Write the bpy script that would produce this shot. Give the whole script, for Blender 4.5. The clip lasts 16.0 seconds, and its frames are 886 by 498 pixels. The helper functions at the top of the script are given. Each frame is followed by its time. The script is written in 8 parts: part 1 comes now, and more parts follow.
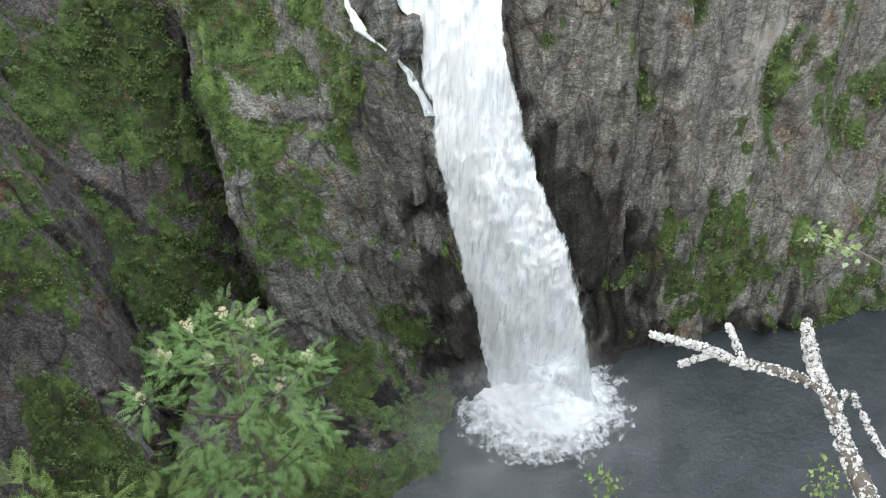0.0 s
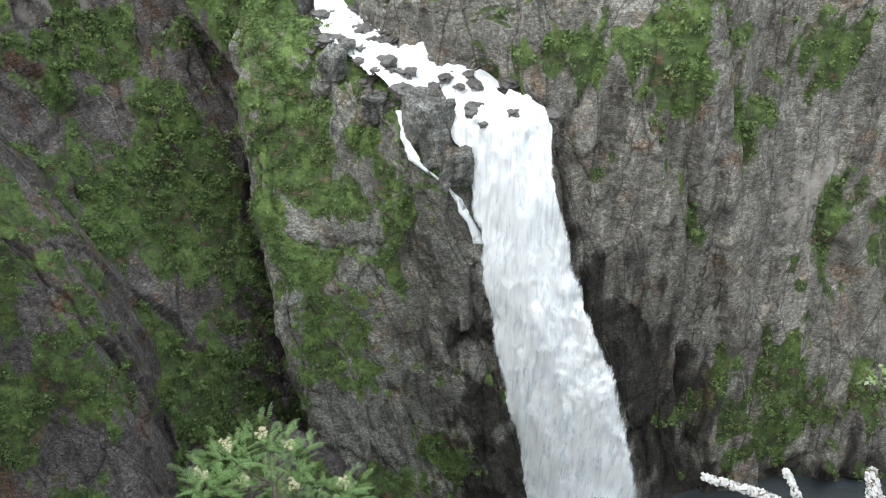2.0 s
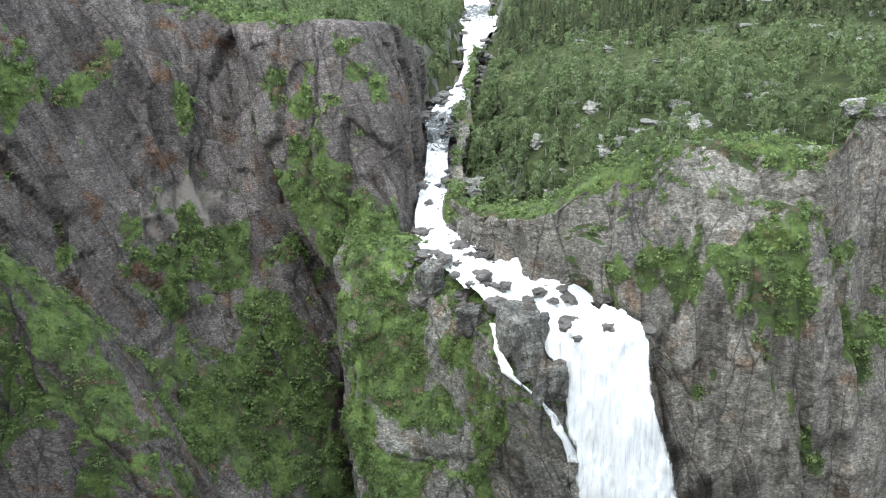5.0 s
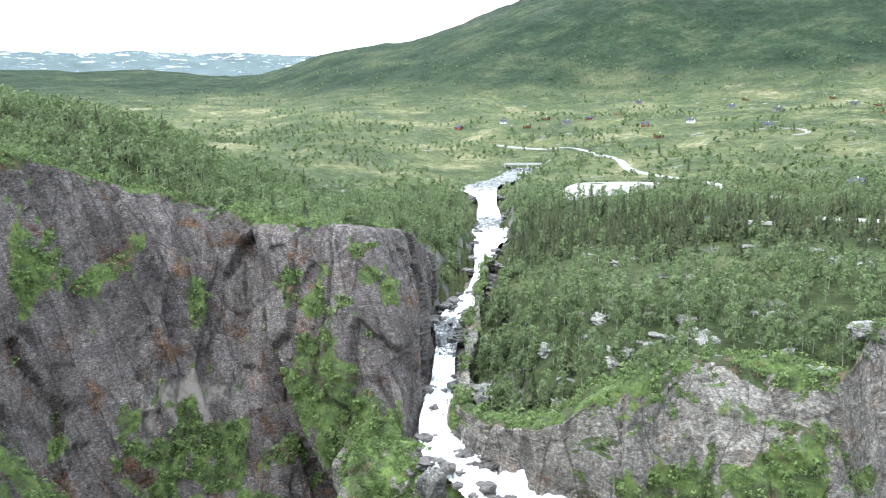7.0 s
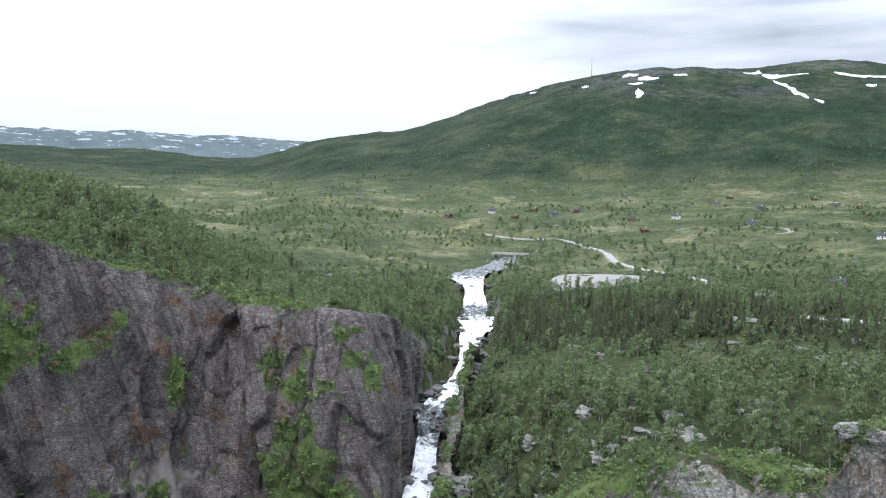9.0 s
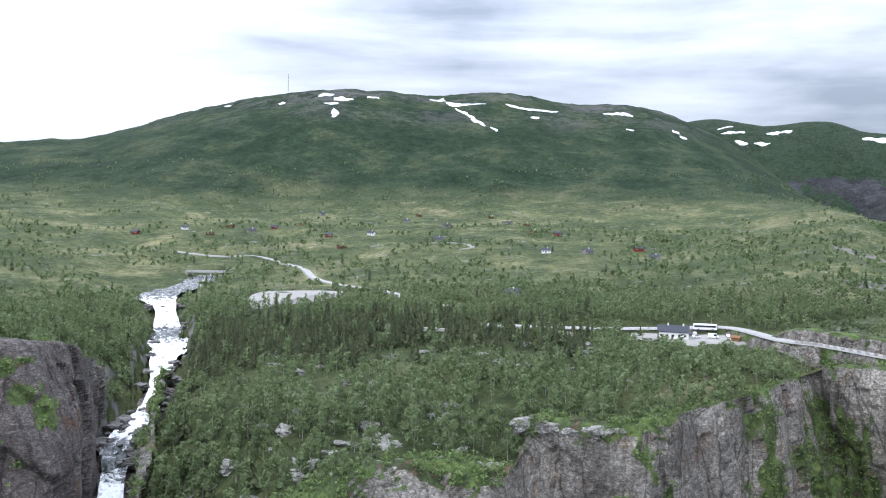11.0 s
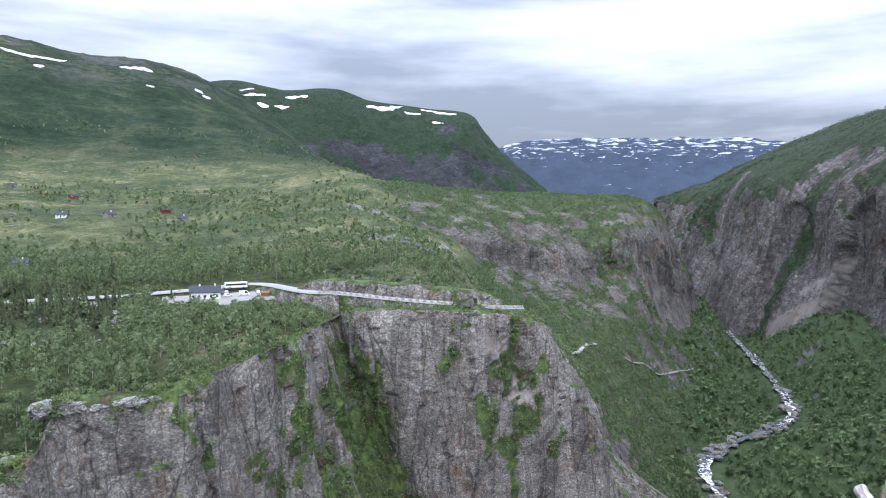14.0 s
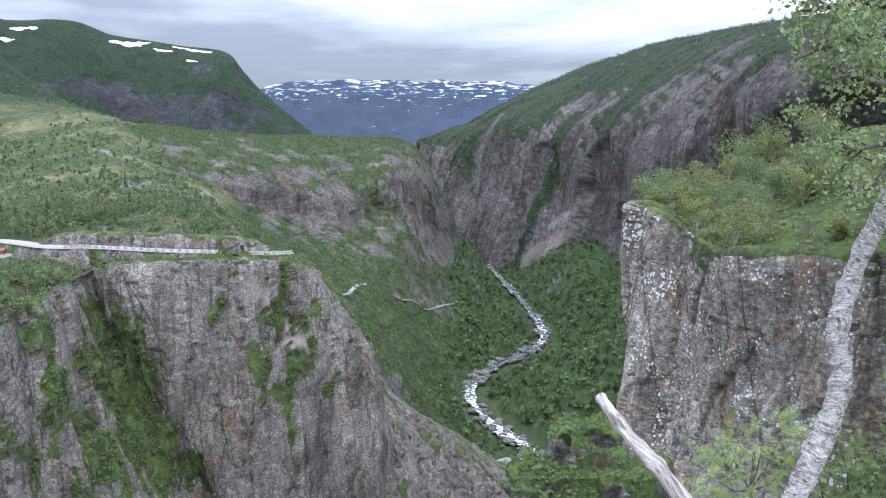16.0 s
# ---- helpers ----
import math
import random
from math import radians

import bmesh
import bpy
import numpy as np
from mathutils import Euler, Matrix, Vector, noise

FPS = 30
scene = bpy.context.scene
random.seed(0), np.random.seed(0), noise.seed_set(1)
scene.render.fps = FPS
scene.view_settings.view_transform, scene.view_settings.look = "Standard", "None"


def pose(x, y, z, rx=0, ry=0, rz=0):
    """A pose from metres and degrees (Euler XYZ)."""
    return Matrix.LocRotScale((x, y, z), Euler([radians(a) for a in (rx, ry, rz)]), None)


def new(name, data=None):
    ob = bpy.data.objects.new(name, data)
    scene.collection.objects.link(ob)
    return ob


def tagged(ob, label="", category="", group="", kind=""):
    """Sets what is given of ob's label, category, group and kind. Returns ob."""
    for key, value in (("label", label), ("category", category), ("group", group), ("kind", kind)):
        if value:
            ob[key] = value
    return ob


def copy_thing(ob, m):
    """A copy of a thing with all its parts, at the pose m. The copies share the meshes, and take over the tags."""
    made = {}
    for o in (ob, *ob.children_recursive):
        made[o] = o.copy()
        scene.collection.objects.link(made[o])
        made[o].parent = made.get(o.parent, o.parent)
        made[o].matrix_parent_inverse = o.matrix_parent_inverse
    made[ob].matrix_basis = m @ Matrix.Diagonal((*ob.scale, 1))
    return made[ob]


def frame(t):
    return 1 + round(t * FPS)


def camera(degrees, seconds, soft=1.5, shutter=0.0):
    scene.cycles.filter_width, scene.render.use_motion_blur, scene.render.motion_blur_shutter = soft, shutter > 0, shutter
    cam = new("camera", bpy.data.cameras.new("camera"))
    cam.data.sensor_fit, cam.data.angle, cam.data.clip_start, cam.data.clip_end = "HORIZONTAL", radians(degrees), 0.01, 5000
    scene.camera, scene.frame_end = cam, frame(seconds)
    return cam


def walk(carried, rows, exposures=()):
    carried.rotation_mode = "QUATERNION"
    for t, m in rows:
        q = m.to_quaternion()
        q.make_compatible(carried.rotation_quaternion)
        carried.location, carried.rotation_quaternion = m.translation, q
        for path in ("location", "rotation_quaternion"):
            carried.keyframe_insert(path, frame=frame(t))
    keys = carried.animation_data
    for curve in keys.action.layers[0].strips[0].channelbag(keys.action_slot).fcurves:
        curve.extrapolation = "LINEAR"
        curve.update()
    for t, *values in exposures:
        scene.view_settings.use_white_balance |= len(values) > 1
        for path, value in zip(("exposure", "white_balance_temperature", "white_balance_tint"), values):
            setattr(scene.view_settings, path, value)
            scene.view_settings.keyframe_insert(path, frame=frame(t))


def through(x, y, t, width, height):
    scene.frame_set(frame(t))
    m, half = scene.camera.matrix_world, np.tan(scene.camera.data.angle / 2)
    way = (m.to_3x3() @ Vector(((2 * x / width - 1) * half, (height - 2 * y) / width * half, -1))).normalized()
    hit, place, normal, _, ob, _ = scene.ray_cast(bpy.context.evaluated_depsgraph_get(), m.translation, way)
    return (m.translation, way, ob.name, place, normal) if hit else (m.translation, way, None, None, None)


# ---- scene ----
# camera: a turn on the spot at the cliff's edge
cam = camera(59.0, 16.0, 1.1)
PATH = [
    (0, 40.90, -0.27, 0.17),
    (0.5, 43.41, -0.25, 1.54),
    (1, 45.74, -0.39, 2.83),
    (1.5, 47.91, -0.27, 3.81),
    (2, 50.12, 0.61, 4.03),
    (2.5, 52.93, 1.71, 4.14),
    (3, 55.43, 2.29, 4.66),
    (3.2, 56.41, 2.31, 5.07),
    (5.3, 67.57, 3.01, 11.16),
    (5.5, 68.84, 2.84, 11.58),
    (6, 72.26, 2.68, 12.26),
    (6.5, 76.23, 2.10, 12.28),
    (7, 80.68, 0.97, 11.66),
    (7.5, 83.45, 0.09, 12.81),
    (8, 85.97, -0.65, 14.59),
    (8.2, 86.39, -0.82, 14.72),
    (10.3, 87.99, -1.18, -3.24),
    (10.5, 88.30, -1.18, -5.36),
    (11, 88.65, -1.19, -10.92),
    (11.5, 88.42, -1.18, -15.98),
    (12, 88.50, -0.92, -23.96),
    (12.5, 87.59, -0.57, -33.48),
    (13, 86.86, -0.26, -38.58),
    (13.5, 86.68, -0.31, -41.64),
    (14, 86.17, -0.19, -44.46),
    (14.5, 84.90, 0.12, -49.40),
    (15, 84.55, 0.29, -55.69),
    (15.5, 83.79, 0.37, -59.64),
    (16, 81.99, 0.30, -61.42),
]
EXPOSURES = [(0.0, 0.10, 6300, 7), (3.0, 0.02, 6250, 7), (5.5, 0.30, 6150, 8), (6.5, 0.48, 6050, 8), (7.0, 0.50, 6000, 9), (8.0, -0.15, 6000, 11), (10.5, -0.40, 5850, 15), (11.0, -0.28, 5850, 15), (12.0, -0.04, 5800, 17), (13.5, -0.22, 5700, 18), (16.0, -0.10, 5700, 18)]

walk(cam, [(t, pose(0, 0, 0, rx, ry, rz)) for t, rx, ry, rz in PATH], EXPOSURES)

# ---- light: an overcast sky with a soft, high sun behind the clouds ----
SUN_AZ, SUN_EL = 215.0, 52.0
world = bpy.data.worlds.new("sky")
scene.world = world
world.use_nodes = True


def node(tree, kind, **values):
    n = tree.nodes.new(kind)
    for k, v in values.items():
        if k in n.inputs:
            n.inputs[k].default_value = v
    return n


def sky_nodes():
    tr = world.node_tree
    tr.nodes.clear()
    out = tr.nodes.new("ShaderNodeOutputWorld")
    bg = tr.nodes.new("ShaderNodeBackground")
    sky = tr.nodes.new("ShaderNodeTexSky")
    sky.sky_type, sky.sun_disc = "NISHITA", False
    sky.sun_elevation, sky.sun_rotation = radians(SUN_EL), radians(SUN_AZ)
    dim = tr.nodes.new("ShaderNodeMixRGB")
    dim.blend_type = "MULTIPLY"
    dim.inputs[0].default_value = 1.0
    dim.inputs[2].default_value = (0.020, 0.019, 0.018, 1)
    co = tr.nodes.new("ShaderNodeTexCoord")
    sep = tr.nodes.new("ShaderNodeSeparateXYZ")
    tr.links.new(co.outputs["Generated"], sep.inputs[0])
    # flat cloud sheets: the direction is laid out on a level ceiling
    up = tr.nodes.new("ShaderNodeMath")
    up.operation = "ADD"
    up.inputs[1].default_value = 0.13
    tr.links.new(sep.outputs[2], up.inputs[0])
    safe = tr.nodes.new("ShaderNodeMath")
    safe.operation = "MAXIMUM"
    safe.inputs[1].default_value = 0.03
    tr.links.new(up.outputs[0], safe.inputs[0])
    div = tr.nodes.new("ShaderNodeVectorMath")
    div.operation = "DIVIDE"
    comb = tr.nodes.new("ShaderNodeCombineXYZ")
    for i in range(3):
        tr.links.new(safe.outputs[0], comb.inputs[i])
    tr.links.new(co.outputs["Generated"], div.inputs[0])
    tr.links.new(comb.outputs[0], div.inputs[1])
    n1 = tr.nodes.new("ShaderNodeTexNoise")
    n1.inputs["Scale"].default_value = 0.8
    n1.inputs["Detail"].default_value = 7
    n1.inputs["Roughness"].default_value = 0.55
    n1.inputs["Distortion"].default_value = 0.25
    tr.links.new(div.outputs[0], n1.inputs["Vector"])
    ramp = tr.nodes.new("ShaderNodeValToRGB")
    e = ramp.color_ramp.elements
    e[0].position, e[0].color = 0.25, (0.44, 0.485, 0.53, 1)
    e[1].position, e[1].color = 0.60, (1.26, 1.30, 1.32, 1)
    # the cloud thins out towards the west and breaks up towards the east
    thin = tr.nodes.new("ShaderNodeMapRange")
    for k, v in ((1, -0.15), (2, 0.20), (3, 0.01), (4, -0.28)):
        thin.inputs[k].default_value = v
    tr.links.new(sep.outputs[0], thin.inputs[0])
    both = tr.nodes.new("ShaderNodeMath")
    both.operation = "ADD"
    # long thin streaks in the cloud sheet
    flat = tr.nodes.new("ShaderNodeVectorMath")
    flat.operation = "MULTIPLY"
    flat.inputs[1].default_value = (2.2, 2.2, 17.0)
    tr.links.new(co.outputs["Generated"], flat.inputs[0])
    n2 = tr.nodes.new("ShaderNodeTexNoise")
    n2.inputs["Scale"].default_value = 1.0
    n2.inputs["Detail"].default_value = 6
    n2.inputs["Distortion"].default_value = 0.3
    tr.links.new(flat.outputs[0], n2.inputs["Vector"])
    mixed = tr.nodes.new("ShaderNodeMath")
    mixed.operation = "MULTIPLY_ADD"
    mixed.inputs[1].default_value = 0.75
    tr.links.new(n2.outputs["Fac"], mixed.inputs[0])
    half = tr.nodes.new("ShaderNodeMath")
    half.operation = "MULTIPLY"
    half.inputs[1].default_value = 0.55
    tr.links.new(n1.outputs["Fac"], half.inputs[0])
    tr.links.new(half.outputs[0], mixed.inputs[2])
    tr.links.new(mixed.outputs[0], both.inputs[0])
    tr.links.new(thin.outputs[0], both.inputs[1])
    # a low bank of darker cloud over the far fells
    bank = tr.nodes.new("ShaderNodeMapRange")
    for k, v in ((1, 0.095), (2, 0.14), (3, -0.06), (4, 0.10)):
        bank.inputs[k].default_value = v
    tr.links.new(sep.outputs[2], bank.inputs[0])
    east = tr.nodes.new("ShaderNodeMapRange")
    for k, v in ((1, 0.55), (2, 0.75)):
        east.inputs[k].default_value = v
    tr.links.new(sep.outputs[0], east.inputs[0])
    low = tr.nodes.new("ShaderNodeMath")
    low.operation = "MULTIPLY_ADD"
    tr.links.new(bank.outputs[0], low.inputs[0])
    tr.links.new(east.outputs[0], low.inputs[1])
    tr.links.new(both.outputs[0], low.inputs[2])
    tr.links.new(low.outputs[0], ramp.inputs[0])
    add = tr.nodes.new("ShaderNodeMixRGB")
    add.blend_type = "ADD"
    add.inputs[0].default_value = 1.0
    tr.links.new(sky.outputs[0], dim.inputs[1])
    tr.links.new(dim.outputs[0], add.inputs[1])
    tr.links.new(ramp.outputs[0], add.inputs[2])
    # an overcast sky is about three times as bright overhead as at the horizon
    rise = tr.nodes.new("ShaderNodeMath")
    rise.operation = "MULTIPLY_ADD"
    rise.use_clamp = False
    rise.inputs[1].default_value, rise.inputs[2].default_value = 2.4, 0.72
    lift = tr.nodes.new("ShaderNodeMath")
    lift.operation = "MAXIMUM"
    lift.inputs[1].default_value = 0.0
    tr.links.new(sep.outputs[2], lift.inputs[0])
    tr.links.new(lift.outputs[0], rise.inputs[0])
    cie = tr.nodes.new("ShaderNodeMixRGB")
    cie.blend_type = "MULTIPLY"
    cie.inputs[0].default_value = 1.0
    tr.links.new(add.outputs[0], cie.inputs[1])
    tr.links.new(rise.outputs[0], cie.inputs[2])
    tr.links.new(cie.outputs[0], bg.inputs[0])
    bg.inputs[1].default_value = 1.0
    tr.links.new(bg.outputs[0], out.inputs[0])


sky_nodes()
sun = new("sun", bpy.data.lights.new("sun", "SUN"))
sun.data.energy, sun.data.angle, sun.data.color = 1.3, radians(30), (1.0, 0.97, 0.92)
sun.rotation_euler = (radians(90 - SUN_EL), 0, radians(180 - SUN_AZ))

# ---- materials ----
def ramp_stops(n, stops):
    e = n.color_ramp.elements
    while len(e) < len(stops):
        e.new(0.5)
    for i, (p, c) in enumerate(stops):
        e[i].position = p
        e[i].color = (*c, 1) if len(c) == 3 else c


class Mat:
    """A small builder for node materials."""

    def __init__(self, name, rough=0.85, spec=0.3, made=None):
        self.m = made or bpy.data.materials.new(name)
        self.m.use_nodes = True
        self.t = self.m.node_tree
        self.b = self.t.nodes["Principled BSDF"]
        if not made:
            self.b.inputs["Roughness"].default_value = rough
            self.b.inputs["Specular IOR Level"].default_value = spec
        self.geo = self.t.nodes.new("ShaderNodeNewGeometry")
        self.pos = self.geo.outputs["Position"]

    def link(self, a, b):
        self.t.links.new(a, b)

    def scaled(self, s, vec=None):
        n = self.t.nodes.new("ShaderNodeVectorMath")
        n.operation = "MULTIPLY"
        n.inputs[1].default_value = s if hasattr(s, "__len__") else (s, s, s)
        self.link(vec or self.pos, n.inputs[0])
        return n.outputs[0]

    def noise(self, scale, detail=5, rough=0.6, distort=0.0, stretch=None, vec=None):
        n = self.t.nodes.new("ShaderNodeTexNoise")
        n.inputs["Scale"].default_value = scale
        n.inputs["Detail"].default_value = detail
        n.inputs["Roughness"].default_value = rough
        n.inputs["Distortion"].default_value = distort
        self.link(self.scaled(stretch, vec) if stretch else (vec or self.pos), n.inputs["Vector"])
        return n.outputs["Fac"]

    def cells(self, scale, feature="F1", out="Distance", stretch=None, vec=None):
        n = self.t.nodes.new("ShaderNodeTexVoronoi")
        n.feature = feature
        n.inputs["Scale"].default_value = scale
        self.link(self.scaled(stretch, vec) if stretch else (vec or self.pos), n.inputs["Vector"])
        return n.outputs[out]

    def math(self, op, a, b=0.0, clamp=False):
        n = self.t.nodes.new("ShaderNodeMath")
        n.operation, n.use_clamp = op, clamp
        for i, v in enumerate((a, b)):
            if isinstance(v, (int, float)):
                n.inputs[i].default_value = v
            else:
                self.link(v, n.inputs[i])
        return n.outputs[0]

    def band(self, v, lo, hi):
        n = self.t.nodes.new("ShaderNodeMapRange")
        n.inputs[1].default_value, n.inputs[2].default_value = lo, hi
        self.link(v, n.inputs[0])
        return n.outputs[0]

    def ramp(self, v, stops):
        n = self.t.nodes.new("ShaderNodeValToRGB")
        ramp_stops(n, stops)
        self.link(v, n.inputs[0])
        return n.outputs[0]

    def mix(self, f, a, b, blend="MIX"):
        n = self.t.nodes.new("ShaderNodeMixRGB")
        n.blend_type = blend
        for i, v in enumerate((f, a, b)):
            if isinstance(v, (int, float)):
                n.inputs[i].default_value = v
            elif isinstance(v, tuple):
                n.inputs[i].default_value = (*v, 1)
            else:
                self.link(v, n.inputs[i])
        return n.outputs[0]

    def attr(self, name):
        n = self.t.nodes.new("ShaderNodeAttribute")
        n.attribute_name = name
        return n.outputs["Fac"]

    def up(self):
        n = self.t.nodes.new("ShaderNodeSeparateXYZ")
        self.link(self.geo.outputs["Normal"], n.inputs[0])
        return n.outputs[2]

    def height(self):
        n = self.t.nodes.new("ShaderNodeSeparateXYZ")
        self.link(self.pos, n.inputs[0])
        return n.outputs[2]

    def colour(self, c):
        if isinstance(c, tuple):
            self.b.inputs["Base Color"].default_value = (*c, 1)
        else:
            self.link(c, self.b.inputs["Base Color"])
        return self

    def facets(self, layers, vec=None):
        """Broken rock: the normal tips its own way within each cell. layers: (cells a metre, stretch, tilt)."""
        total = self.geo.outputs["Normal"]
        for scale, stretch, tilt in layers:
            c = self.cells(scale, "F1", "Color", stretch, vec)
            a = self.t.nodes.new("ShaderNodeVectorMath")
            a.operation = "SUBTRACT"
            a.inputs[1].default_value = (0.5, 0.5, 0.5)
            self.link(c, a.inputs[0])
            b = self.t.nodes.new("ShaderNodeVectorMath")
            b.operation = "MULTIPLY_ADD"
            b.inputs[1].default_value = (tilt, tilt, tilt)
            self.link(a.outputs[0], b.inputs[0])
            self.link(total, b.inputs[2])
            total = b.outputs[0]
        n = self.t.nodes.new("ShaderNodeVectorMath")
        n.operation = "NORMALIZE"
        self.link(total, n.inputs[0])
        return n.outputs[0]

    def bump(self, h, strength=0.6, distance=0.5, base=None):
        n = self.t.nodes.new("ShaderNodeBump")
        n.inputs["Strength"].default_value = strength
        n.inputs["Distance"].default_value = distance
        self.link(h, n.inputs["Height"])
        if base:
            self.link(base, n.inputs["Normal"])
        self.link(n.outputs[0], self.b.inputs["Normal"])
        return self


def greens(m, scale=0.12, tone=1.0, cool=1.0):
    """Grass, heather and bushes: bright to dark green with brown and yellow patches."""
    a = m.ramp(m.noise(scale, 6, 0.7, 0.6), [(0.36, (0.125, 0.090, 0.055)), (0.42, (0.048, 0.064, 0.028)), (0.50, (0.074, 0.106, 0.036)), (0.60, (0.108, 0.158, 0.044)), (0.70, (0.118, 0.118, 0.052))])
    b = m.ramp(m.noise(scale * 9, 5, 0.75), [(0.32, (0.50, 0.51, 0.50)), (0.52, (1.0, 1.0, 1.0)), (0.68, (1.4, 1.4, 1.25))])
    # cool below 1 shifts the plants towards blue, as distance haze does
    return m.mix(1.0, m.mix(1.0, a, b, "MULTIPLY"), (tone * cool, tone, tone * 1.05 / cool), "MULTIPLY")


def cliff_material(name, light=1.0, tone=1.0, fine=1.0, brown=0.3, tint=(0.95, 0.98, 0.93), flecks=0.0, cool=1.0, lean=0.0, relief=1.0, bed=1.5, mottle=1.5):
    """Grey gneiss in straight-jointed slabs with fine grain, dark streaks, rust and pale lichen; plants where it lies back."""
    m = Mat(name, 0.9, 0.25)
    # joints and streaks run down the face, leaning to one side
    tip = m.t.nodes.new("ShaderNodeVectorMath")
    tip.operation = "MULTIPLY_ADD"
    zzz = m.t.nodes.new("ShaderNodeCombineXYZ")
    m.link(m.height(), zzz.inputs[0])
    m.link(zzz.outputs[0], tip.inputs[0])
    tip.inputs[1].default_value = (lean, 0, 0)
    m.link(m.pos, tip.inputs[2])
    wig = m.t.nodes.new("ShaderNodeTexNoise")
    wig.inputs["Scale"].default_value, wig.inputs["Detail"].default_value = 0.10 * fine, 5
    m.link(m.pos, wig.inputs["Vector"])
    bend = m.t.nodes.new("ShaderNodeVectorMath")
    bend.operation = "MULTIPLY_ADD"
    m.link(wig.outputs["Color"], bend.inputs[0])
    bend.inputs[1].default_value = (1.5 / fine, 1.5 / fine, 2.0 / fine)
    m.link(tip.outputs[0], bend.inputs[2])
    run = bend.outputs[0]
    base = m.ramp(m.noise(0.05 * fine, 5, 0.6), [(0.30, (0.185, 0.178, 0.175)), (0.50, (0.262, 0.254, 0.248)), (0.70, (0.345, 0.334, 0.322))])
    slab = m.t.nodes.new("ShaderNodeSeparateColor")
    m.link(m.cells(0.16 * fine, "F1", "Color", (1.0, 1.0, 0.20), run), slab.inputs[0])
    c = m.mix(1.0, base, m.ramp(slab.outputs[0], [(0.0, (0.78, 0.77, 0.76)), (0.5, (1.0, 1.0, 1.0)), (1.0, (1.22, 1.22, 1.22))]), "MULTIPLY")
    bedding = m.noise(0.75 * fine, 7, 0.72, 0.2, (0.45, 0.45, bed), run)
    c = m.mix(1.0, c, m.ramp(bedding, [(0.34, (0.60, 0.60, 0.60)), (0.50, (0.97, 0.97, 0.97)), (0.66, (1.32, 1.32, 1.32))]), "MULTIPLY")
    speck = m.ramp(m.noise(1.9 * fine, 5, 0.85, 0.3, (0.55, 0.55, 1.5), run), [(0.37, (0.36, 0.36, 0.36)), (0.51, (1.0, 1.0, 1.0)), (0.63, (1.95, 1.95, 1.92))])
    c = m.mix(0.8, c, m.mix(1.0, c, speck, "MULTIPLY"))
    c = m.mix(1.0, c, m.ramp(m.noise(1.0 * fine, 6, 0.8), [(0.36, (0.58, 0.57, 0.56)), (0.50, (0.97, 0.97, 0.97)), (0.64, (1.45, 1.45, 1.43))]), "MULTIPLY")
    streak = m.noise(0.34 * fine, 6, 0.68, 0.1, (1.0, 1.0, 0.075), run)
    c = m.mix(m.band(streak, 0.54, 0.68), c, m.mix(1.0, c, (0.50, 0.485, 0.47), "MULTIPLY"))
    c = m.mix(m.band(streak, 0.46, 0.34), c, m.mix(1.0, c, (1.35, 1.33, 1.30), "MULTIPLY"))
    rust = m.band(m.noise(0.08 * fine, 5, 0.7, 0.4), 0.55, 0.70)
    c = m.mix(m.math("MULTIPLY", rust, brown * 1.6), c, m.mix(1.0, c, (0.95, 0.66, 0.46), "MULTIPLY"))
    pale = m.band(m.noise(0.6 * fine, 7, 0.85), 0.63, 0.70)
    c = m.mix(m.math("MULTIPLY", pale, 0.6), c, (0.50, 0.49, 0.47))
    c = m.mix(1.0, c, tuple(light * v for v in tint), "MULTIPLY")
    if flecks:
        dot = m.math("ADD", m.cells(1.15 * fine), m.math("MULTIPLY", m.math("SUBTRACT", m.noise(0.12 * fine, 4, 0.6), 0.5), -1.7))
        c = m.mix(m.math("MULTIPLY", m.band(dot, 0.18, 0.135), flecks), c, (0.74, 0.73, 0.71))
    crack = m.cells(0.075 * fine, "DISTANCE_TO_EDGE", "Distance", (1.0, 1.0, 0.16), run)
    joint = m.cells(0.30 * fine, "DISTANCE_TO_EDGE", "Distance", (0.9, 0.9, 0.30), run)
    c = m.mix(m.math("MULTIPLY", m.band(crack, 0.016, 0.003), 0.6), c, (0.035, 0.032, 0.030))
    c = m.mix(m.math("MULTIPLY", m.math("MULTIPLY", m.band(joint, 0.035, 0.008), m.band(m.noise(0.15 * fine, 4, 0.6), 0.44, 0.58)), 0.4), c, (0.045, 0.042, 0.040))
    k = min(1.0, 1.7 * light)
    c = m.mix(m.math("MULTIPLY", m.attr("scar"), 0.75), c, m.mix(m.band(m.noise(0.2 * fine, 4, 0.6), 0.45, 0.6), tuple(k * v for v in (0.38, 0.35, 0.32)), tuple(k * v for v in (0.33, 0.28, 0.24))))
    # wet rock, darkened far past wetness to paint in the recess's shade
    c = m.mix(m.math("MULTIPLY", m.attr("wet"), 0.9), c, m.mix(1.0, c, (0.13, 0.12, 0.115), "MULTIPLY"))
    lie = m.math("ADD", m.attr("plants"), m.math("MULTIPLY", m.math("SUBTRACT", m.noise(0.55 * fine, 7, 0.8, 0.4), 0.5), mottle))
    grown = m.band(lie, 0.42, 0.62)
    c = m.mix(grown, c, greens(m, 0.11 * max(1.0, 1.5 * fine - 0.5), tone, cool))
    m.colour(c)
    h = m.math("ADD", m.noise(1.1 * fine, 8, 0.78), m.math("MULTIPLY", m.band(crack, 0.0, 0.03), 0.35))
    h = m.math("ADD", h, m.math("MULTIPLY", bedding, 0.5))
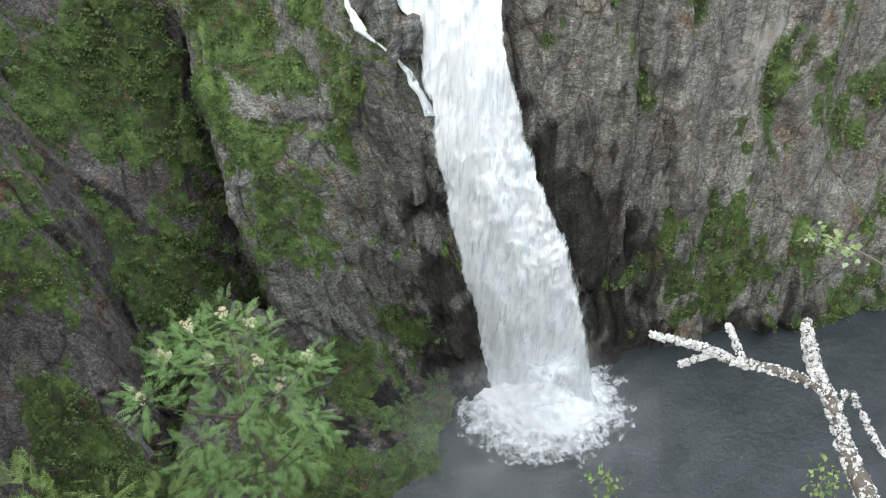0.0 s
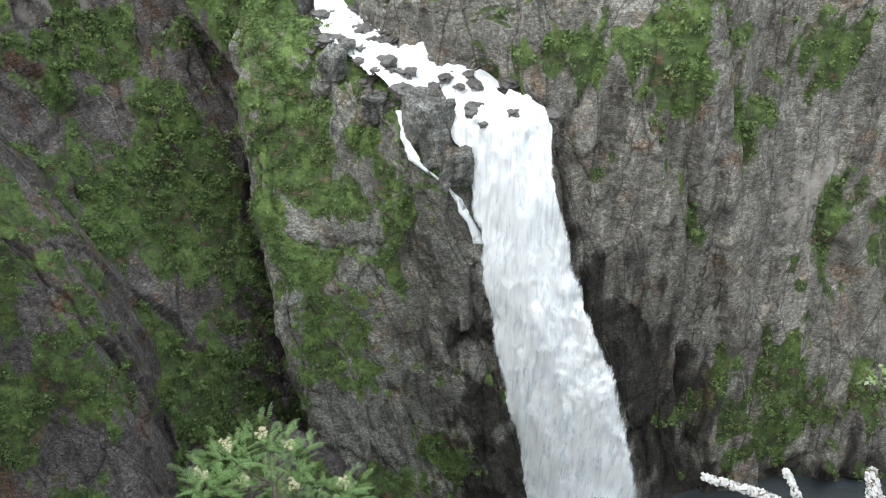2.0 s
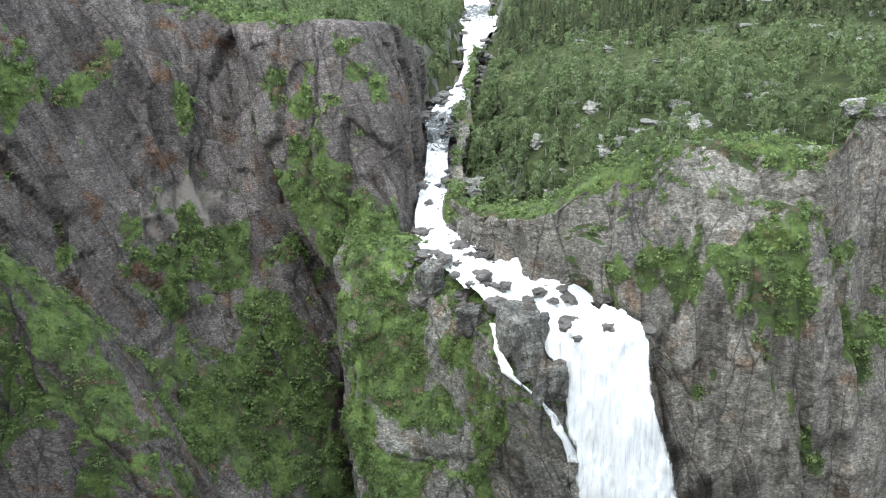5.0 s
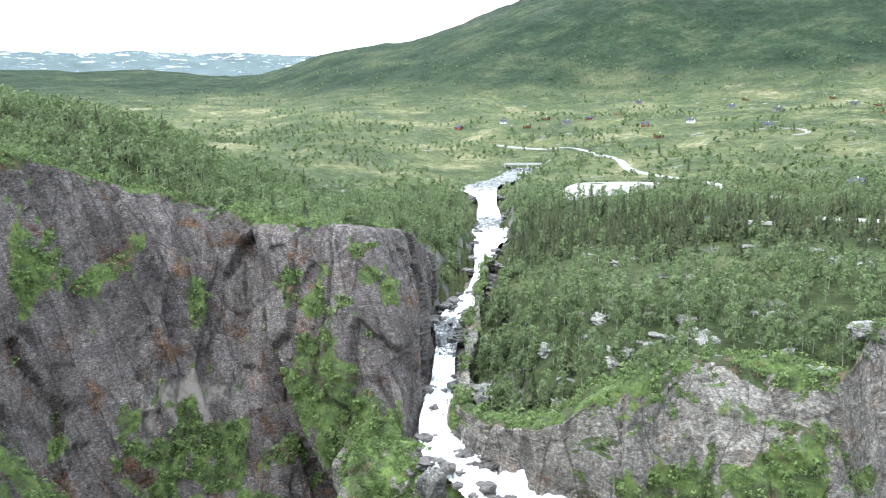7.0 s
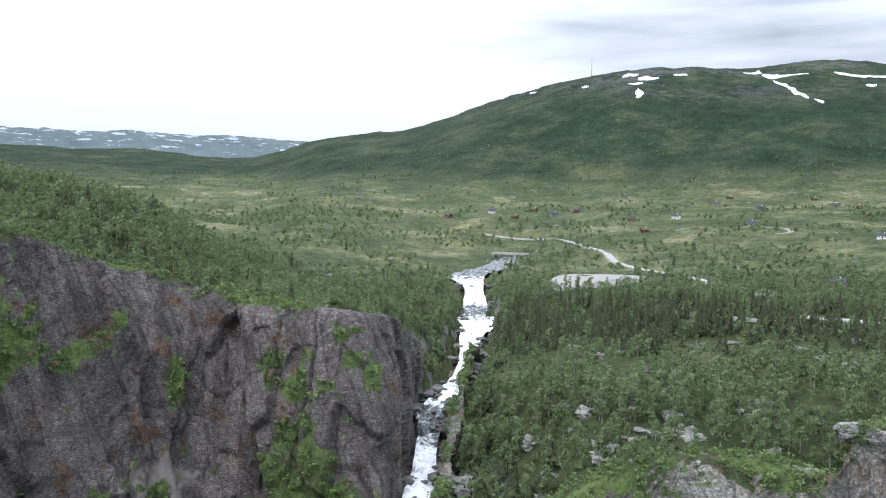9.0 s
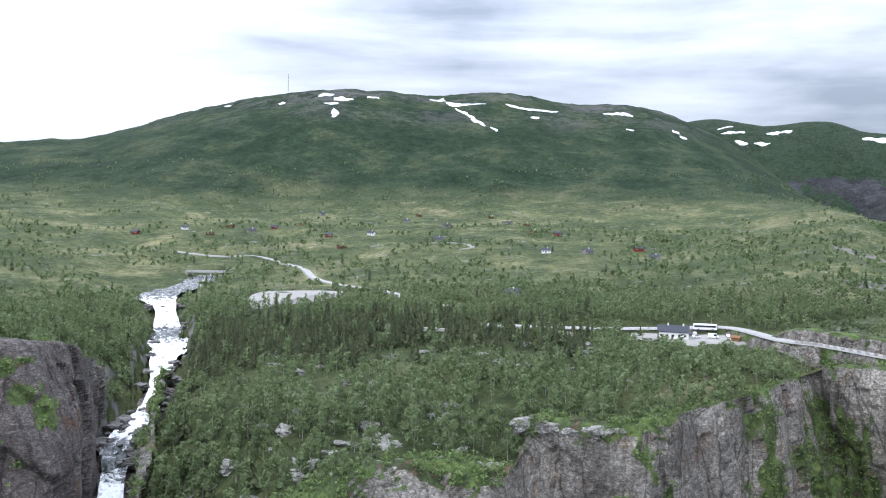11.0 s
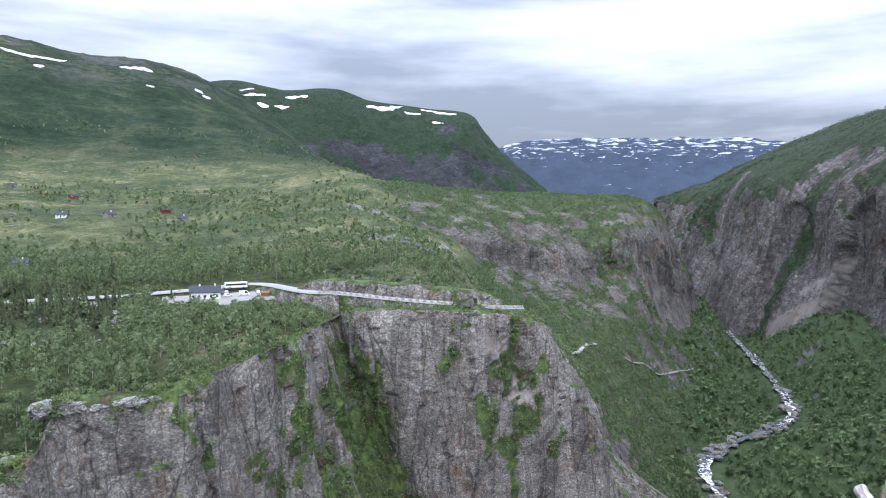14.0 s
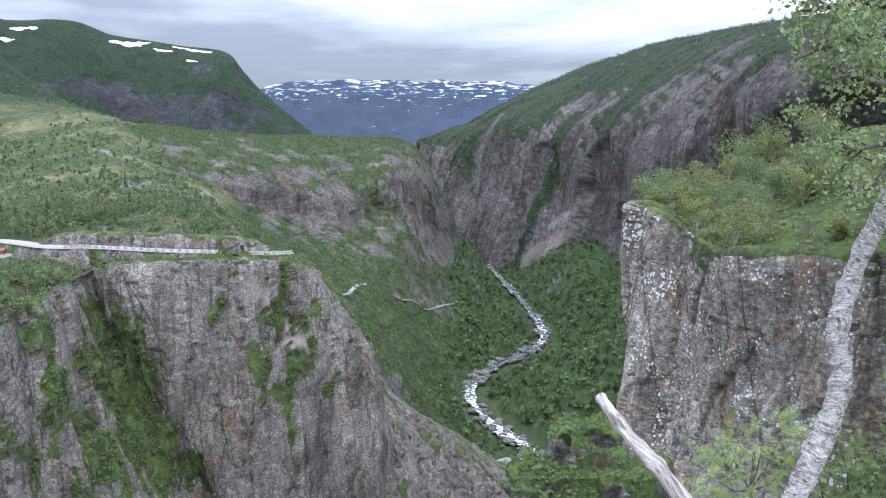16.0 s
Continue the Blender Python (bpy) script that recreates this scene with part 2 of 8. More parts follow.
    base = m.facets([(0.16 * fine, (1.0, 1.0, 0.20), 0.45 * relief), (0.75 * fine, (0.8, 0.8, 0.9), 0.45 * relief)], run)
    m.bump(h, 0.85 * relief, 0.55 / fine, base)
    return m.m


def heath_material():
    """Plateau: birch scrub, heath and grass, bare rock on steep ground, snow in hollows high up."""
    m = Mat("heath", 0.95, 0.1)
    low = m.ramp(m.noise(0.010, 7, 0.7), [(0.32, (0.042, 0.060, 0.030)), (0.47, (0.072, 0.094, 0.045)), (0.56, (0.118, 0.132, 0.064)), (0.68, (0.245, 0.230, 0.135))])
    out = m.band(m.noise(0.055, 8, 0.8, 0.6), 0.575, 0.63)
    low = m.mix(m.math("MULTIPLY", out, 0.75), low, m.ramp(m.noise(0.5, 6, 0.8), [(0.3, (0.10, 0.095, 0.09)), (0.7, (0.40, 0.385, 0.37))]))
    low = m.mix(1.0, low, m.ramp(m.noise(0.6, 5, 0.8), [(0.32, (0.45, 0.47, 0.45)), (0.52, (1.0, 1.0, 1.0)), (0.70, (1.7, 1.65, 1.5))]), "MULTIPLY")
    low = m.mix(1.0, low, m.ramp(m.noise(0.12, 6, 0.75), [(0.30, (0.40, 0.42, 0.40)), (0.52, (1.0, 1.0, 1.0)), (0.74, (1.6, 1.55, 1.35))]), "MULTIPLY")
    floor = m.ramp(m.noise(0.25, 6, 0.75), [(0.34, (0.020, 0.026, 0.012)), (0.52, (0.042, 0.058, 0.022)), (0.66, (0.085, 0.100, 0.040))])
    low = m.mix(m.math("MULTIPLY", m.attr("wood"), 0.85), low, floor)
    high = m.ramp(m.noise(0.007, 8, 0.7), [(0.34, (0.013, 0.026, 0.015)), (0.52, (0.027, 0.046, 0.025)), (0.66, (0.064, 0.078, 0.043))])
    high = m.mix(1.0, high, m.ramp(m.noise(0.045, 7, 0.75), [(0.32, (0.6, 0.6, 0.6)), (0.70, (1.4, 1.4, 1.35))]), "MULTIPLY")
    high = m.mix(1.0, high, m.ramp(m.noise(0.16, 6, 0.8), [(0.34, (0.50, 0.52, 0.50)), (0.52, (1.0, 1.0, 1.0)), (0.68, (1.65, 1.60, 1.45))]), "MULTIPLY")
    z = m.height()
    zn = m.math("ADD", z, m.math("MULTIPLY", m.math("SUBTRACT", m.noise(0.004, 6, 0.65), 0.5), 110.0))
    c = m.mix(m.band(zn, 35.0, 95.0), low, high)
    c = m.mix(m.band(zn, -115.0, -175.0), c, m.ramp(m.noise(0.08, 7, 0.75), [(0.32, (0.030, 0.048, 0.022)), (0.52, (0.054, 0.080, 0.034)), (0.70, (0.085, 0.108, 0.048))]))
    rock = m.ramp(m.noise(0.05, 8, 0.75), [(0.32, (0.05, 0.05, 0.052)), (0.70, (0.23, 0.22, 0.21))])
    steep = m.math("ADD", m.up(), m.math("MULTIPLY", m.math("SUBTRACT", m.noise(0.02, 7, 0.7), 0.5), 0.7))
    c = m.mix(m.band(steep, 0.66, 0.55), c, rock)
    c = m.mix(m.band(m.math("ADD", m.attr("rock"), m.math("MULTIPLY", m.math("SUBTRACT", m.noise(0.12, 6, 0.75), 0.5), 1.4)), 0.45, 0.6), c, m.mix(1.0, rock, (1.3, 1.3, 1.3), "MULTIPLY"))
    bare = m.math("MULTIPLY", m.band(zn, 250.0, 400.0), m.band(m.math("ADD", m.math("MULTIPLY", m.noise(0.006, 4, 0.6), 0.5), m.math("MULTIPLY", m.noise(0.045, 7, 0.8), 0.5)), 0.50, 0.56))
    c = m.mix(m.math("MULTIPLY", bare, 0.75), c, m.mix(1.0, rock, (0.75, 0.74, 0.76), "MULTIPLY"))
    m.colour(c)
    m.bump(m.math("ADD", m.noise(0.16, 8, 0.8), m.math("MULTIPLY", m.noise(0.03, 6, 0.7), 2.5)), 0.8, 2.2)
    return m.m


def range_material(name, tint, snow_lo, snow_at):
    """The farthest fells: distance haze mixed into their base colour, streaked with snow."""
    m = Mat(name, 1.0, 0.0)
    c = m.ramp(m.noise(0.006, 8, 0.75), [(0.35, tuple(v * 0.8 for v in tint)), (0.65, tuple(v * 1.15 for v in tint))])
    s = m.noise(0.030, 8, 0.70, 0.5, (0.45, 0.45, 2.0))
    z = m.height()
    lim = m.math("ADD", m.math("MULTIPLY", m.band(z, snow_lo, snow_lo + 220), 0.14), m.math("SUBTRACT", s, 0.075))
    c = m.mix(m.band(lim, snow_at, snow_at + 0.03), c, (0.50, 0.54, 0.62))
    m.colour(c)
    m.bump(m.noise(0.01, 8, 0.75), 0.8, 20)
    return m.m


def plain(name, c, rough=0.6, spec=0.4, var=0.25, scale=3.0, metal=0.0):
    m = Mat(name, rough, spec)
    k = m.ramp(m.noise(scale, 6, 0.7), [(0.3, tuple(v * (1 - var) for v in c)), (0.7, tuple(v * (1 + var) for v in c))])
    m.colour(k)
    m.b.inputs["Metallic"].default_value = metal
    m.bump(m.noise(scale * 4, 5, 0.7), 0.25, 0.02)
    return m.m


def leaf_material(name, dark, mid, lightc, through=0.35, scale=0.35):
    m = Mat(name, 0.6, 0.25)
    isl = m.geo.outputs["Random Per Island"]
    v = m.math("ADD", m.math("MULTIPLY", isl, 0.55), m.math("MULTIPLY", m.noise(scale, 3, 0.6), 0.6))
    c = m.ramp(v, [(0.25, dark), (0.58, mid), (0.95, lightc)])
    m.colour(c)
    tr = m.t.nodes.new("ShaderNodeBsdfTranslucent")
    m.link(c, tr.inputs[0])
    mx = m.t.nodes.new("ShaderNodeMixShader")
    mx.inputs[0].default_value = through
    m.link(m.b.outputs[0], mx.inputs[1])
    m.link(tr.outputs[0], mx.inputs[2])
    m.link(mx.outputs[0], m.t.nodes["Material Output"].inputs[0])
    return m.m


def water_material(name, white_lo, white_hi, dark=(0.018, 0.026, 0.026), stretch=(0.35, 0.35, 0.35), scale=1.0, foam=(0.80, 0.82, 0.84), churn="", relief=0.7):
    """Dark river water with white foam where it breaks."""
    m = Mat(name, 0.25, 0.5)
    n = m.noise(scale, 7, 0.68, 0.6, stretch)
    f = m.band(m.math("ADD", n, m.math("MULTIPLY", m.attr(churn), 0.42)) if churn else n, white_lo, white_hi)
    m.colour(m.mix(f, dark, foam))
    m.link(m.math("ADD", m.math("MULTIPLY", f, 0.6), 0.12), m.b.inputs["Roughness"])
    m.bump(m.math("ADD", n, m.math("MULTIPLY", m.noise(scale * 3, 5, 0.7, 0.3, stretch), 0.4)), relief, 0.6)
    return m.m


M_CLIFF = cliff_material("gneiss", 0.71, 0.98, 1.0, 0.5, (1.005, 0.975, 0.895))
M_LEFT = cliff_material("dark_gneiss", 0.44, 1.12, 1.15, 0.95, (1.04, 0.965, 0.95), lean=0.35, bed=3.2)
M_BUTT = cliff_material("mossy_gneiss", 0.74, 1.40, 1.3, 0.5, (0.96, 0.965, 0.89), lean=0.22)
M_NEAR = cliff_material("lichened_gneiss", 0.98, 0.95, 2.6, 0.6, (1.01, 0.985, 0.89), 0.95)
# cool puts a bluish distance haze into the far wall's plants
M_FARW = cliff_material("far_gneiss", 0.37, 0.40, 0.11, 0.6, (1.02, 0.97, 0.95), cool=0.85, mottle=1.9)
M_HILL = cliff_material("hill_gneiss", 0.46, 0.74, 0.35, 0.5, (1.02, 0.98, 0.92), mottle=3.0)
# distance haze painted in: rock tinted blue, plants shifted by cool
M_FELL = cliff_material("hazed_fell_rock", 0.14, 0.36, 0.12, 0.2, (0.90, 0.98, 1.15), cool=0.74)
M_SCREE = cliff_material("scree_rubble", 0.62, 0.9, 1.2, 0.5, (1.02, 0.96, 0.90))
M_HEATH = heath_material()
# aerial haze is part of both tints: slate blue, pale grey-green
M_RANGE = range_material("hazy_blue_fell", (0.060, 0.078, 0.112), 120, 0.583)
M_RANGE2 = range_material("hazy_pale_fell", (0.13, 0.165, 0.170), 230, 0.575)
M_FALL = water_material("falling_water", 0.36, 0.54, (0.68, 0.735, 0.78), (0.95, 0.95, 0.05), 1.0, (0.97, 0.98, 0.99), relief=0.4)
def thin_edges(mat):
    """Lets the water break into strands towards its sides."""
    m = Mat("", made=mat)
    n = m.noise(1.0, 6, 0.7, 0.4, (0.8, 0.8, 0.10))
    k = m.math("SUBTRACT", m.math("MULTIPLY", m.math("SUBTRACT", 1.0, m.attr("edge")), 2.2), m.math("SUBTRACT", n, 0.35))
    m.link(m.band(k, 0.0, 0.35), m.b.inputs["Alpha"])


def soft_edges(mat):
    """Lets foam thin out into spray towards its rim."""
    m = Mat("", made=mat)
    n = m.noise(0.35, 6, 0.7, 0.4)
    k = m.math("ADD", m.math("SUBTRACT", 1.0, m.attr("edge")), m.math("MULTIPLY", m.math("SUBTRACT", n, 0.5), 1.1))
    m.link(m.band(k, 0.02, 0.42), m.b.inputs["Alpha"])


thin_edges(M_FALL)
M_RAPID = water_material("white_water", 0.52, 0.68, (0.045, 0.055, 0.056), (0.32, 0.32, 0.32), 1.0, (0.86, 0.88, 0.89), "foam")
M_POOL = water_material("pool_water", 0.68, 0.84, (0.024, 0.030, 0.034), (0.33, 0.33, 0.33), 1.0, (0.72, 0.78, 0.76), "foam")
M_STREAM = water_material("stream_water", 0.60, 0.72, (0.030, 0.040, 0.040), (0.22, 0.22, 0.22), 1.0, churn="foam")
M_BIRCH = leaf_material("birch_leaves", (0.100, 0.140, 0.062), (0.160, 0.212, 0.098), (0.235, 0.295, 0.145), 0.45, 0.08)
M_SPRUCE = leaf_material("spruce_needles", (0.036, 0.054, 0.024), (0.070, 0.092, 0.040), (0.128, 0.132, 0.062), 0.3, 0.08)
M_BUSH = leaf_material("willow_leaves", (0.088, 0.132, 0.050), (0.162, 0.226, 0.084), (0.240, 0.312, 0.118), 0.45, 0.15)
M_SCRUB = leaf_material("scrub_leaves", (0.045, 0.068, 0.028), (0.085, 0.120, 0.050), (0.150, 0.190, 0.080), 0.4, 0.12)
M_SLOPE = leaf_material("slope_leaves", (0.046, 0.074, 0.040), (0.066, 0.102, 0.054), (0.090, 0.128, 0.066), 0.4, 0.05)
M_ALDER = leaf_material("valley_leaves", (0.070, 0.108, 0.048), (0.112, 0.162, 0.070), (0.170, 0.228, 0.100), 0.4, 0.05)
M_BARK = plain("birch_bark", (0.34, 0.32, 0.29), 0.85, 0.2, 0.5, 6.0)

# ---- building blocks ----


def hash01(ix, iy, iz, seed):
    h = (ix * 374761393 + iy * 668265263 + iz * 2147483647 + seed * 974711) & 0xFFFFFFFF
    h = ((h ^ (h >> 13)) * 1274126177) & 0xFFFFFFFF
    h = ((h ^ (h >> 16)) * 2246822519) & 0xFFFFFFFF
    return ((h ^ (h >> 15)) & 0xFFFFFF) / float(0xFFFFFF)


def vnoise(p, seed=0):
    """Smooth noise from -1 to 1 at rows of points."""
    i = np.floor(p).astype(np.int64)
    f = p - i
    f = f * f * f * (f * (f * 6 - 15) + 10)
    out = 0
    for dx in (0, 1):
        wx = f[:, 0] if dx else 1 - f[:, 0]
        for dy in (0, 1):
            wy = f[:, 1] if dy else 1 - f[:, 1]
            for dz in (0, 1):
                wz = f[:, 2] if dz else 1 - f[:, 2]
                out = out + wx * wy * wz * hash01(i[:, 0] + dx, i[:, 1] + dy, i[:, 2] + dz, seed)
    return out * 2 - 1


def fbm(p, octaves=5, seed=0, gain=0.5):
    out, a = 0, 1.0
    for o in range(octaves):
        out = out + a * vnoise(p * (2.03 ** o) + o * 17.3, seed + o)
        a *= gain
    return out


def blocks(p, seed=0):
    """Cracked blocks: each cell juts out by its own step and leans its own way; dark joints between."""
    i = np.floor(p).astype(np.int64)
    best = np.full(len(p), 9.0)
    second = np.full(len(p), 9.0)
    val = np.zeros(len(p))
    for dx in (-1, 0, 1):
        for dy in (-1, 0, 1):
            for dz in (-1, 0, 1):
                c = [i[:, 0] + dx, i[:, 1] + dy, i[:, 2] + dz]
                q = [c[k] + 0.15 + 0.7 * hash01(*c, seed + 11 * k + 1) for k in range(3)]
                d = np.sqrt(sum((p[:, k] - q[k]) ** 2 for k in range(3)))
                lean = sum((p[:, k] - q[k]) * (hash01(*c, seed + 50 + k) - 0.5) for k in range(3))
                v = hash01(*c, seed + 90) * 2 - 1 + 1.6 * lean
                near = d < best
                second = np.where(near, best, np.minimum(second, d))
                val = np.where(near, v, val)
                best = np.where(near, d, best)
    return val - 0.35 * np.clip(1 - (second - best) / 0.08, 0, 1)


def spline(net, n, axis):
    """Catmull-Rom through the rows of an array along one axis."""
    a = np.moveaxis(np.asarray(net, float), axis, 0)
    k = len(a)
    t = np.linspace(0, k - 1, n)
    i = np.clip(t.astype(int), 0, k - 2)
    f = (t - i).reshape(-1, *([1] * (a.ndim - 1)))
    p0, p1, p2, p3 = a[np.maximum(i - 1, 0)], a[i], a[i + 1], a[np.minimum(i + 2, k - 1)]
    out = p1 + 0.5 * f * (p2 - p0 + f * (2 * p0 - 5 * p1 + 4 * p2 - p3 + f * (3 * (p1 - p2) + p3 - p0)))
    return np.moveaxis(out, 0, axis)


def grid_normals(g):
    n = np.cross(np.gradient(g, axis=1), np.gradient(g, axis=0))
    n /= np.linalg.norm(n, axis=2, keepdims=True) + 1e-9
    return n


def mesh_of(name, verts, faces, material, smooth=False):
    """A mesh from arrays; faces is an array of triangles or quads."""
    verts, faces = np.asarray(verts, np.float32), np.asarray(faces, np.int32)
    me = bpy.data.meshes.new(name)
    k = faces.shape[1]
    me.vertices.add(len(verts))
    me.vertices.foreach_set("co", verts.ravel())
    me.loops.add(faces.size)
    me.loops.foreach_set("vertex_index", faces.ravel())
    me.polygons.add(len(faces))
    me.polygons.foreach_set("loop_start", np.arange(0, faces.size, k, dtype=np.int32))
    me.polygons.foreach_set("loop_total", np.full(len(faces), k, np.int32))
    me.polygons.foreach_set("use_smooth", np.full(len(faces), smooth))
    me.update(calc_edges=True)
    me.validate()
    me.materials.append(material)
    return me


def grid_faces(nv, nu):
    i = np.arange(nv * nu).reshape(nv, nu)
    return np.stack([i[:-1, :-1], i[1:, :-1], i[1:, 1:], i[:-1, 1:]], -1).reshape(-1, 4)


def part(name, bm, material, parent, label=""):
    me = bpy.data.meshes.new(name)
    bm.to_mesh(me)
    bm.free()
    me.materials.append(material)
    ob = new(name, me)
    ob.parent = parent
    if label:
        ob["label"] = label
    return ob


def part_of(name, verts, faces, material, parent, label="", smooth=False):
    ob = new(name, mesh_of(name, verts, faces, material, smooth))
    ob.parent = parent
    if label:
        ob["label"] = label
    return ob


def smooth(v, lo, hi):
    t = np.clip((v - lo) / (hi - lo), 0, 1)
    return t * t * (3 - 2 * t)


def spotted(p, spots, seed, wide=1.0, tall=1.0):
    """How much of each spot (x, y, z, radius) lies on each point, with ragged edges."""
    out = np.zeros(len(p))
    if spots:
        rag = np.maximum(0.45, 1 + 0.75 * fbm(p / np.array([5.0, 5.0, 11.0]), 4, seed))
        for x, y, z, r in spots:
            d = np.sqrt(((p[:, 0] - x) / wide) ** 2 + ((p[:, 1] - y) / wide) ** 2 + ((p[:, 2] - z) / tall) ** 2)
            out = np.maximum(out, 1 - smooth(d * rag / r, 0.55, 1.25))
    return out


def cliff(name, net, nu, nv, material, amp, size, seed, label, category="cliff", veg=0.4, tall=0.45, rim=0.0, cap=1.0, lean=0.0, bare=None, bands=0.0):
    """A rock face lofted through lines on the ground plan, broken into blocks and ribs. Plants hold where it lies back."""
    g = spline(spline(net, nu, 1), nv, 0)
    n = grid_normals(g)
    side = 1.0 if n[..., 2].mean() > 0 else -1.0
    n = n * side
    p = g.reshape(-1, 3)
    s = 1.0 / size
    up = np.array([1, 1, tall])
    warp = 0.16 * np.stack([fbm(p * s * 0.7, 3, seed + 5), fbm(p * s * 0.7, 3, seed + 6), fbm(p * s * 0.7, 3, seed + 7)], -1)
    d = 0.75 * fbm(p * s * 0.4 * up, 3, seed)
    q = p + np.outer(p[:, 2], (lean, 0, 0))
    d = d + 0.85 * blocks(q * s * 0.75 * np.array([1, 1, 0.6 * tall]) + 0.5 * warp, seed + 20)
    d = d + 0.36 * blocks(q * s * 1.7 * np.array([1, 1, tall]) + 0.6 * warp, seed + 30)
    if size < 50:
        d = d + 0.13 * blocks(q * s * 3.4 * np.array([0.8, 0.8, 1.3 * tall]) + warp, seed + 40)
        d = d + 0.06 * blocks(p * s * 7.5 * np.array([1, 1, 0.8]), seed + 50)
    else:
        d = d + 0.45 * fbm(q * s * 2.2 * np.array([1, 1, 0.4]), 4, seed + 40, 0.55)
    d = d + 0.05 * fbm(p * s * 6.0, 3, seed + 60, 0.6)
    # long clefts run down the face
    along_face = (p[:, 0] + lean * p[:, 2]) * s * 0.42
    line = np.abs(vnoise(np.stack([along_face + 0.25 * warp[:, 0] + 0.06 * fbm(p * s, 2, seed + 8), 0.35 * p[:, 1] * s, 0.05 * p[:, 2] * s], -1), seed + 9))
    cleft = 1 - smooth(line, 0.0, 0.06)
    d = d - (0.8 if size < 50 else 0.4) * cleft
    # worn edges: soften the steps between blocks, and bury the back edge
    d = d.reshape(nv, nu)
    e = np.pad(d, 1, "edge")
    d = 0.5 * d + 0.125 * (e[:-2, 1:-1] + e[2:, 1:-1] + e[1:-1, :-2] + e[1:-1, 2:])
    d = (d * smooth(np.linspace(0, 1, nv), 0.0, 0.7 / (len(net) - 1))[:, None]).ravel()
    flat = np.clip(1.25 - n.reshape(-1, 3)[:, 2], 0.25, 1)
    g = g + n * (amp * d * flat).reshape(nv, nu, 1)
    p = g.reshape(-1, 3)
    nz = side * grid_normals(spline(spline(g[::3, ::3], nu, 1), nv, 0)).reshape(-1, 3)[:, 2]
    ledge = side * grid_normals(g).reshape(-1, 3)[:, 2]
    grow = fbm(p * s * np.array([1.3, 1.3, 0.5]), 4, seed + 70)
    lie = nz + 0.35 * fbm(p * s * 0.45, 3, seed + 72) + 0.25 * grow + 0.30 * np.clip(ledge - nz, -0.3, 0.8)
    if rim:
        lie = lie + rim * np.repeat(1 - smooth(np.linspace(0, 1, nv), 0.10, 0.42), nu)
    plants = smooth(lie, 0.95 - veg, 1.25 - veg)
    plants = np.maximum(plants, (1 - smooth(line, 0.03, 0.16)) * smooth(grow + 0.25 * nz, 0.0, 0.5) * min(1.0, 2.0 * veg))
    patch = spotted(p, GREEN.get(name), seed + 80) * np.clip(0.80 + 0.55 * grow + 0.35 * nz, 0, 1)
    plants = np.maximum(plants, patch)
    plants = np.minimum(plants, cap)
    if bands:
        v = np.repeat(np.linspace(0, 1, nv), nu)
        plants = plants - bands * smooth(v, 0.22, 0.32) * (1 - smooth(v, 0.66, 0.78)) * smooth(fbm(p / np.array([30.0, 30.0, 9.0]), 4, seed + 88), 0.08, 0.40)
    plants = plants * (1 - spotted(p, ROCK.get(name), seed + 84, 1.6, 0.7))
    if bare:
        v = np.repeat(np.linspace(0, 1, nv), nu) + 0.05 * fbm(p * s * 2, 3, seed + 85)
        plants = np.where(v > bare, 0.3 * plants + 0.42 * smooth(fbm(p * s * np.array([2.0, 2.0, 0.5]), 3, seed + 86), -0.2, 0.7) + 0.1 * smooth(v, bare + 0.12, bare + 0.3), plants)
    f = grid_faces(nv, nu)
    me = mesh_of(name, p, f if side > 0 else f[:, ::-1], material, size > 50)
    # wet holds the spray-wet rock and the painted recess shade
    for key, val in (("plants", plants), ("wet", spotted(p, WET_SHADE.get(name), seed + 81)), ("scar", spotted(p, SCAR.get(name), seed + 82))):
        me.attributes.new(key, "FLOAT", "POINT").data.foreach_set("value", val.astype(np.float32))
    ob = new(name, me)
    tagged(ob, label, category, kind="structure")
    return g, plants.reshape(nv, nu), nz.reshape(nv, nu)


def leaf_cloud(count, size, shape, rng, spread=1.0):
    """Loose leaf sprays, each a small bent triangle, spread through blobs (x, y, z, radius, height)."""
    pts = []
    blobs = np.array(shape, float)
    w = blobs[:, 3] ** 2
    pick = rng.choice(len(blobs), count, p=w / w.sum())
    d = rng.normal(size=(count, 3))
    d /= np.linalg.norm(d, axis=1, keepdims=True)
    r = rng.uniform(0.55, 1.05, count) ** 0.6
    b = blobs[pick]
    c = b[:, :3] + d * np.stack([b[:, 3], b[:, 3], b[:, 4]], -1) * r[:, None] * spread
    # leaves face outwards, more or less
    face = d + np.array((0, 0, 0.35)) + 0.42 * rng.normal(size=(count, 3))
    a = np.cross(face, rng.normal(size=(count, 3)))
    a /= np.linalg.norm(a, axis=1, keepdims=True)
    e = np.cross(face, a)
    e /= np.linalg.norm(e, axis=1, keepdims=True)
    k = size * rng.uniform(0.6, 1.4, count)[:, None]
    v = np.stack([c - a * k, c + a * k * 0.6 + e * k, c + a * k * 0.5 - e * k * 0.9], 1)
    return v.reshape(-1, 3), np.arange(count * 3).reshape(-1, 3)


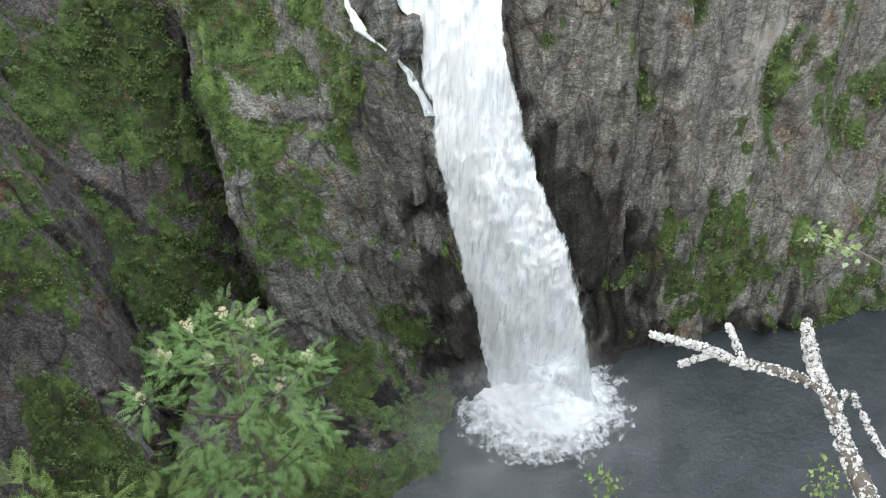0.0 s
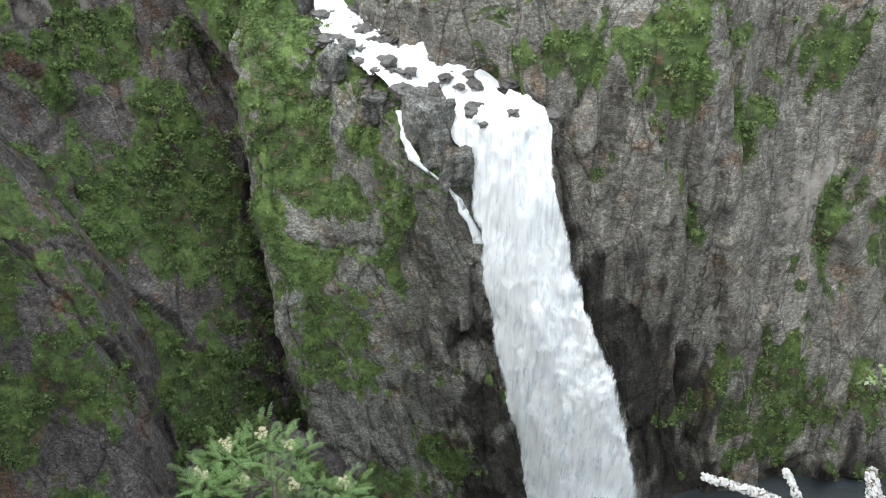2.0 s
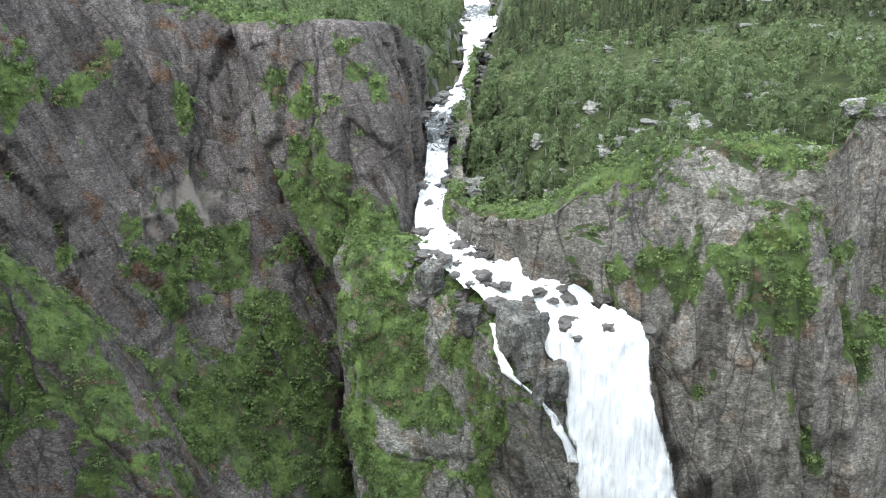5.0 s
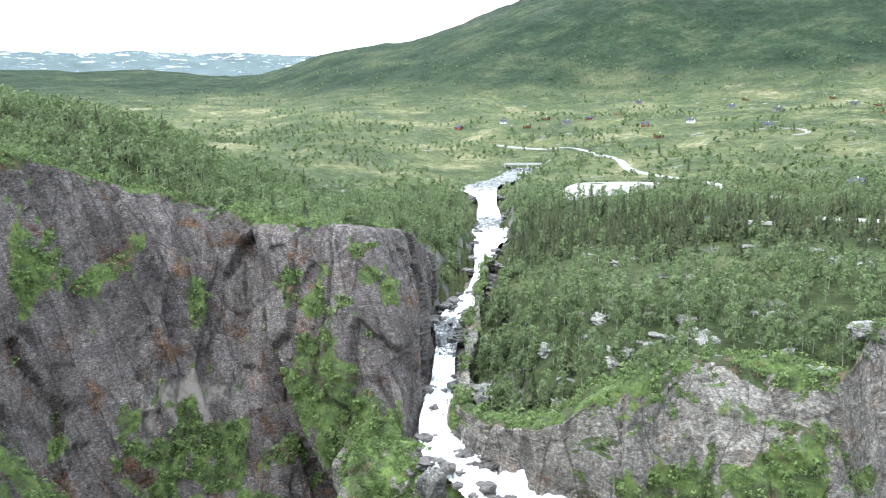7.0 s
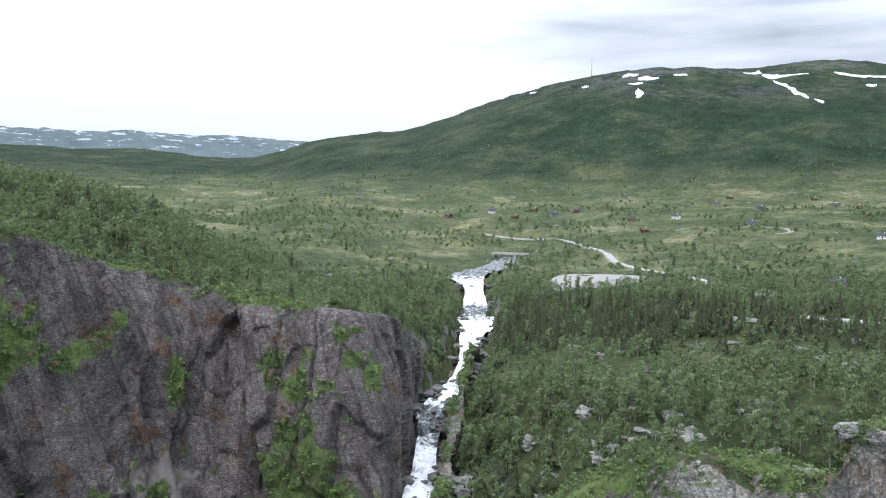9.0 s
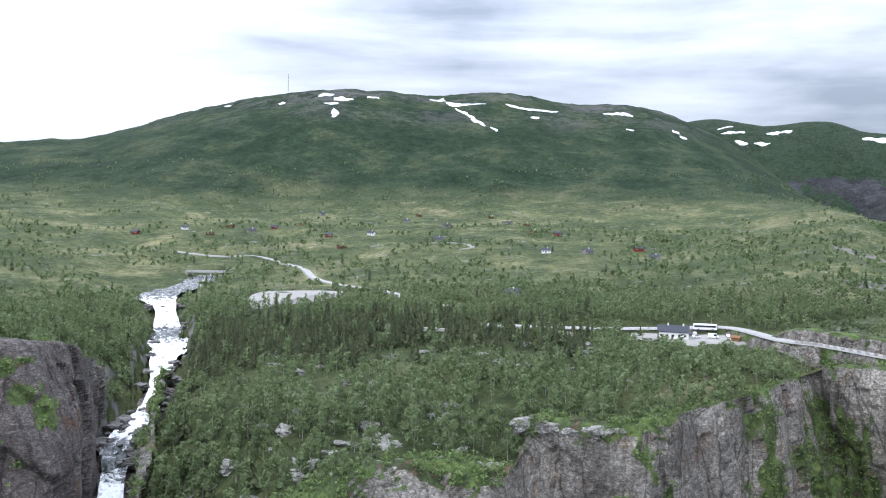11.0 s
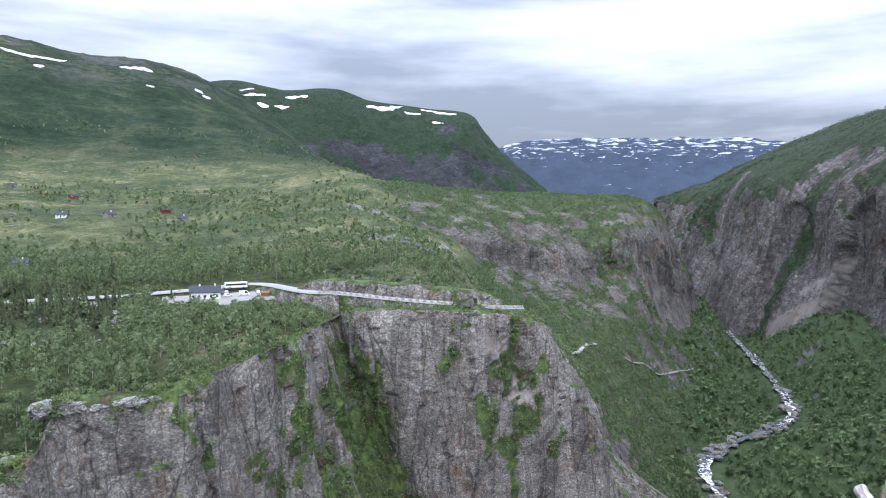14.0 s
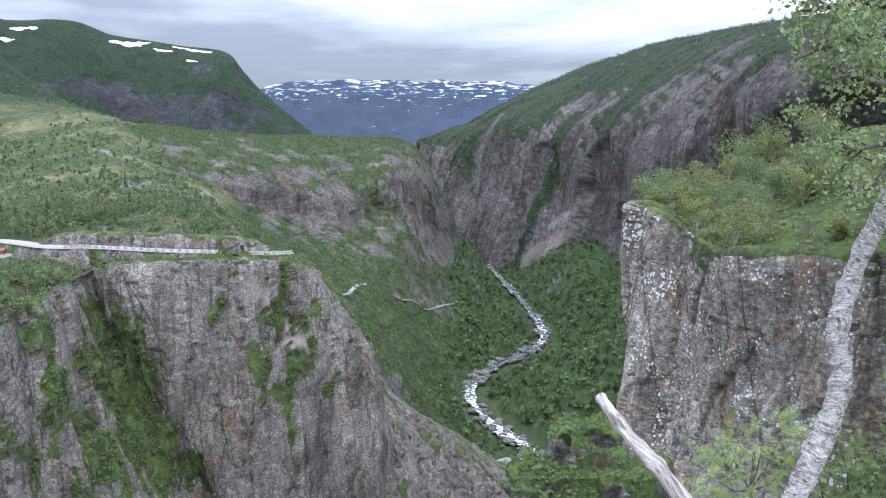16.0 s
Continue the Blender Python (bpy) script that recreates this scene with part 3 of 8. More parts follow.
def stem(points, radii, sides=6):
    """A tapered tube along points."""
    pts = np.asarray(points, float)
    verts, faces = [], []
    for i, p in enumerate(pts):
        d = pts[min(i + 1, len(pts) - 1)] - pts[max(i - 1, 0)]
        d /= np.linalg.norm(d) + 1e-9
        x = np.cross(d, (0.3, 0.9, 0.2))
        x /= np.linalg.norm(x)
        y = np.cross(d, x)
        for k in range(sides):
            a = 2 * math.pi * k / sides
            verts.append(p + radii[i] * (x * math.cos(a) + y * math.sin(a)))
    for i in range(len(pts) - 1):
        for k in range(sides):
            a, b = i * sides + k, i * sides + (k + 1) % sides
            faces += [(a, b, b + sides), (a, b + sides, a + sides)]
    verts.append(pts[-1])
    for k in range(sides):
        faces.append(((len(pts) - 1) * sides + k, (len(pts) - 1) * sides + (k + 1) % sides, len(verts) - 1))
    return np.array(verts), np.array(faces)


def joined(pieces):
    vs, fs, o = [], [], 0
    for v, f in pieces:
        vs.append(v)
        fs.append(np.asarray(f) + o)
        o += len(v)
    return np.concatenate(vs), np.concatenate(fs)


def strewn(proto, places, yaw, scale, tall=None):
    """Copies of one piece (verts, faces) turned, scaled and set at many places, as arrays of one mesh."""
    v, f = proto
    n = len(places)
    c, s = np.cos(yaw)[:, None], np.sin(yaw)[:, None]
    k = scale[:, None]
    x, y, z = v[:, 0][None], v[:, 1][None], v[:, 2][None]
    out = np.stack([(x * c - y * s) * k, (x * s + y * c) * k, z * (k if tall is None else tall[:, None])], -1) + places[:, None, :]
    return out.reshape(-1, 3), (f[None] + (np.arange(n) * len(v))[:, None, None]).reshape(-1, f.shape[1])


GREEN = {}
GREEN["cliff_right"] = [(95, 177, -207, 14.6), (102, 174, -225, 13.1), (89, 177, -212, 10.5), (155, 184, -237, 12.2), (157, 179, -245, 12.3), (98, 201, -159, 4.0), (100, 198, -170, 4.4), (100, 192, -183, 4.5), (121, 211, -150, 9.3), (136, 213, -173, 8.8), (147, 219, -165, 9.0), (63, 167, -209, 4.4), (97, 183, -193, 7.1), (79, 178, -193, 5.9), (14, 183, -89, 6.6), (24, 185, -90, 6.7), (34, 186, -88, 7.5), (45, 182, -92, 6.8), (53, 182, -95, 6.1), (38, 188, -84, 6.0)]
GREEN["cliff_right"] += [(49, 188, -80, 3.8), (49, 191, -76, 3.8), (92, 211, -98, 7.2), (92, 209, -104, 5.4), (-2, 185, -95, 5.2), (6, 181, -96, 4.4), (31, 196, -72, 4.6), (28, 179, -121, 3.9), (94, 199, -162, 4.9), (99, 196, -173, 4.4), (94, 178, -205, 12.4), (88, 175, -214, 10.5), (223, 290, -89, 10.9), (228, 283, -105, 13.6), (227, 278, -120, 16.4), (215, 270, -125, 15.9), (221, 296, -74, 9.5), (105, 215, -64, 2.7), (109, 214, -73, 3.3), (157, 250, -59, 3.0)]
GREEN["cliff_right"] += [(137, 232, -85, 2.4), (157, 246, -71, 3.2), (265, 232, -79, 6.5), (282, 230, -86, 8.1), (282, 226, -107, 8.2), (260, 238, -95, 6.6), (249, 248, -72, 5.2), (312, 237, -70, 8.6), (230, 273, -74, 3.9), (154, 240, -101, 4.4), (8, 180, -88, 4.3), (225, 297, -75, 6.9), (227, 285, -89, 9.5), (206, 276, -99, 10.3), (230, 277, -109, 12.2), (264, 233, -78, 6.5), (281, 228, -104, 8.1), (270, 234, -114, 6.8), (287, 228, -95, 5.5), (230, 278, -72, 3.7)]
GREEN["cliff_right"] += [(107, 215, -66, 2.9), (113, 216, -80, 3.3), (154, 241, -85, 2.6), (254, 244, -58, 3.6)]
GREEN["cliff_right"] += [(168, 251, -69, 9), (193, 265, -85, 13), (213, 276, -107, 15), (225, 274, -128, 16), (229, 266, -143, 15), (188, 260, -106, 13), (170, 249, -85, 9), (186, 250, -121, 14), (151, 237, -109, 8), (264, 232, -78, 5), (261, 234, -101, 6), (294, 224, -120, 6), (289, 226, -79, 6), (228, 283, -90, 12), (222, 279, -118, 14), (217, 290, -76, 9)]
GREEN["cliff_right"] += [(-58, 372, -73, 9), (-55, 340, -77, 9), (-50, 300, -80, 9), (-46, 262, -85, 8), (-42, 228, -89, 6)]
GREEN["cliff_buttress"] = [(-71, 174, -142, 6.8), (-55, 164, -146, 5.7), (-49, 157, -159, 5.0), (-35, 167, -147, 4.1), (-15, 152, -210, 9.4), (-23, 146, -221, 7.7), (-8, 149, -218, 6.7), (-69, 198, -96, 10.0), (-71, 192, -106, 6.6), (-73, 184, -130, 4.3), (-59, 188, -113, 9.8), (-62, 192, -103, 6.5), (-50, 184, -120, 9.7), (-35, 177, -112, 7.7), (-32, 173, -118, 6.1), (-56, 178, -128, 8.2), (-62, 173, -132, 6.5), (-43, 176, -130, 6.4), (-46, 166, -146, 5.7), (-59, 166, -143, 5.7)]
GREEN["cliff_buttress"] += [(-29, 168, -131, 3.1), (-70, 200, -94, 6.7), (-67, 191, -104, 4.1), (-59, 193, -105, 6.6), (-64, 183, -118, 6.5), (-51, 187, -115, 8.1), (-37, 178, -112, 6.2)]
GREEN["cliff_left"] = [(-78, 177, -163, 7.3), (-75, 171, -171, 5.5), (-84, 159, -181, 8.3), (-95, 180, -158, 7.4), (-100, 157, -165, 7.2), (-111, 184, -140, 9.3), (-116, 184, -136, 7.4), (-122, 220, -101, 8.8), (-118, 218, -111, 7.8), (-107, 211, -123, 10.6), (-101, 207, -127, 7.6), (-120, 235, -94, 6.1), (-79, 181, -160, 4.6), (-74, 169, -173, 4.0), (-113, 186, -136, 7.4), (-117, 188, -132, 7.4), (-94, 155, -171, 9.0), (-84, 160, -181, 7.4), (-93, 179, -159, 6.5), (-129, 179, -123, 5.5)]
GREEN["cliff_rib"] = [(-93, 132, -156, 5.7), (-123, 168, -126, 7.9), (-119, 169, -139, 8.1), (-105, 147, -140, 6.6), (-93, 129, -154, 7.2)]
GREEN["cliff_upper"] = [(-83, 217, -85, 12.5), (-78, 213, -95, 12.4), (-85, 222, -73, 10.8), (-91, 229, -57, 7.3), (-84, 224, -67, 8.1), (-78, 218, -76, 8.8), (-72, 214, -84, 8.7), (-66, 211, -92, 8.6), (-90, 224, -69, 7.2), (-82, 216, -86, 8.9), (-94, 221, -81, 7.3), (-99, 233, -49, 5.6), (-67, 232, -52, 4.4), (-71, 230, -47, 4.4), (-76, 233, -40, 3.6)]
GREEN["cliff_top"] = [(55, 4, -6, 1.6)]
# spray-wet rock, and recess shade put into the colour beside the fall
WET_SHADE = {}
WET_SHADE["cliff_right"] = [(27, 173, -151, 7.1), (28, 172, -155, 8.4), (61, 169, -205, 12.2), (46, 172, -176, 6.8), (71, 163, -245, 16.4), (37, 169, -166, 7.8), (32, 170, -164, 10.1), (40, 167, -176, 12.0), (50, 169, -192, 14.1), (53, 166, -205, 14.6), (58, 162, -219, 15.0), (66, 163, -238, 14.4), (23, 172, -136, 4.8), (110, 168, -244, 15.4), (138, 171, -246, 16.0), (37, 170, -169, 11.8), (45, 166, -186, 13.8)]
WET_SHADE["cliff_buttress"] = [(0, 157, -166, 6.8), (3, 153, -192, 10.4), (7, 153, -210, 11.0), (12, 147, -228, 11.5), (13, 142, -244, 10.2), (2, 147, -222, 11.2)]
WET_SHADE["cliff_apron"] = [(12, 112, -250, 14), (4, 130, -246, 14), (8, 138, -248, 12), (-12, 108, -248, 16), (-14, 132, -236, 12), (-34, 118, -228, 10)]
SCAR = {}
SCAR["cliff_right"] = [(94, 203, -141, 5.7), (100, 205, -136, 4.8), (277, 229, -91, 5.3), (265, 232, -69, 5.7)]
SCAR["cliff_left"] = [(-131, 218, -91, 8.8), (-134, 216, -88, 5.8)]
ROCK = {}
ROCK["ground"] = [(440, 475, -40, 16), (409, 470, -34, 16), (597, 603, -56, 16), (564, 697, -14, 16)]
ROCK["valley_wall"] = [(986, 132, 55, 35), (940, 112, 58, 38), (911, 112, 30, 40), (876, 92, 40, 45), (876, 80, 16, 45), (807, 66, 47, 45), (860, 61, 62, 32), (798, 52, 25, 45), (745, 34, 47, 45), (905, 49, 80, 24), (956, 136, 25, 40)]
ROCK["hill_face"] = [(721, 658, -53, 11), (751, 646, -75, 11), (794, 636, -84, 11), (840, 625, -90, 11), (903, 628, -98, 11), (852, 614, -113, 11), (800, 670, -42, 11), (1126, 674, -41, 11), (1143, 668, -60, 11), (897, 529, -198, 11), (1018, 555, -230, 11), (848, 563, -141, 11), (875, 811, -1, 11), (1425, 744, -188, 11)]
SCAR["valley_wall"] = [(1574, 523, -175, 13), (1564, 541, -188, 15), (1567, 553, -196, 15), (1570, 566, -205, 17), (1573, 580, -214, 19), (1577, 593, -223, 21), (1582, 607, -232, 21), (1587, 621, -241, 23), (1597, 638, -251, 23), (1607, 655, -261, 25), (1616, 670, -270, 25), (1625, 686, -279, 27)]
SCAR["valley_wall"] += [(1584, 516, -125, 11), (1577, 528, -135, 15), (1579, 547, -150, 17), (1600, 572, -165, 17), (1622, 604, -183, 15)]


# ---- the lie of the land: lines on the plan, in metres from the viewpoint ----
GROUND_0 = [(-214.3, 123.8, -7.1), (-191.3, 172.3, -9.8), (-171.9, 204.9, -14.5), (-147.1, 244.7, -30.1), (-118.1, 253.3, -36.3), (-90.1, 247.6, -37.1), (-72.1, 251.4, -37.9), (-71.4, 297.1, -51.5), (-51.6, 265.5, -91.1), (-36.4, 229.6, -84.1), (-24.8, 217.1, -84.8), (-6.9, 199.4, -76.4), (10.3, 196.2, -65.8), (37.3, 211.2, -65.7), (55.5, 207.2, -68.2), (83.0, 227.9, -60.4), (110.3, 226.1, -60.9), (157.1, 251.5, -58.7), (229.2, 298.7, -56.8), (251.8, 260.8, -55.0), (287.4, 236.9, -57.9), (329.7, 230.9, -189.3), (368.8, 226.0, -216.3), (496.7, 264.1, -260.6), (546.1, 254.6, -259.3), (586.4, 236.9, -261.5), (573.0, 186.2, -253.3), (538.3, 124.3, -243.3), (450.8, 39.4, -226.3), (399.5, -49.1, -201.3)]  # inner edge
GROUND_1 = [(-285.8, 165.0, 3.3), (-245.2, 220.8, 0.0), (-212.1, 252.8, -5.0), (-175.1, 291.4, -15.3), (-156.4, 335.3, -37.0), (-136.8, 375.9, -47.2), (-110.3, 384.5, -48.0), (-98.0, 408.4, -56.7), (-76.3, 392.7, -64.0), (-59.4, 375.3, -68.4), (-36.2, 317.9, -70.4), (-10.5, 299.8, -64.5), (15.2, 289.6, -63.8), (50.4, 285.6, -62.4), (75.1, 280.1, -60.9), (106.0, 291.3, -58.9), (140.3, 287.6, -54.4), (185.5, 296.8, -51.8), (243.5, 317.3, -54.4), (264.0, 273.3, -53.3), (290.1, 239.2, -54.7), (458.7, 321.2, -196.0), (511.6, 313.5, -252.0), (618.1, 328.6, -259.0), (670.7, 312.7, -266.4), (704.7, 284.7, -262.2), (684.8, 222.5, -259.2), (633.3, 146.2, -247.0), (547.9, 47.9, -231.0), (496.3, -60.9, -210.0)]  # shelf
GROUND_2 = [(-372.4, 215.0, 12.9), (-312.1, 281.0, 8.4), (-270.0, 321.7, 7.6), (-216.3, 360.0, -6.7), (-198.6, 426.0, -37.6), (-184.7, 507.4, -48.6), (-154.4, 538.3, -51.5), (-130.7, 544.5, -53.2), (-106.9, 549.7, -56.0), (-87.6, 553.1, -58.8), (-58.9, 516.7, -56.2), (-16.8, 479.7, -54.2), (23.6, 449.4, -56.2), (74.7, 423.5, -53.8), (111.3, 415.3, -52.9), (147.1, 404.1, -51.6), (192.9, 395.5, -51.0), (222.6, 356.2, -52.1), (280.0, 364.9, -46.0), (298.7, 309.3, -50.7), (339.5, 279.9, -105.6), (655.3, 458.9, -184.0), (724.7, 444.1, -229.5), (794.7, 422.5, -252.0), (870.1, 405.7, -278.4), (890.1, 359.6, -273.6), (856.0, 278.1, -270.0), (779.5, 180.0, -248.0), (647.5, 56.7, -234.0), (595.5, -73.1, -216.0)]  # plateau
GROUND_3 = [(-692.8, 400.0, 0), (-520.2, 468.4, -7.0), (-450.0, 536.2, -7.0), (-334.8, 557.2, -19.5), (-295.8, 634.4, -35.0), (-266.8, 733.0, -35.1), (-220.5, 769.0, -37.6), (-186.8, 777.9, -40.0), (-152.6, 785.3, -44.0), (-125.1, 790.2, -46.4), (-90.6, 794.9, -44.8), (-26.2, 749.5, -45.0), (36.6, 699.0, -45.5), (121.6, 689.4, -42.0), (181.2, 676.1, -38.5), (232.6, 639.0, -34.0), (298.1, 611.2, -34.0), (344.4, 551.2, -32.5), (377.4, 491.9, -31.0), (416.8, 431.6, -48.0), (540.1, 445.3, -133.0), (819.2, 573.6, -200.0), (920.9, 564.3, -253.8), (1015.4, 539.9, -241.5), (1087.6, 507.1, -282.0), (1066.3, 430.8, -287.5), (1046.2, 339.9, -258.5), (925.7, 213.7, -256.5), (777.0, 68.0, -241.8), (724.6, -89.0, -226.3)]  # plateau
GROUND_4 = [(-1299.0, 750.0, 30.0), (-1114.7, 1003.7, 22.5), (-964.2, 1149.1, 22.5), (-669.5, 1114.3, 0), (-507.1, 1087.6, -12.0), (-410.4, 1127.6, 0.0), (-330.8, 1153.5, 0.0), (-268.5, 1118.2, -5.8), (-219.4, 1128.9, -4.6), (-172.1, 1086.5, -4.4), (-124.5, 1092.9, -3.3), (-38.4, 1099.3, -3.3), (55.0, 1048.6, -3.1), (182.3, 1034.0, 0), (271.8, 1014.2, 0), (359.1, 986.7, -2.1), (460.3, 943.7, -5.2), (529.9, 848.0, -5.0), (578.3, 753.7, -4.8), (590.5, 611.4, -51.0), (771.6, 636.1, -140.0), (1023.9, 717.0, -212.5), (1151.1, 705.4, -270.0), (1236.1, 657.3, -224.0), (1359.5, 633.9, -292.5), (1298.1, 524.4, -301.0), (1283.9, 417.2, -256.5), (1120.5, 258.7, -276.0), (896.6, 78.4, -252.0), (843.7, -103.6, -238.0)]  # heath
GROUND_5 = [(-2251.7, 1300.0, 130.0), (-1932.2, 1739.7, 109.2), (-1671.2, 1991.7, 109.2), (-1236.1, 2057.2, 96.0), (-929.8, 1993.9, 77.0), (-666.9, 1832.4, 78.0), (-496.1, 1730.3, 68.4), (-396.9, 1653.0, 59.5), (-314.8, 1619.7, 57.8), (-250.3, 1580.3, 56.0), (-181.1, 1589.7, 56.0), (-55.8, 1599.0, 57.6), (83.7, 1597.8, 67.2), (277.8, 1575.7, 72.0), (414.1, 1545.5, 72.0), (547.2, 1503.5, 72.0), (701.4, 1438.1, 72.0), (794.9, 1272.1, 57.0), (852.3, 1110.7, 42.0), (903.1, 935.1, -13.0), (1080.3, 890.5, -70.0), (1269.7, 889.0, -93.0), (1406.9, 862.1, -148.5), (1501.0, 798.1, -212.5), (1722.0, 803.0, -309.7), (1715.3, 693.0, -305.2), (1521.7, 494.4, -272.0), (1364.1, 314.9, -280.0), (1195.4, 104.6, -288.0), (1141.4, -140.1, -276.0)]  # hill foot
GROUND_6 = [(-3290.9, 1900.0, 250.8), (-2824.0, 2542.7, 235.6), (-2442.6, 2911.0, 228.0), (-1854.1, 3085.8, 208.8), (-1436.9, 3081.4, 187.0), (-1060.3, 2913.0, 244.9), (-826.9, 2883.8, 271.5), (-700.3, 2917.1, 291.2), (-553.3, 2846.7, 318.2), (-453.7, 2864.3, 353.8), (-322.6, 2831.7, 393.3), (-97.7, 2798.3, 448.0), (141.3, 2696.3, 466.7), (477.5, 2708.2, 462.7), (724.7, 2704.6, 481.7), (991.9, 2725.1, 462.2), (1315.1, 2696.4, 451.4), (1642.7, 2628.9, 291.0), (1948.0, 2538.7, 80.1), (2361.8, 2445.8, 23.7), (2700.7, 2226.3, -14.5), (2948.9, 2064.9, -108.0), (3069.5, 1881.0, -144.0), (2648.8, 1408.4, -330.0), (2718.9, 1267.9, -330.0), (2781.6, 1123.8, -330.0), (2282.5, 741.6, -240.0), (2338.5, 539.9, -240.0), (2390.9, 209.2, -240.0), (2382.1, -292.5, -240.0)]  # crest
GROUND_7 = [(-4156.9, 2400.0, 30.2), (-3567.1, 3211.8, 19.7), (-3085.4, 3677.0, 14.4), (-2472.2, 4114.4, 9.1), (-2028.6, 4350.3, 1.2), (-1641.7, 4510.5, 64.6), (-1323.1, 4614.1, 106.8), (-1120.5, 4667.4, 127.9), (-915.9, 4711.8, 151.7), (-750.9, 4740.9, 178.1), (-543.4, 4769.1, 220.3), (-167.5, 4797.1, 278.4), (251.2, 4793.4, 307.4), (833.5, 4727.1, 312.7), (1242.3, 4636.4, 318.0), (1641.7, 4510.5, 296.9), (2104.2, 4314.2, 270.5), (2543.6, 4070.6, 92.4), (2922.1, 3808.1, -39.6), (3334.4, 3452.8, -184.8), (3703.8, 3053.2, -264.0), (3931.9, 2753.2, -223.2), (4092.7, 2508.0, -249.6), (4238.1, 2253.5, -434.4), (4350.3, 2028.6, -434.4), (4450.5, 1798.1, -434.4), (4565.1, 1483.3, -408.0), (4677.0, 1079.8, -408.0), (4781.7, 418.3, -408.0), (4764.2, -585.0, -408.0)]  # back slope
GROUND = [GROUND_0, GROUND_1, GROUND_2, GROUND_3, GROUND_4, GROUND_5, GROUND_6, GROUND_7]
RIGHT_WALL_0 = [(-61.9, 409.3, -74.1), (-51.6, 314.8, -79.1), (-43.6, 240.1, -87.7), (-18.0, 205.2, -79.2), (3.6, 204.0, -67.0), (22.4, 212.8, -64.5), (46.6, 219.1, -66.7), (61.2, 213.4, -67.7), (78.1, 233.3, -59.7), (105.3, 231.1, -61.1), (135.3, 244.0, -60.3), (185.5, 272.9, -59.2), (228.5, 311.1, -60.7), (233.5, 301.0, -57.6), (254.9, 264.0, -55.7), (294.1, 240.7, -59.5), (339.7, 270.2, -73.2)]  # back
RIGHT_WALL_1 = [(-59.8, 395.5, -71.2), (-49.3, 301.0, -76.9), (-41.1, 226.3, -86.0), (-16.7, 191.3, -77.8), (3.3, 190.0, -65.5), (20.9, 198.9, -63.0), (43.7, 205.4, -65.1), (57.3, 199.9, -66.1), (73.6, 220.0, -58.0), (99.5, 218.4, -59.3), (128.5, 231.8, -58.3), (177.6, 261.4, -56.9), (220.2, 299.8, -57.7), (224.9, 290.0, -54.7), (245.2, 253.9, -52.6), (283.2, 231.8, -56.2), (328.7, 261.5, -69.6)]  # rim
RIGHT_WALL_2 = [(-59.9, 391.4, -71.3), (-50.9, 300.7, -78.7), (-40.8, 222.3, -88.6), (-17.4, 191.2, -82.6), (3.9, 184.0, -77.3), (17.7, 184.1, -90.6), (38.9, 182.9, -93.5), (56.1, 183.6, -96.0), (75.9, 208.6, -88.8), (101.6, 213.0, -94.4), (130.2, 227.4, -91.7), (179.5, 256.4, -81.4), (221.3, 291.5, -80.5), (226.3, 282.5, -83.3), (243.0, 249.1, -87.0), (295.1, 226.5, -74.4), (345.7, 255.8, -86.0)]  # ledge
RIGHT_WALL_3 = [(-59.7, 385.4, -72.2), (-53.0, 300.4, -83.0), (-40.5, 218.3, -91.0), (-18.8, 192.1, -88.8), (4.7, 179.9, -90.0), (35.8, 168.2, -163.4), (52.6, 172.1, -171.0), (68.1, 177.4, -171.0), (86.3, 189.3, -166.4), (111.5, 201.2, -161.0), (136.7, 218.8, -154.8), (180.2, 243.6, -127.3), (220.4, 269.3, -128.8), (235.0, 267.5, -135.3), (246.1, 241.8, -144.9), (317.3, 218.1, -119.3), (364.8, 246.0, -136.4)]  # face
RIGHT_WALL_4 = [(-59.6, 380.4, -77.0), (-55.1, 300.0, -97.6), (-40.1, 214.3, -102.5), (-20.3, 192.9, -100.9), (6.3, 180.9, -108.6), (54.0, 148.5, -252.8), (68.0, 160.2, -252.3), (83.5, 163.9, -253.9), (106.4, 167.0, -253.4), (131.8, 168.6, -252.5), (165.7, 177.7, -252.7), (196.1, 192.8, -247.5), (230.4, 214.8, -248.9), (254.6, 225.3, -248.2), (273.9, 217.9, -245.0), (330.2, 211.2, -196.0), (379.9, 241.1, -225.0)]  # foot
RIGHT_WALL = [RIGHT_WALL_0, RIGHT_WALL_1, RIGHT_WALL_2, RIGHT_WALL_3, RIGHT_WALL_4]
LEFT_WALL_0 = [(-219.9, 116.9, -6.4), (-200.7, 168.4, -9.3), (-176.1, 209.9, -14.1), (-157.4, 242.4, -26.8), (-140.8, 264.9, -35.0), (-123.0, 263.7, -36.7), (-107.9, 260.5, -42.2)]  # back
LEFT_WALL_1 = [(-207.5, 110.3, -4.7), (-190.0, 159.4, -7.4), (-167.1, 199.2, -12.2), (-149.8, 230.6, -24.8), (-134.3, 252.5, -32.9), (-117.1, 251.0, -34.6), (-102.6, 247.6, -40.2)]  # rim
LEFT_WALL_2 = [(-189.8, 100.9, -64.5), (-179.7, 140.4, -75.2), (-159.3, 176.9, -78.5), (-139.8, 207.3, -82.5), (-124.1, 228.5, -88.4), (-105.7, 228.8, -85.7), (-79.4, 251.7, -89.3)]  # face
LEFT_WALL_3 = [(-172.2, 91.5, -117.0), (-163.7, 123.4, -123.0), (-142.4, 147.5, -123.0), (-124.6, 171.5, -131.4), (-107.6, 194.2, -137.6), (-92.9, 203.8, -134.4), (-71.9, 231.0, -135.6)]  # face
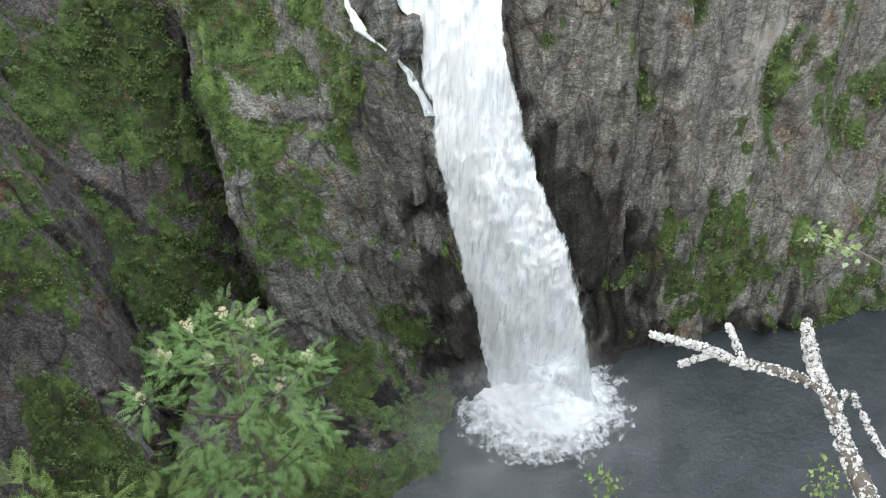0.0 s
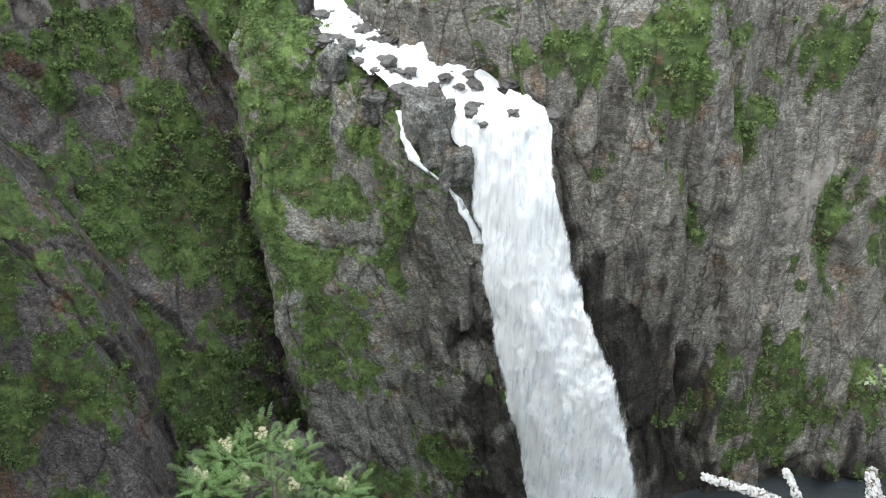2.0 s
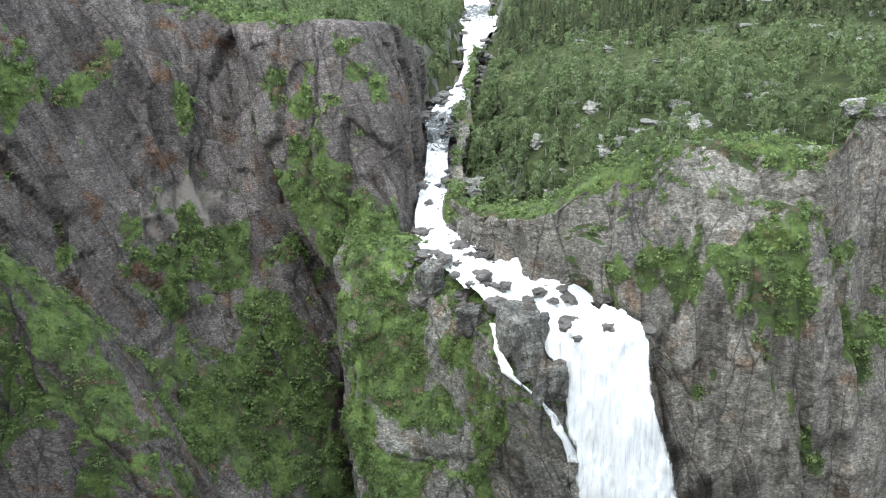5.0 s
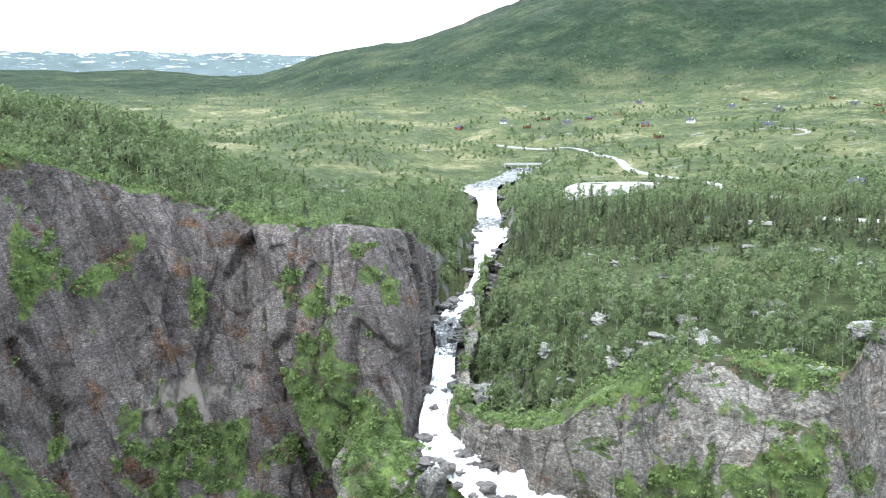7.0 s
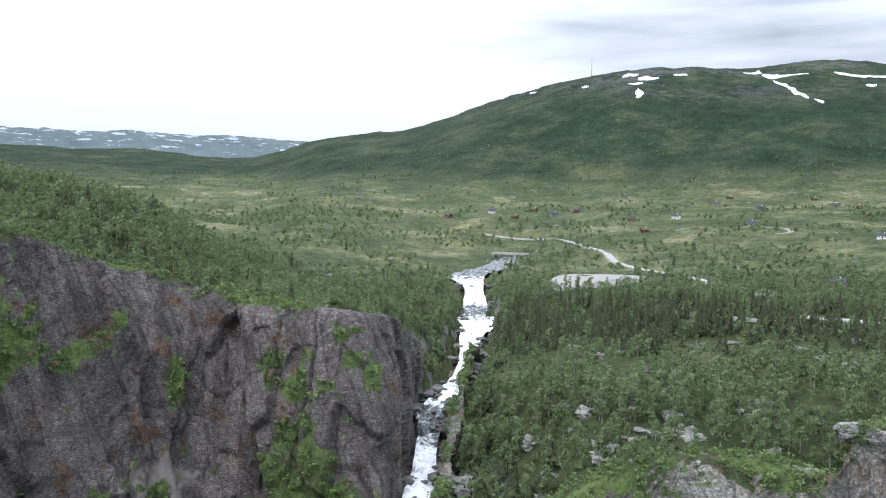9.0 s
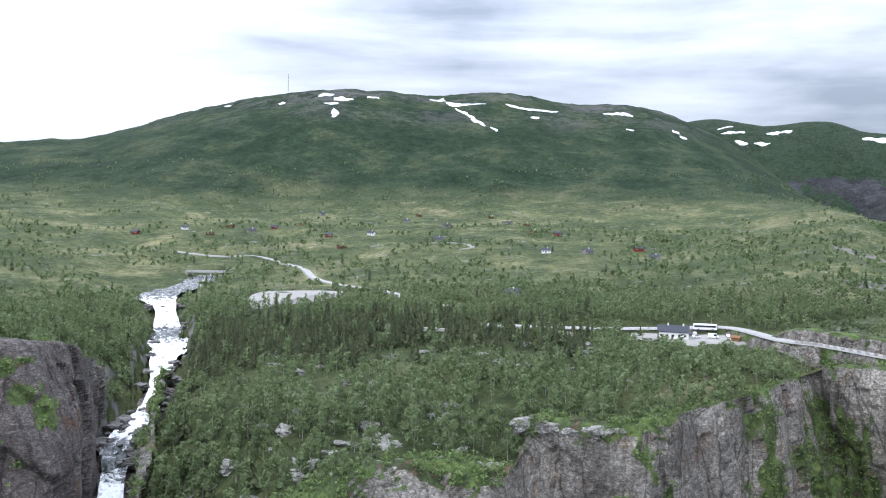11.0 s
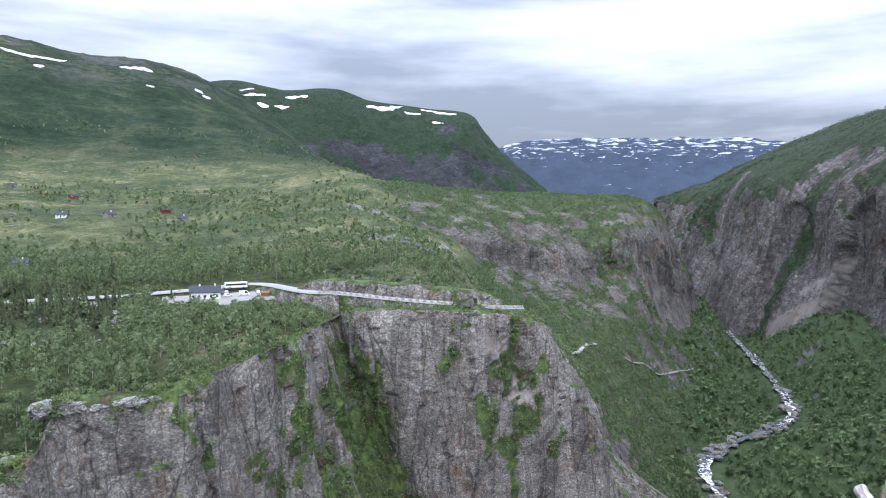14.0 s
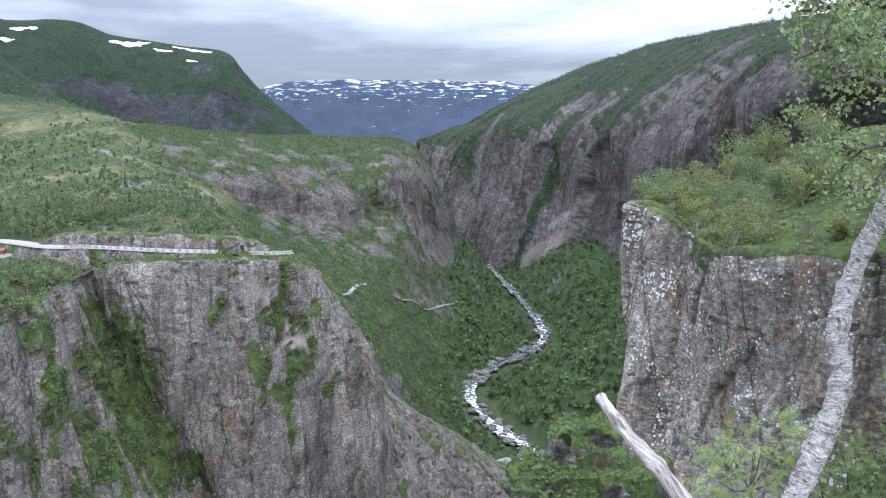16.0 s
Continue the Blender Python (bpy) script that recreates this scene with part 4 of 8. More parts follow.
LEFT_WALL_4 = [(-154.5, 82.2, -157.5), (-147.4, 103.2, -171.0), (-125.0, 129.5, -171.0), (-104.4, 149.1, -167.4), (-89.2, 167.8, -171.0), (-77.3, 173.6, -174.8), (-63.7, 208.4, -185.8)]  # face
LEFT_WALL_5 = [(-132.4, 70.4, -195.0), (-127.5, 82.8, -205.2), (-107.9, 104.2, -202.5), (-89.3, 123.0, -205.2), (-73.2, 137.7, -210.6), (-59.9, 148.3, -224.0), (-47.8, 185.0, -253.8)]  # face
LEFT_WALL_6 = [(-110.4, 58.7, -237.5), (-106.0, 66.2, -250.0), (-89.2, 83.2, -244.0), (-72.9, 100.3, -248.0), (-58.1, 114.0, -249.6), (-43.3, 133.1, -273.0), (-27.4, 163.7, -292.5)]  # foot
LEFT_WALL = [LEFT_WALL_0, LEFT_WALL_1, LEFT_WALL_2, LEFT_WALL_3, LEFT_WALL_4, LEFT_WALL_5, LEFT_WALL_6]
BUTTRESS_0 = [(-79.3, 237.1, -97.5), (-63.9, 223.0, -96.3), (-48.0, 216.7, -98.8), (-25.0, 203.5, -99.4), (-6.6, 189.9, -102.6), (6.5, 185.9, -107.9)]  # shelf
BUTTRESS_1 = [(-78.4, 221.5, -94.0), (-68.0, 200.8, -93.3), (-52.8, 201.2, -94.6), (-32.3, 183.2, -103.2), (-20.5, 171.8, -105.5), (-12.6, 179.6, -108.0)]  # bank
BUTTRESS_2 = [(-74.6, 202.7, -125.4), (-67.2, 177.7, -125.4), (-47.1, 175.8, -131.0), (-28.7, 169.6, -123.8), (-13.0, 165.5, -116.2), (0.0, 178.0, -121.0)]  # break
BUTTRESS_3 = [(-69.3, 185.5, -152.7), (-61.6, 160.6, -152.7), (-42.1, 162.6, -151.2), (-20.2, 164.8, -146.1), (-2.0, 163.0, -146.7), (6.2, 176.9, -154.0)]  # face
BUTTRESS_4 = [(-62.6, 175.2, -176.0), (-55.2, 150.2, -176.0), (-36.9, 153.6, -173.8), (-16.6, 158.1, -174.9), (2.8, 158.0, -178.5), (15.3, 174.3, -175.0)]  # face
BUTTRESS_5 = [(-54.4, 167.3, -210.0), (-47.6, 142.2, -210.0), (-29.9, 147.0, -210.0), (-10.6, 151.6, -212.8), (11.3, 150.6, -220.2), (26.6, 167.9, -229.5)]  # face
BUTTRESS_6 = [(-39.6, 165.3, -252.0), (-34.8, 139.7, -252.0), (-19.9, 141.6, -250.2), (0.0, 142.0, -249.9), (16.0, 140.1, -251.0), (34.1, 160.4, -262.4)]  # foot
BUTTRESS = [BUTTRESS_0, BUTTRESS_1, BUTTRESS_2, BUTTRESS_3, BUTTRESS_4, BUTTRESS_5, BUTTRESS_6]
BLOCK_0 = [(-121.4, 254.5, -36.3), (-101.1, 250.3, -35.7), (-81.0, 249.2, -35.8), (-70.5, 266.8, -39.4), (-72.1, 300.5, -50.8), (-78.4, 345.2, -63.7)]  # back
BLOCK_1 = [(-115.4, 241.9, -34.3), (-95.9, 237.4, -33.8), (-76.6, 235.9, -34.0), (-66.9, 253.3, -37.5), (-68.9, 286.8, -48.7), (-75.3, 331.6, -61.2)]  # rim
BLOCK_2 = [(-108.2, 232.0, -56.3), (-90.6, 228.7, -56.6), (-72.0, 226.9, -54.7), (-61.7, 240.2, -55.8), (-63.9, 272.6, -70.0), (-71.5, 317.0, -76.4)]  # face
BLOCK_3 = [(-99.2, 222.9, -78.1), (-84.6, 220.3, -77.9), (-68.6, 217.4, -75.2), (-58.2, 226.6, -77.2), (-59.8, 251.0, -85.1), (-65.2, 282.6, -87.0)]  # face
BLOCK_4 = [(-82.8, 210.3, -104.0), (-75.2, 208.9, -102.1), (-65.0, 206.0, -99.4), (-56.0, 203.4, -99.2), (-52.9, 207.4, -100.6), (-52.6, 215.7, -104.3)]  # foot
BLOCK = [BLOCK_0, BLOCK_1, BLOCK_2, BLOCK_3, BLOCK_4]
NEAR_CLIFF_0 = [(96.1, 23.6, -13.4), (73.5, 19.2, -7.8), (68.5, 14.3, -8.3), (61.2, 9.8, -9.1), (57.8, 4.4, -8.3), (54.0, -1.9, -7.7), (50.1, -9.7, -6.7)]  # back
NEAR_CLIFF_1 = [(92.3, 22.7, -11.4), (69.7, 18.1, -6.3), (64.6, 13.5, -6.9), (57.3, 9.2, -7.9), (53.8, 4.1, -7.1), (50.0, -1.7, -6.6), (46.1, -9.0, -5.6)]  # rim
NEAR_CLIFF_2 = [(90.2, 22.5, -17.7), (68.5, 18.6, -12.9), (63.6, 13.5, -13.0), (57.3, 9.1, -12.8), (53.8, 4.1, -11.9), (50.0, -1.7, -11.0), (46.1, -9.0, -10.3)]  # face
NEAR_CLIFF_3 = [(87.3, 22.1, -25.2), (66.5, 18.4, -18.6), (62.6, 13.3, -19.2), (56.8, 9.0, -18.4), (52.8, 4.1, -17.0), (49.0, -1.7, -15.7), (45.2, -8.8, -14.7)]  # face
NEAR_CLIFF_4 = [(83.3, 21.4, -32.7), (63.5, 18.1, -24.3), (60.6, 12.9, -24.8), (56.3, 8.9, -23.9), (51.8, 4.0, -21.8), (48.0, -1.7, -20.2), (44.2, -8.6, -18.9)]  # face
NEAR_CLIFF_5 = [(77.5, 19.9, -40.0), (59.8, 16.5, -29.8), (57.7, 12.3, -29.5), (54.3, 8.6, -28.6), (49.9, 3.8, -26.0), (47.0, -1.6, -24.4), (43.2, -8.4, -22.9)]  # face
NEAR_CLIFF_6 = [(69.7, 17.9, -64.8), (54.0, 14.7, -50.4), (52.8, 11.2, -48.6), (50.4, 8.0, -45.9), (46.9, 3.6, -42.3), (43.0, -1.5, -38.7), (39.3, -7.6, -36.0)]  # foot
NEAR_CLIFF = [NEAR_CLIFF_0, NEAR_CLIFF_1, NEAR_CLIFF_2, NEAR_CLIFF_3, NEAR_CLIFF_4, NEAR_CLIFF_5, NEAR_CLIFF_6]
NEAR_TOP_0 = [(71.7, 18.3, -7.0), (66.1, 13.8, -7.5), (58.8, 9.4, -8.5), (55.3, 4.3, -7.7), (51.5, -1.8, -7.2), (47.6, -9.3, -6.2)]  # edge
NEAR_TOP_1 = [(77.6, 19.4, -7.2), (80.1, 17.6, -7.0), (79.1, 12.1, -4.8), (77.7, 6.5, -2.7), (75.0, -0.7, -0.4), (70.9, -12.5, 0.7)]  # slope
NEAR_TOP_2 = [(87.3, 21.8, -9.0), (90.0, 19.1, -7.8), (90.9, 13.9, -4.6), (91.7, 7.7, -1.8), (92.0, -0.8, 0.9), (88.6, -15.6, 2.7)]  # crest
NEAR_TOP_3 = [(106.7, 26.6, -22.0), (107.6, 22.9, -22.0), (113.7, 17.4, -17.2), (119.6, 10.0, -12.0), (125.0, -1.1, -2.5), (128.0, -22.6, 6.5)]  # back
NEAR_TOP = [NEAR_TOP_0, NEAR_TOP_1, NEAR_TOP_2, NEAR_TOP_3]
VALLEY_WALL_0 = [(2498.7, 1471.9, -58.0), (2494.8, 1271.2, 0), (2740.6, 1220.2, 90.0), (2819.1, 1026.1, 180.0), (2883.8, 826.9, 240.0), (2836.6, 602.9, 290.0), (2769.2, 413.9, 308.0), (2689.7, 235.3, 297.0), (2498.5, -87.2, 300.0), (2363.5, -416.8, 288.0)]  # back
VALLEY_WALL_1 = [(2326.4, 1370.4, -10.8), (2316.6, 1180.4, 46.8), (2375.2, 1057.5, 119.6), (2349.2, 855.1, 195.0), (2307.0, 661.5, 242.4), (2151.9, 457.4, 257.4), (2076.9, 310.4, 264.6), (1992.4, 174.3, 264.0), (1798.9, -62.8, 246.6), (1674.2, -295.2, 238.0)]  # crest
VALLEY_WALL_2 = [(2240.2, 1319.6, -26.0), (2049.3, 1044.2, 0.0), (1918.4, 854.1, 46.2), (1738.4, 632.7, 37.0), (1538.0, 441.0, 36.8), (1320.5, 280.7, 48.6), (1087.9, 162.6, 66.0), (896.6, 78.4, 76.5), (749.5, -26.2, 90.0), (689.4, -121.6, 91.0)]  # rim
VALLEY_WALL_3 = [(2154.1, 1268.8, -175.0), (1915.7, 976.1, -150.5), (1781.4, 793.1, -136.5), (1644.5, 598.5, -140.0), (1441.9, 413.5, -150.0), (1252.0, 266.1, -115.2), (1038.5, 155.2, -63.0), (856.7, 75.0, -25.8), (719.6, -25.1, 0), (659.8, -116.3, 0)]  # face
VALLEY_WALL_4 = [(1981.7, 1167.3, -299.0), (1782.0, 908.0, -310.0), (1644.4, 732.1, -306.0), (1503.5, 547.2, -280.0), (1345.8, 385.9, -280.0), (1124.9, 239.1, -287.5), (939.6, 140.4, -256.5), (777.0, 68.0, -241.8), (649.6, -22.7, -208.0), (610.6, -107.7, -198.4)]  # foot
VALLEY_WALL = [VALLEY_WALL_0, VALLEY_WALL_1, VALLEY_WALL_2, VALLEY_WALL_3, VALLEY_WALL_4]
RIB_0 = [(-215.6, 124.5, -110.7), (-186.0, 145.3, -93.5), (-159.9, 163.9, -78.8), (-139.3, 169.0, -100.7), (-132.4, 175.7, -117.7), (-138.7, 190.9, -133.5)]  # back
RIB_1 = [(-203.5, 117.5, -105.8), (-174.9, 136.7, -88.8), (-150.2, 153.9, -74.2), (-130.4, 158.2, -96.3), (-124.0, 164.5, -113.3), (-130.5, 179.6, -128.8)]  # crest
RIB_2 = [(-181.0, 96.2, -153.8), (-155.7, 117.4, -140.4), (-133.2, 135.5, -114.0), (-110.8, 141.8, -122.4), (-107.7, 151.6, -137.6), (-111.8, 165.8, -152.0)]  # face
RIB_3 = [(-157.3, 76.7, -192.5), (-137.6, 96.4, -176.4), (-114.6, 118.7, -148.5), (-97.6, 126.8, -144.0), (-95.2, 136.0, -157.7), (-100.5, 151.8, -178.4)]  # face
RIB_4 = [(-127.9, 56.9, -224.0), (-117.0, 73.1, -207.0), (-97.1, 93.8, -182.2), (-84.8, 101.1, -178.2), (-81.8, 108.6, -190.4), (-87.1, 122.1, -217.5)]  # face
RIB_5 = [(-100.5, 44.7, -253.0), (-93.5, 54.0, -237.6), (-79.7, 66.8, -218.4), (-71.5, 74.1, -216.3), (-69.5, 80.0, -222.6), (-74.3, 91.7, -247.8)]  # foot
RIB = [RIB_0, RIB_1, RIB_2, RIB_3, RIB_4, RIB_5]
HILL_FACE_0 = [(782.4, 1038.2, -26.0), (835.6, 995.9, 15.6), (961.9, 1017.2, 8.4), (1069.1, 979.6, -7.2), (1173.9, 933.8, -15.0), (1269.7, 889.0, -31.0), (1356.9, 847.9, -48.0), (1428.9, 825.0, -82.5), (1542.3, 827.0, -192.5), (1698.9, 850.7, -323.0), (1770.2, 817.9, -409.5)]  # back
HILL_FACE_1 = [(692.1, 918.4, -34.5), (739.2, 881.0, 13.8), (824.5, 871.9, 12.0), (921.6, 844.5, 3.8), (1017.4, 809.3, 2.6), (1105.9, 774.3, 0.0), (1187.3, 741.9, -2.8), (1255.7, 725.0, -31.9), (1366.0, 732.5, -139.5), (1564.8, 783.6, -276.5), (1634.0, 755.0, -360.0)]  # top
HILL_FACE_2 = [(541.6, 718.8, -63.0), (578.5, 689.4, -31.5), (652.7, 690.2, -28.5), (737.3, 675.6, -40.0), (821.7, 653.6, -52.5), (917.5, 642.4, -67.2), (1043.1, 651.8, -55.4), (1169.1, 675.0, -81.0), (1322.0, 708.8, -180.0), (1475.4, 738.8, -272.2), (1543.2, 713.1, -357.0)]  # band
HILL_FACE_3 = [(493.5, 654.9, -82.0), (527.1, 628.2, -53.3), (618.4, 653.9, -67.5), (700.4, 641.8, -85.5), (782.6, 622.5, -110.0), (860.1, 602.3, -126.0), (1000.7, 625.3, -118.0), (1125.8, 650.0, -156.0), (1251.5, 671.0, -213.0), (1341.2, 671.6, -270.0), (1407.1, 650.2, -348.8)]  # band foot
HILL_FACE_4 = [(385.2, 511.1, -83.2), (411.4, 490.3, -60.8), (481.0, 508.6, -73.5), (553.0, 506.7, -93.8), (626.1, 498.0, -136.0), (679.9, 476.1, -157.7), (763.2, 476.9, -189.0), (866.0, 500.0, -220.0), (951.8, 510.4, -243.0), (1001.5, 501.5, -268.8), (1053.0, 486.6, -324.8)]  # slope
HILL_FACE_5 = [(288.9, 383.3, -76.8), (308.5, 367.7, -60.0), (322.9, 341.5, -65.8), (353.9, 324.3, -81.6), (391.3, 311.3, -140.0), (426.0, 298.3, -187.2), (474.9, 296.8, -224.0), (536.9, 310.0, -248.0), (599.3, 321.3, -261.8), (652.7, 326.9, -270.1), (708.1, 327.2, -319.8)]  # foot
HILL_FACE = [HILL_FACE_0, HILL_FACE_1, HILL_FACE_2, HILL_FACE_3, HILL_FACE_4, HILL_FACE_5]
SECOND_FELL_0 = [(1749.0, 3928.2, 430.0), (2084.7, 3760.9, 516.0), (2341.9, 3606.3, 473.0), (2563.8, 3452.1, 473.0), (2723.5, 3327.5, 430.0), (2949.0, 3129.4, 387.0), (3036.5, 2901.7, 336.0), (3018.0, 2775.2, 246.0), (3041.6, 2597.8, 80.0), (3073.2, 2401.1, -78.0)]  # back
SECOND_FELL_1 = [(1586.3, 3562.8, 448.5), (1890.8, 3411.0, 546.0), (2124.1, 3270.8, 510.9), (2325.3, 3131.0, 518.7), (2470.2, 3018.0, 464.1), (2674.7, 2838.3, 429.0), (2747.3, 2625.4, 395.2), (2760.4, 2538.3, 307.5), (2813.5, 2403.0, 166.5), (2915.6, 2277.9, 29.6)]  # crest
SECOND_FELL_2 = [(1423.6, 3197.4, 280.0), (1696.8, 3061.2, 315.0), (1906.2, 2935.3, 280.0), (2086.8, 2809.9, 245.0), (2216.8, 2708.4, 210.0), (2400.4, 2547.2, 192.5), (2530.4, 2418.1, 210.0), (2576.3, 2369.1, 175.0), (2661.4, 2273.1, 105.0), (2758.0, 2154.8, 0.0)]  # rim
SECOND_FELL_3 = [(1342.2, 3014.7, 132.0), (1599.9, 2886.2, 132.0), (1797.3, 2767.6, 115.5), (1967.5, 2649.3, 82.5), (2090.2, 2553.7, 66.0), (2263.2, 2401.7, 49.5), (2385.8, 2279.9, 16.5), (2429.1, 2233.7, 0.0), (2509.3, 2143.2, -33.0), (2600.4, 2031.7, -99.0)]  # foot
SECOND_FELL = [SECOND_FELL_0, SECOND_FELL_1, SECOND_FELL_2, SECOND_FELL_3]
SCREE_0 = [(364.1, 264.5, -135.0), (394.2, 256.0, -152.8), (448.0, 263.9, -187.2), (529.8, 281.7, -231.0)]  # top
SCREE_1 = [(331.6, 223.7, -168.0), (381.1, 220.0, -184.8), (447.5, 223.1, -212.5), (525.7, 245.1, -243.6)]  # middle
SCREE_2 = [(296.8, 185.5, -227.5), (356.4, 181.6, -232.0), (432.6, 183.6, -244.4), (504.1, 193.5, -248.4)]  # foot
SCREE = [SCREE_0, SCREE_1, SCREE_2]
ROAD_CUT_0 = [(218.6, 330.2, -50.7), (224.2, 314.2, -50.6), (234.0, 299.4, -50.2), (247.3, 284.5, -51.3), (267.3, 264.5, -51.9), (280.2, 256.7, -52.4), (291.3, 253.2, -53.3)]  # foot
ROAD_CUT_1 = [(219.7, 331.9, -47.8), (224.2, 316.7, -41.5), (235.2, 301.0, -41.3), (250.3, 285.9, -42.9), (269.9, 266.1, -44.7), (282.4, 258.8, -47.5), (292.8, 254.6, -52.0)]  # top
ROAD_CUT_2 = [(225.2, 340.2, -48.1), (230.0, 324.8, -43.0), (241.3, 308.9, -42.3), (258.2, 294.9, -43.9), (279.1, 275.2, -46.3), (290.5, 266.2, -48.9), (298.9, 259.8, -55.4)]  # back
ROAD_CUT = [ROAD_CUT_0, ROAD_CUT_1, ROAD_CUT_2]
APRON_0 = [(-64.3, 135.5, -176.3), (-48.8, 141.8, -195.7), (-31.6, 145.6, -213.3), (-13.6, 145.4, -228.1), (3.9, 144.9, -244.0), (12.8, 141.4, -255.8)]  # top
APRON_1 = [(-68.3, 119.9, -187.2), (-53.0, 125.2, -204.7), (-34.9, 130.4, -223.4), (-14.4, 130.2, -237.7), (3.9, 127.9, -249.4), (13.5, 126.3, -254.5)]  # upper
APRON_2 = [(-71.7, 103.6, -196.1), (-56.5, 108.1, -211.4), (-37.0, 112.0, -226.4), (-14.8, 114.0, -242.3), (3.9, 112.9, -248.3), (12.6, 111.3, -251.1)]  # lower
APRON_3 = [(-71.1, 81.3, -196.3), (-57.6, 89.0, -216.8), (-38.2, 95.6, -237.0), (-14.6, 99.9, -252.0), (3.9, 99.9, -256.5), (11.4, 98.3, -257.2)]  # foot
APRON = [APRON_0, APRON_1, APRON_2, APRON_3]
RIVER = [(-76.7, 796.3, -50.0), (-90.7, 684.0, -54.1), (-100.8, 632.0, -55.3), (-88.2, 583.4, -59.0), (-79.8, 539.1, -65.4), (-75.2, 514.5, -69.1), (-67.8, 475.2, -70.4), (-66.4, 435.0, -73.3), (-61.6, 390.2, -75.9), (-59.5, 355.0, -79.8), (-62.5, 324.0, -81.7), (-62.7, 305.6, -83.1), (-59.7, 289.9, -85.7), (-56.0, 266.2, -87.3), (-51.5, 241.6, -91.2), (-48.2, 222.8, -93.6), (-44.4, 207.3, -94.1), (-39.4, 199.1, -94.6)]
VALLEY_RIVER = [(252.8, 212.1, -252.5), (415.7, 240.0, -254.4), (531.9, 231.3, -255.2), (593.4, 239.7, -264.3), (634.4, 295.8, -262.5), (714.7, 359.5, -263.2), (820.9, 368.9, -262.8), (960.3, 372.5, -265.7), (1182.6, 489.8, -273.9), (1543.2, 713.1, -292.4), (1887.5, 920.6, -315.0)]


def carve(g, line, width, depth, bank):
    """Cut a stream bed along a line into a sheet of ground."""
    ln = spline(np.array(line), 160, 0)
    p = g.reshape(-1, 3)
    near = np.full(len(p), 1e9)
    zz = np.zeros(len(p))
    for q in ln:
        d = np.hypot(p[:, 0] - q[0], p[:, 1] - q[1])
        zz = np.where(d < near, q[2], zz)
        near = np.minimum(near, d)
    near = near + 0.3 * bank * fbm(p / (0.8 * bank), 3, 37) + 0.12 * bank * blocks(p / (0.35 * bank), 38)
    t = np.clip((near - width) / bank, 0, 1) ** 0.7
    p[:, 2] = np.where(t < 1, (zz - depth) * (1 - t) + p[:, 2] * t, p[:, 2])
    return p.reshape(g.shape)


def ground():
    nu, nv = 540, 260
    net = np.array(GROUND)
    g = spline(net, nu, 1)
    # closer rows near the viewpoint than far off
    k = len(net)
    g = spline(g, nv, 0)
    p = g.reshape(-1, 3)
    r = np.hypot(p[:, 0], p[:, 1])
    d = 3.0 * fbm(p * (1 / 60.0), 4, 3) * np.clip((r - 230) / 200, 0, 1) + 0.7 * fbm(p / 9.0, 4, 8)
    hill = np.clip((r - 700) / 900, 0, 1)
    d = d + hill * (7 * fbm(p / 260.0, 5, 21) + 2.5 * fbm(p / 55.0, 3, 27))
    p[:, 2] += d
    g = p.reshape(nv, nu, 3)
    g = carve(g, RIVER, 8, 3.5, 17)
    # the valley's far bank climbs away from its river, in spurs
    p = g.reshape(-1, 3)
    ln = spline(np.array(VALLEY_RIVER), 200, 0)
    rd, ra = np.hypot(ln[:, 0], ln[:, 1]), np.arctan2(ln[:, 0], ln[:, 1])
    dd, aa = np.hypot(p[:, 0], p[:, 1]), np.arctan2(p[:, 0], p[:, 1])
    order = np.argsort(rd)
    off = dd * np.sin(np.clip(aa - np.interp(dd, rd[order], ra[order]), -1, 1))
    low = smooth(-p[:, 2], 120, 200) * smooth(dd, 420, 600) * (1 - smooth(dd, 1700, 2100))
    spur = 1 + 0.45 * fbm(np.stack([(p[:, 0] - 0.6 * p[:, 1]) / 70.0, (p[:, 1] + 0.6 * p[:, 0]) / 260.0, 0 * dd], -1), 3, 33)
    p[:, 2] += low * (0.36 * np.clip(off - 22, 0, 170) * np.maximum(spur, 0.3) + 5.0 * fbm(p / 45.0, 3, 35) * smooth(np.abs(off), 15, 60))
    g = p.reshape(nv, nu, 3)
    g = carve(g, VALLEY_RIVER, 9, 3, 22)
    me = mesh_of("ground", g.reshape(-1, 3), grid_faces(nv, nu), M_HEATH, True)
    q = g.reshape(-1, 3)
    wood = smooth(fbm(q * np.array([1 / 90, 1 / 90, 0]) + 3.3, 4, 91), -1.1, 0.0) * (1 - smooth(np.hypot(q[:, 0], q[:, 1]), 480, 650))
    me.attributes.new("wood", "FLOAT", "POINT").data.foreach_set("value", wood.astype(np.float32))
    me.attributes.new("rock", "FLOAT", "POINT").data.foreach_set("value", spotted(g.reshape(-1, 3), ROCK.get("ground"), 29, 1.6, 0.5).astype(np.float32))
    ob = new("ground", me)
    tagged(ob, "rolling plateau of green heath rising to snow-flecked fells", "ground", kind="structure")
    return g


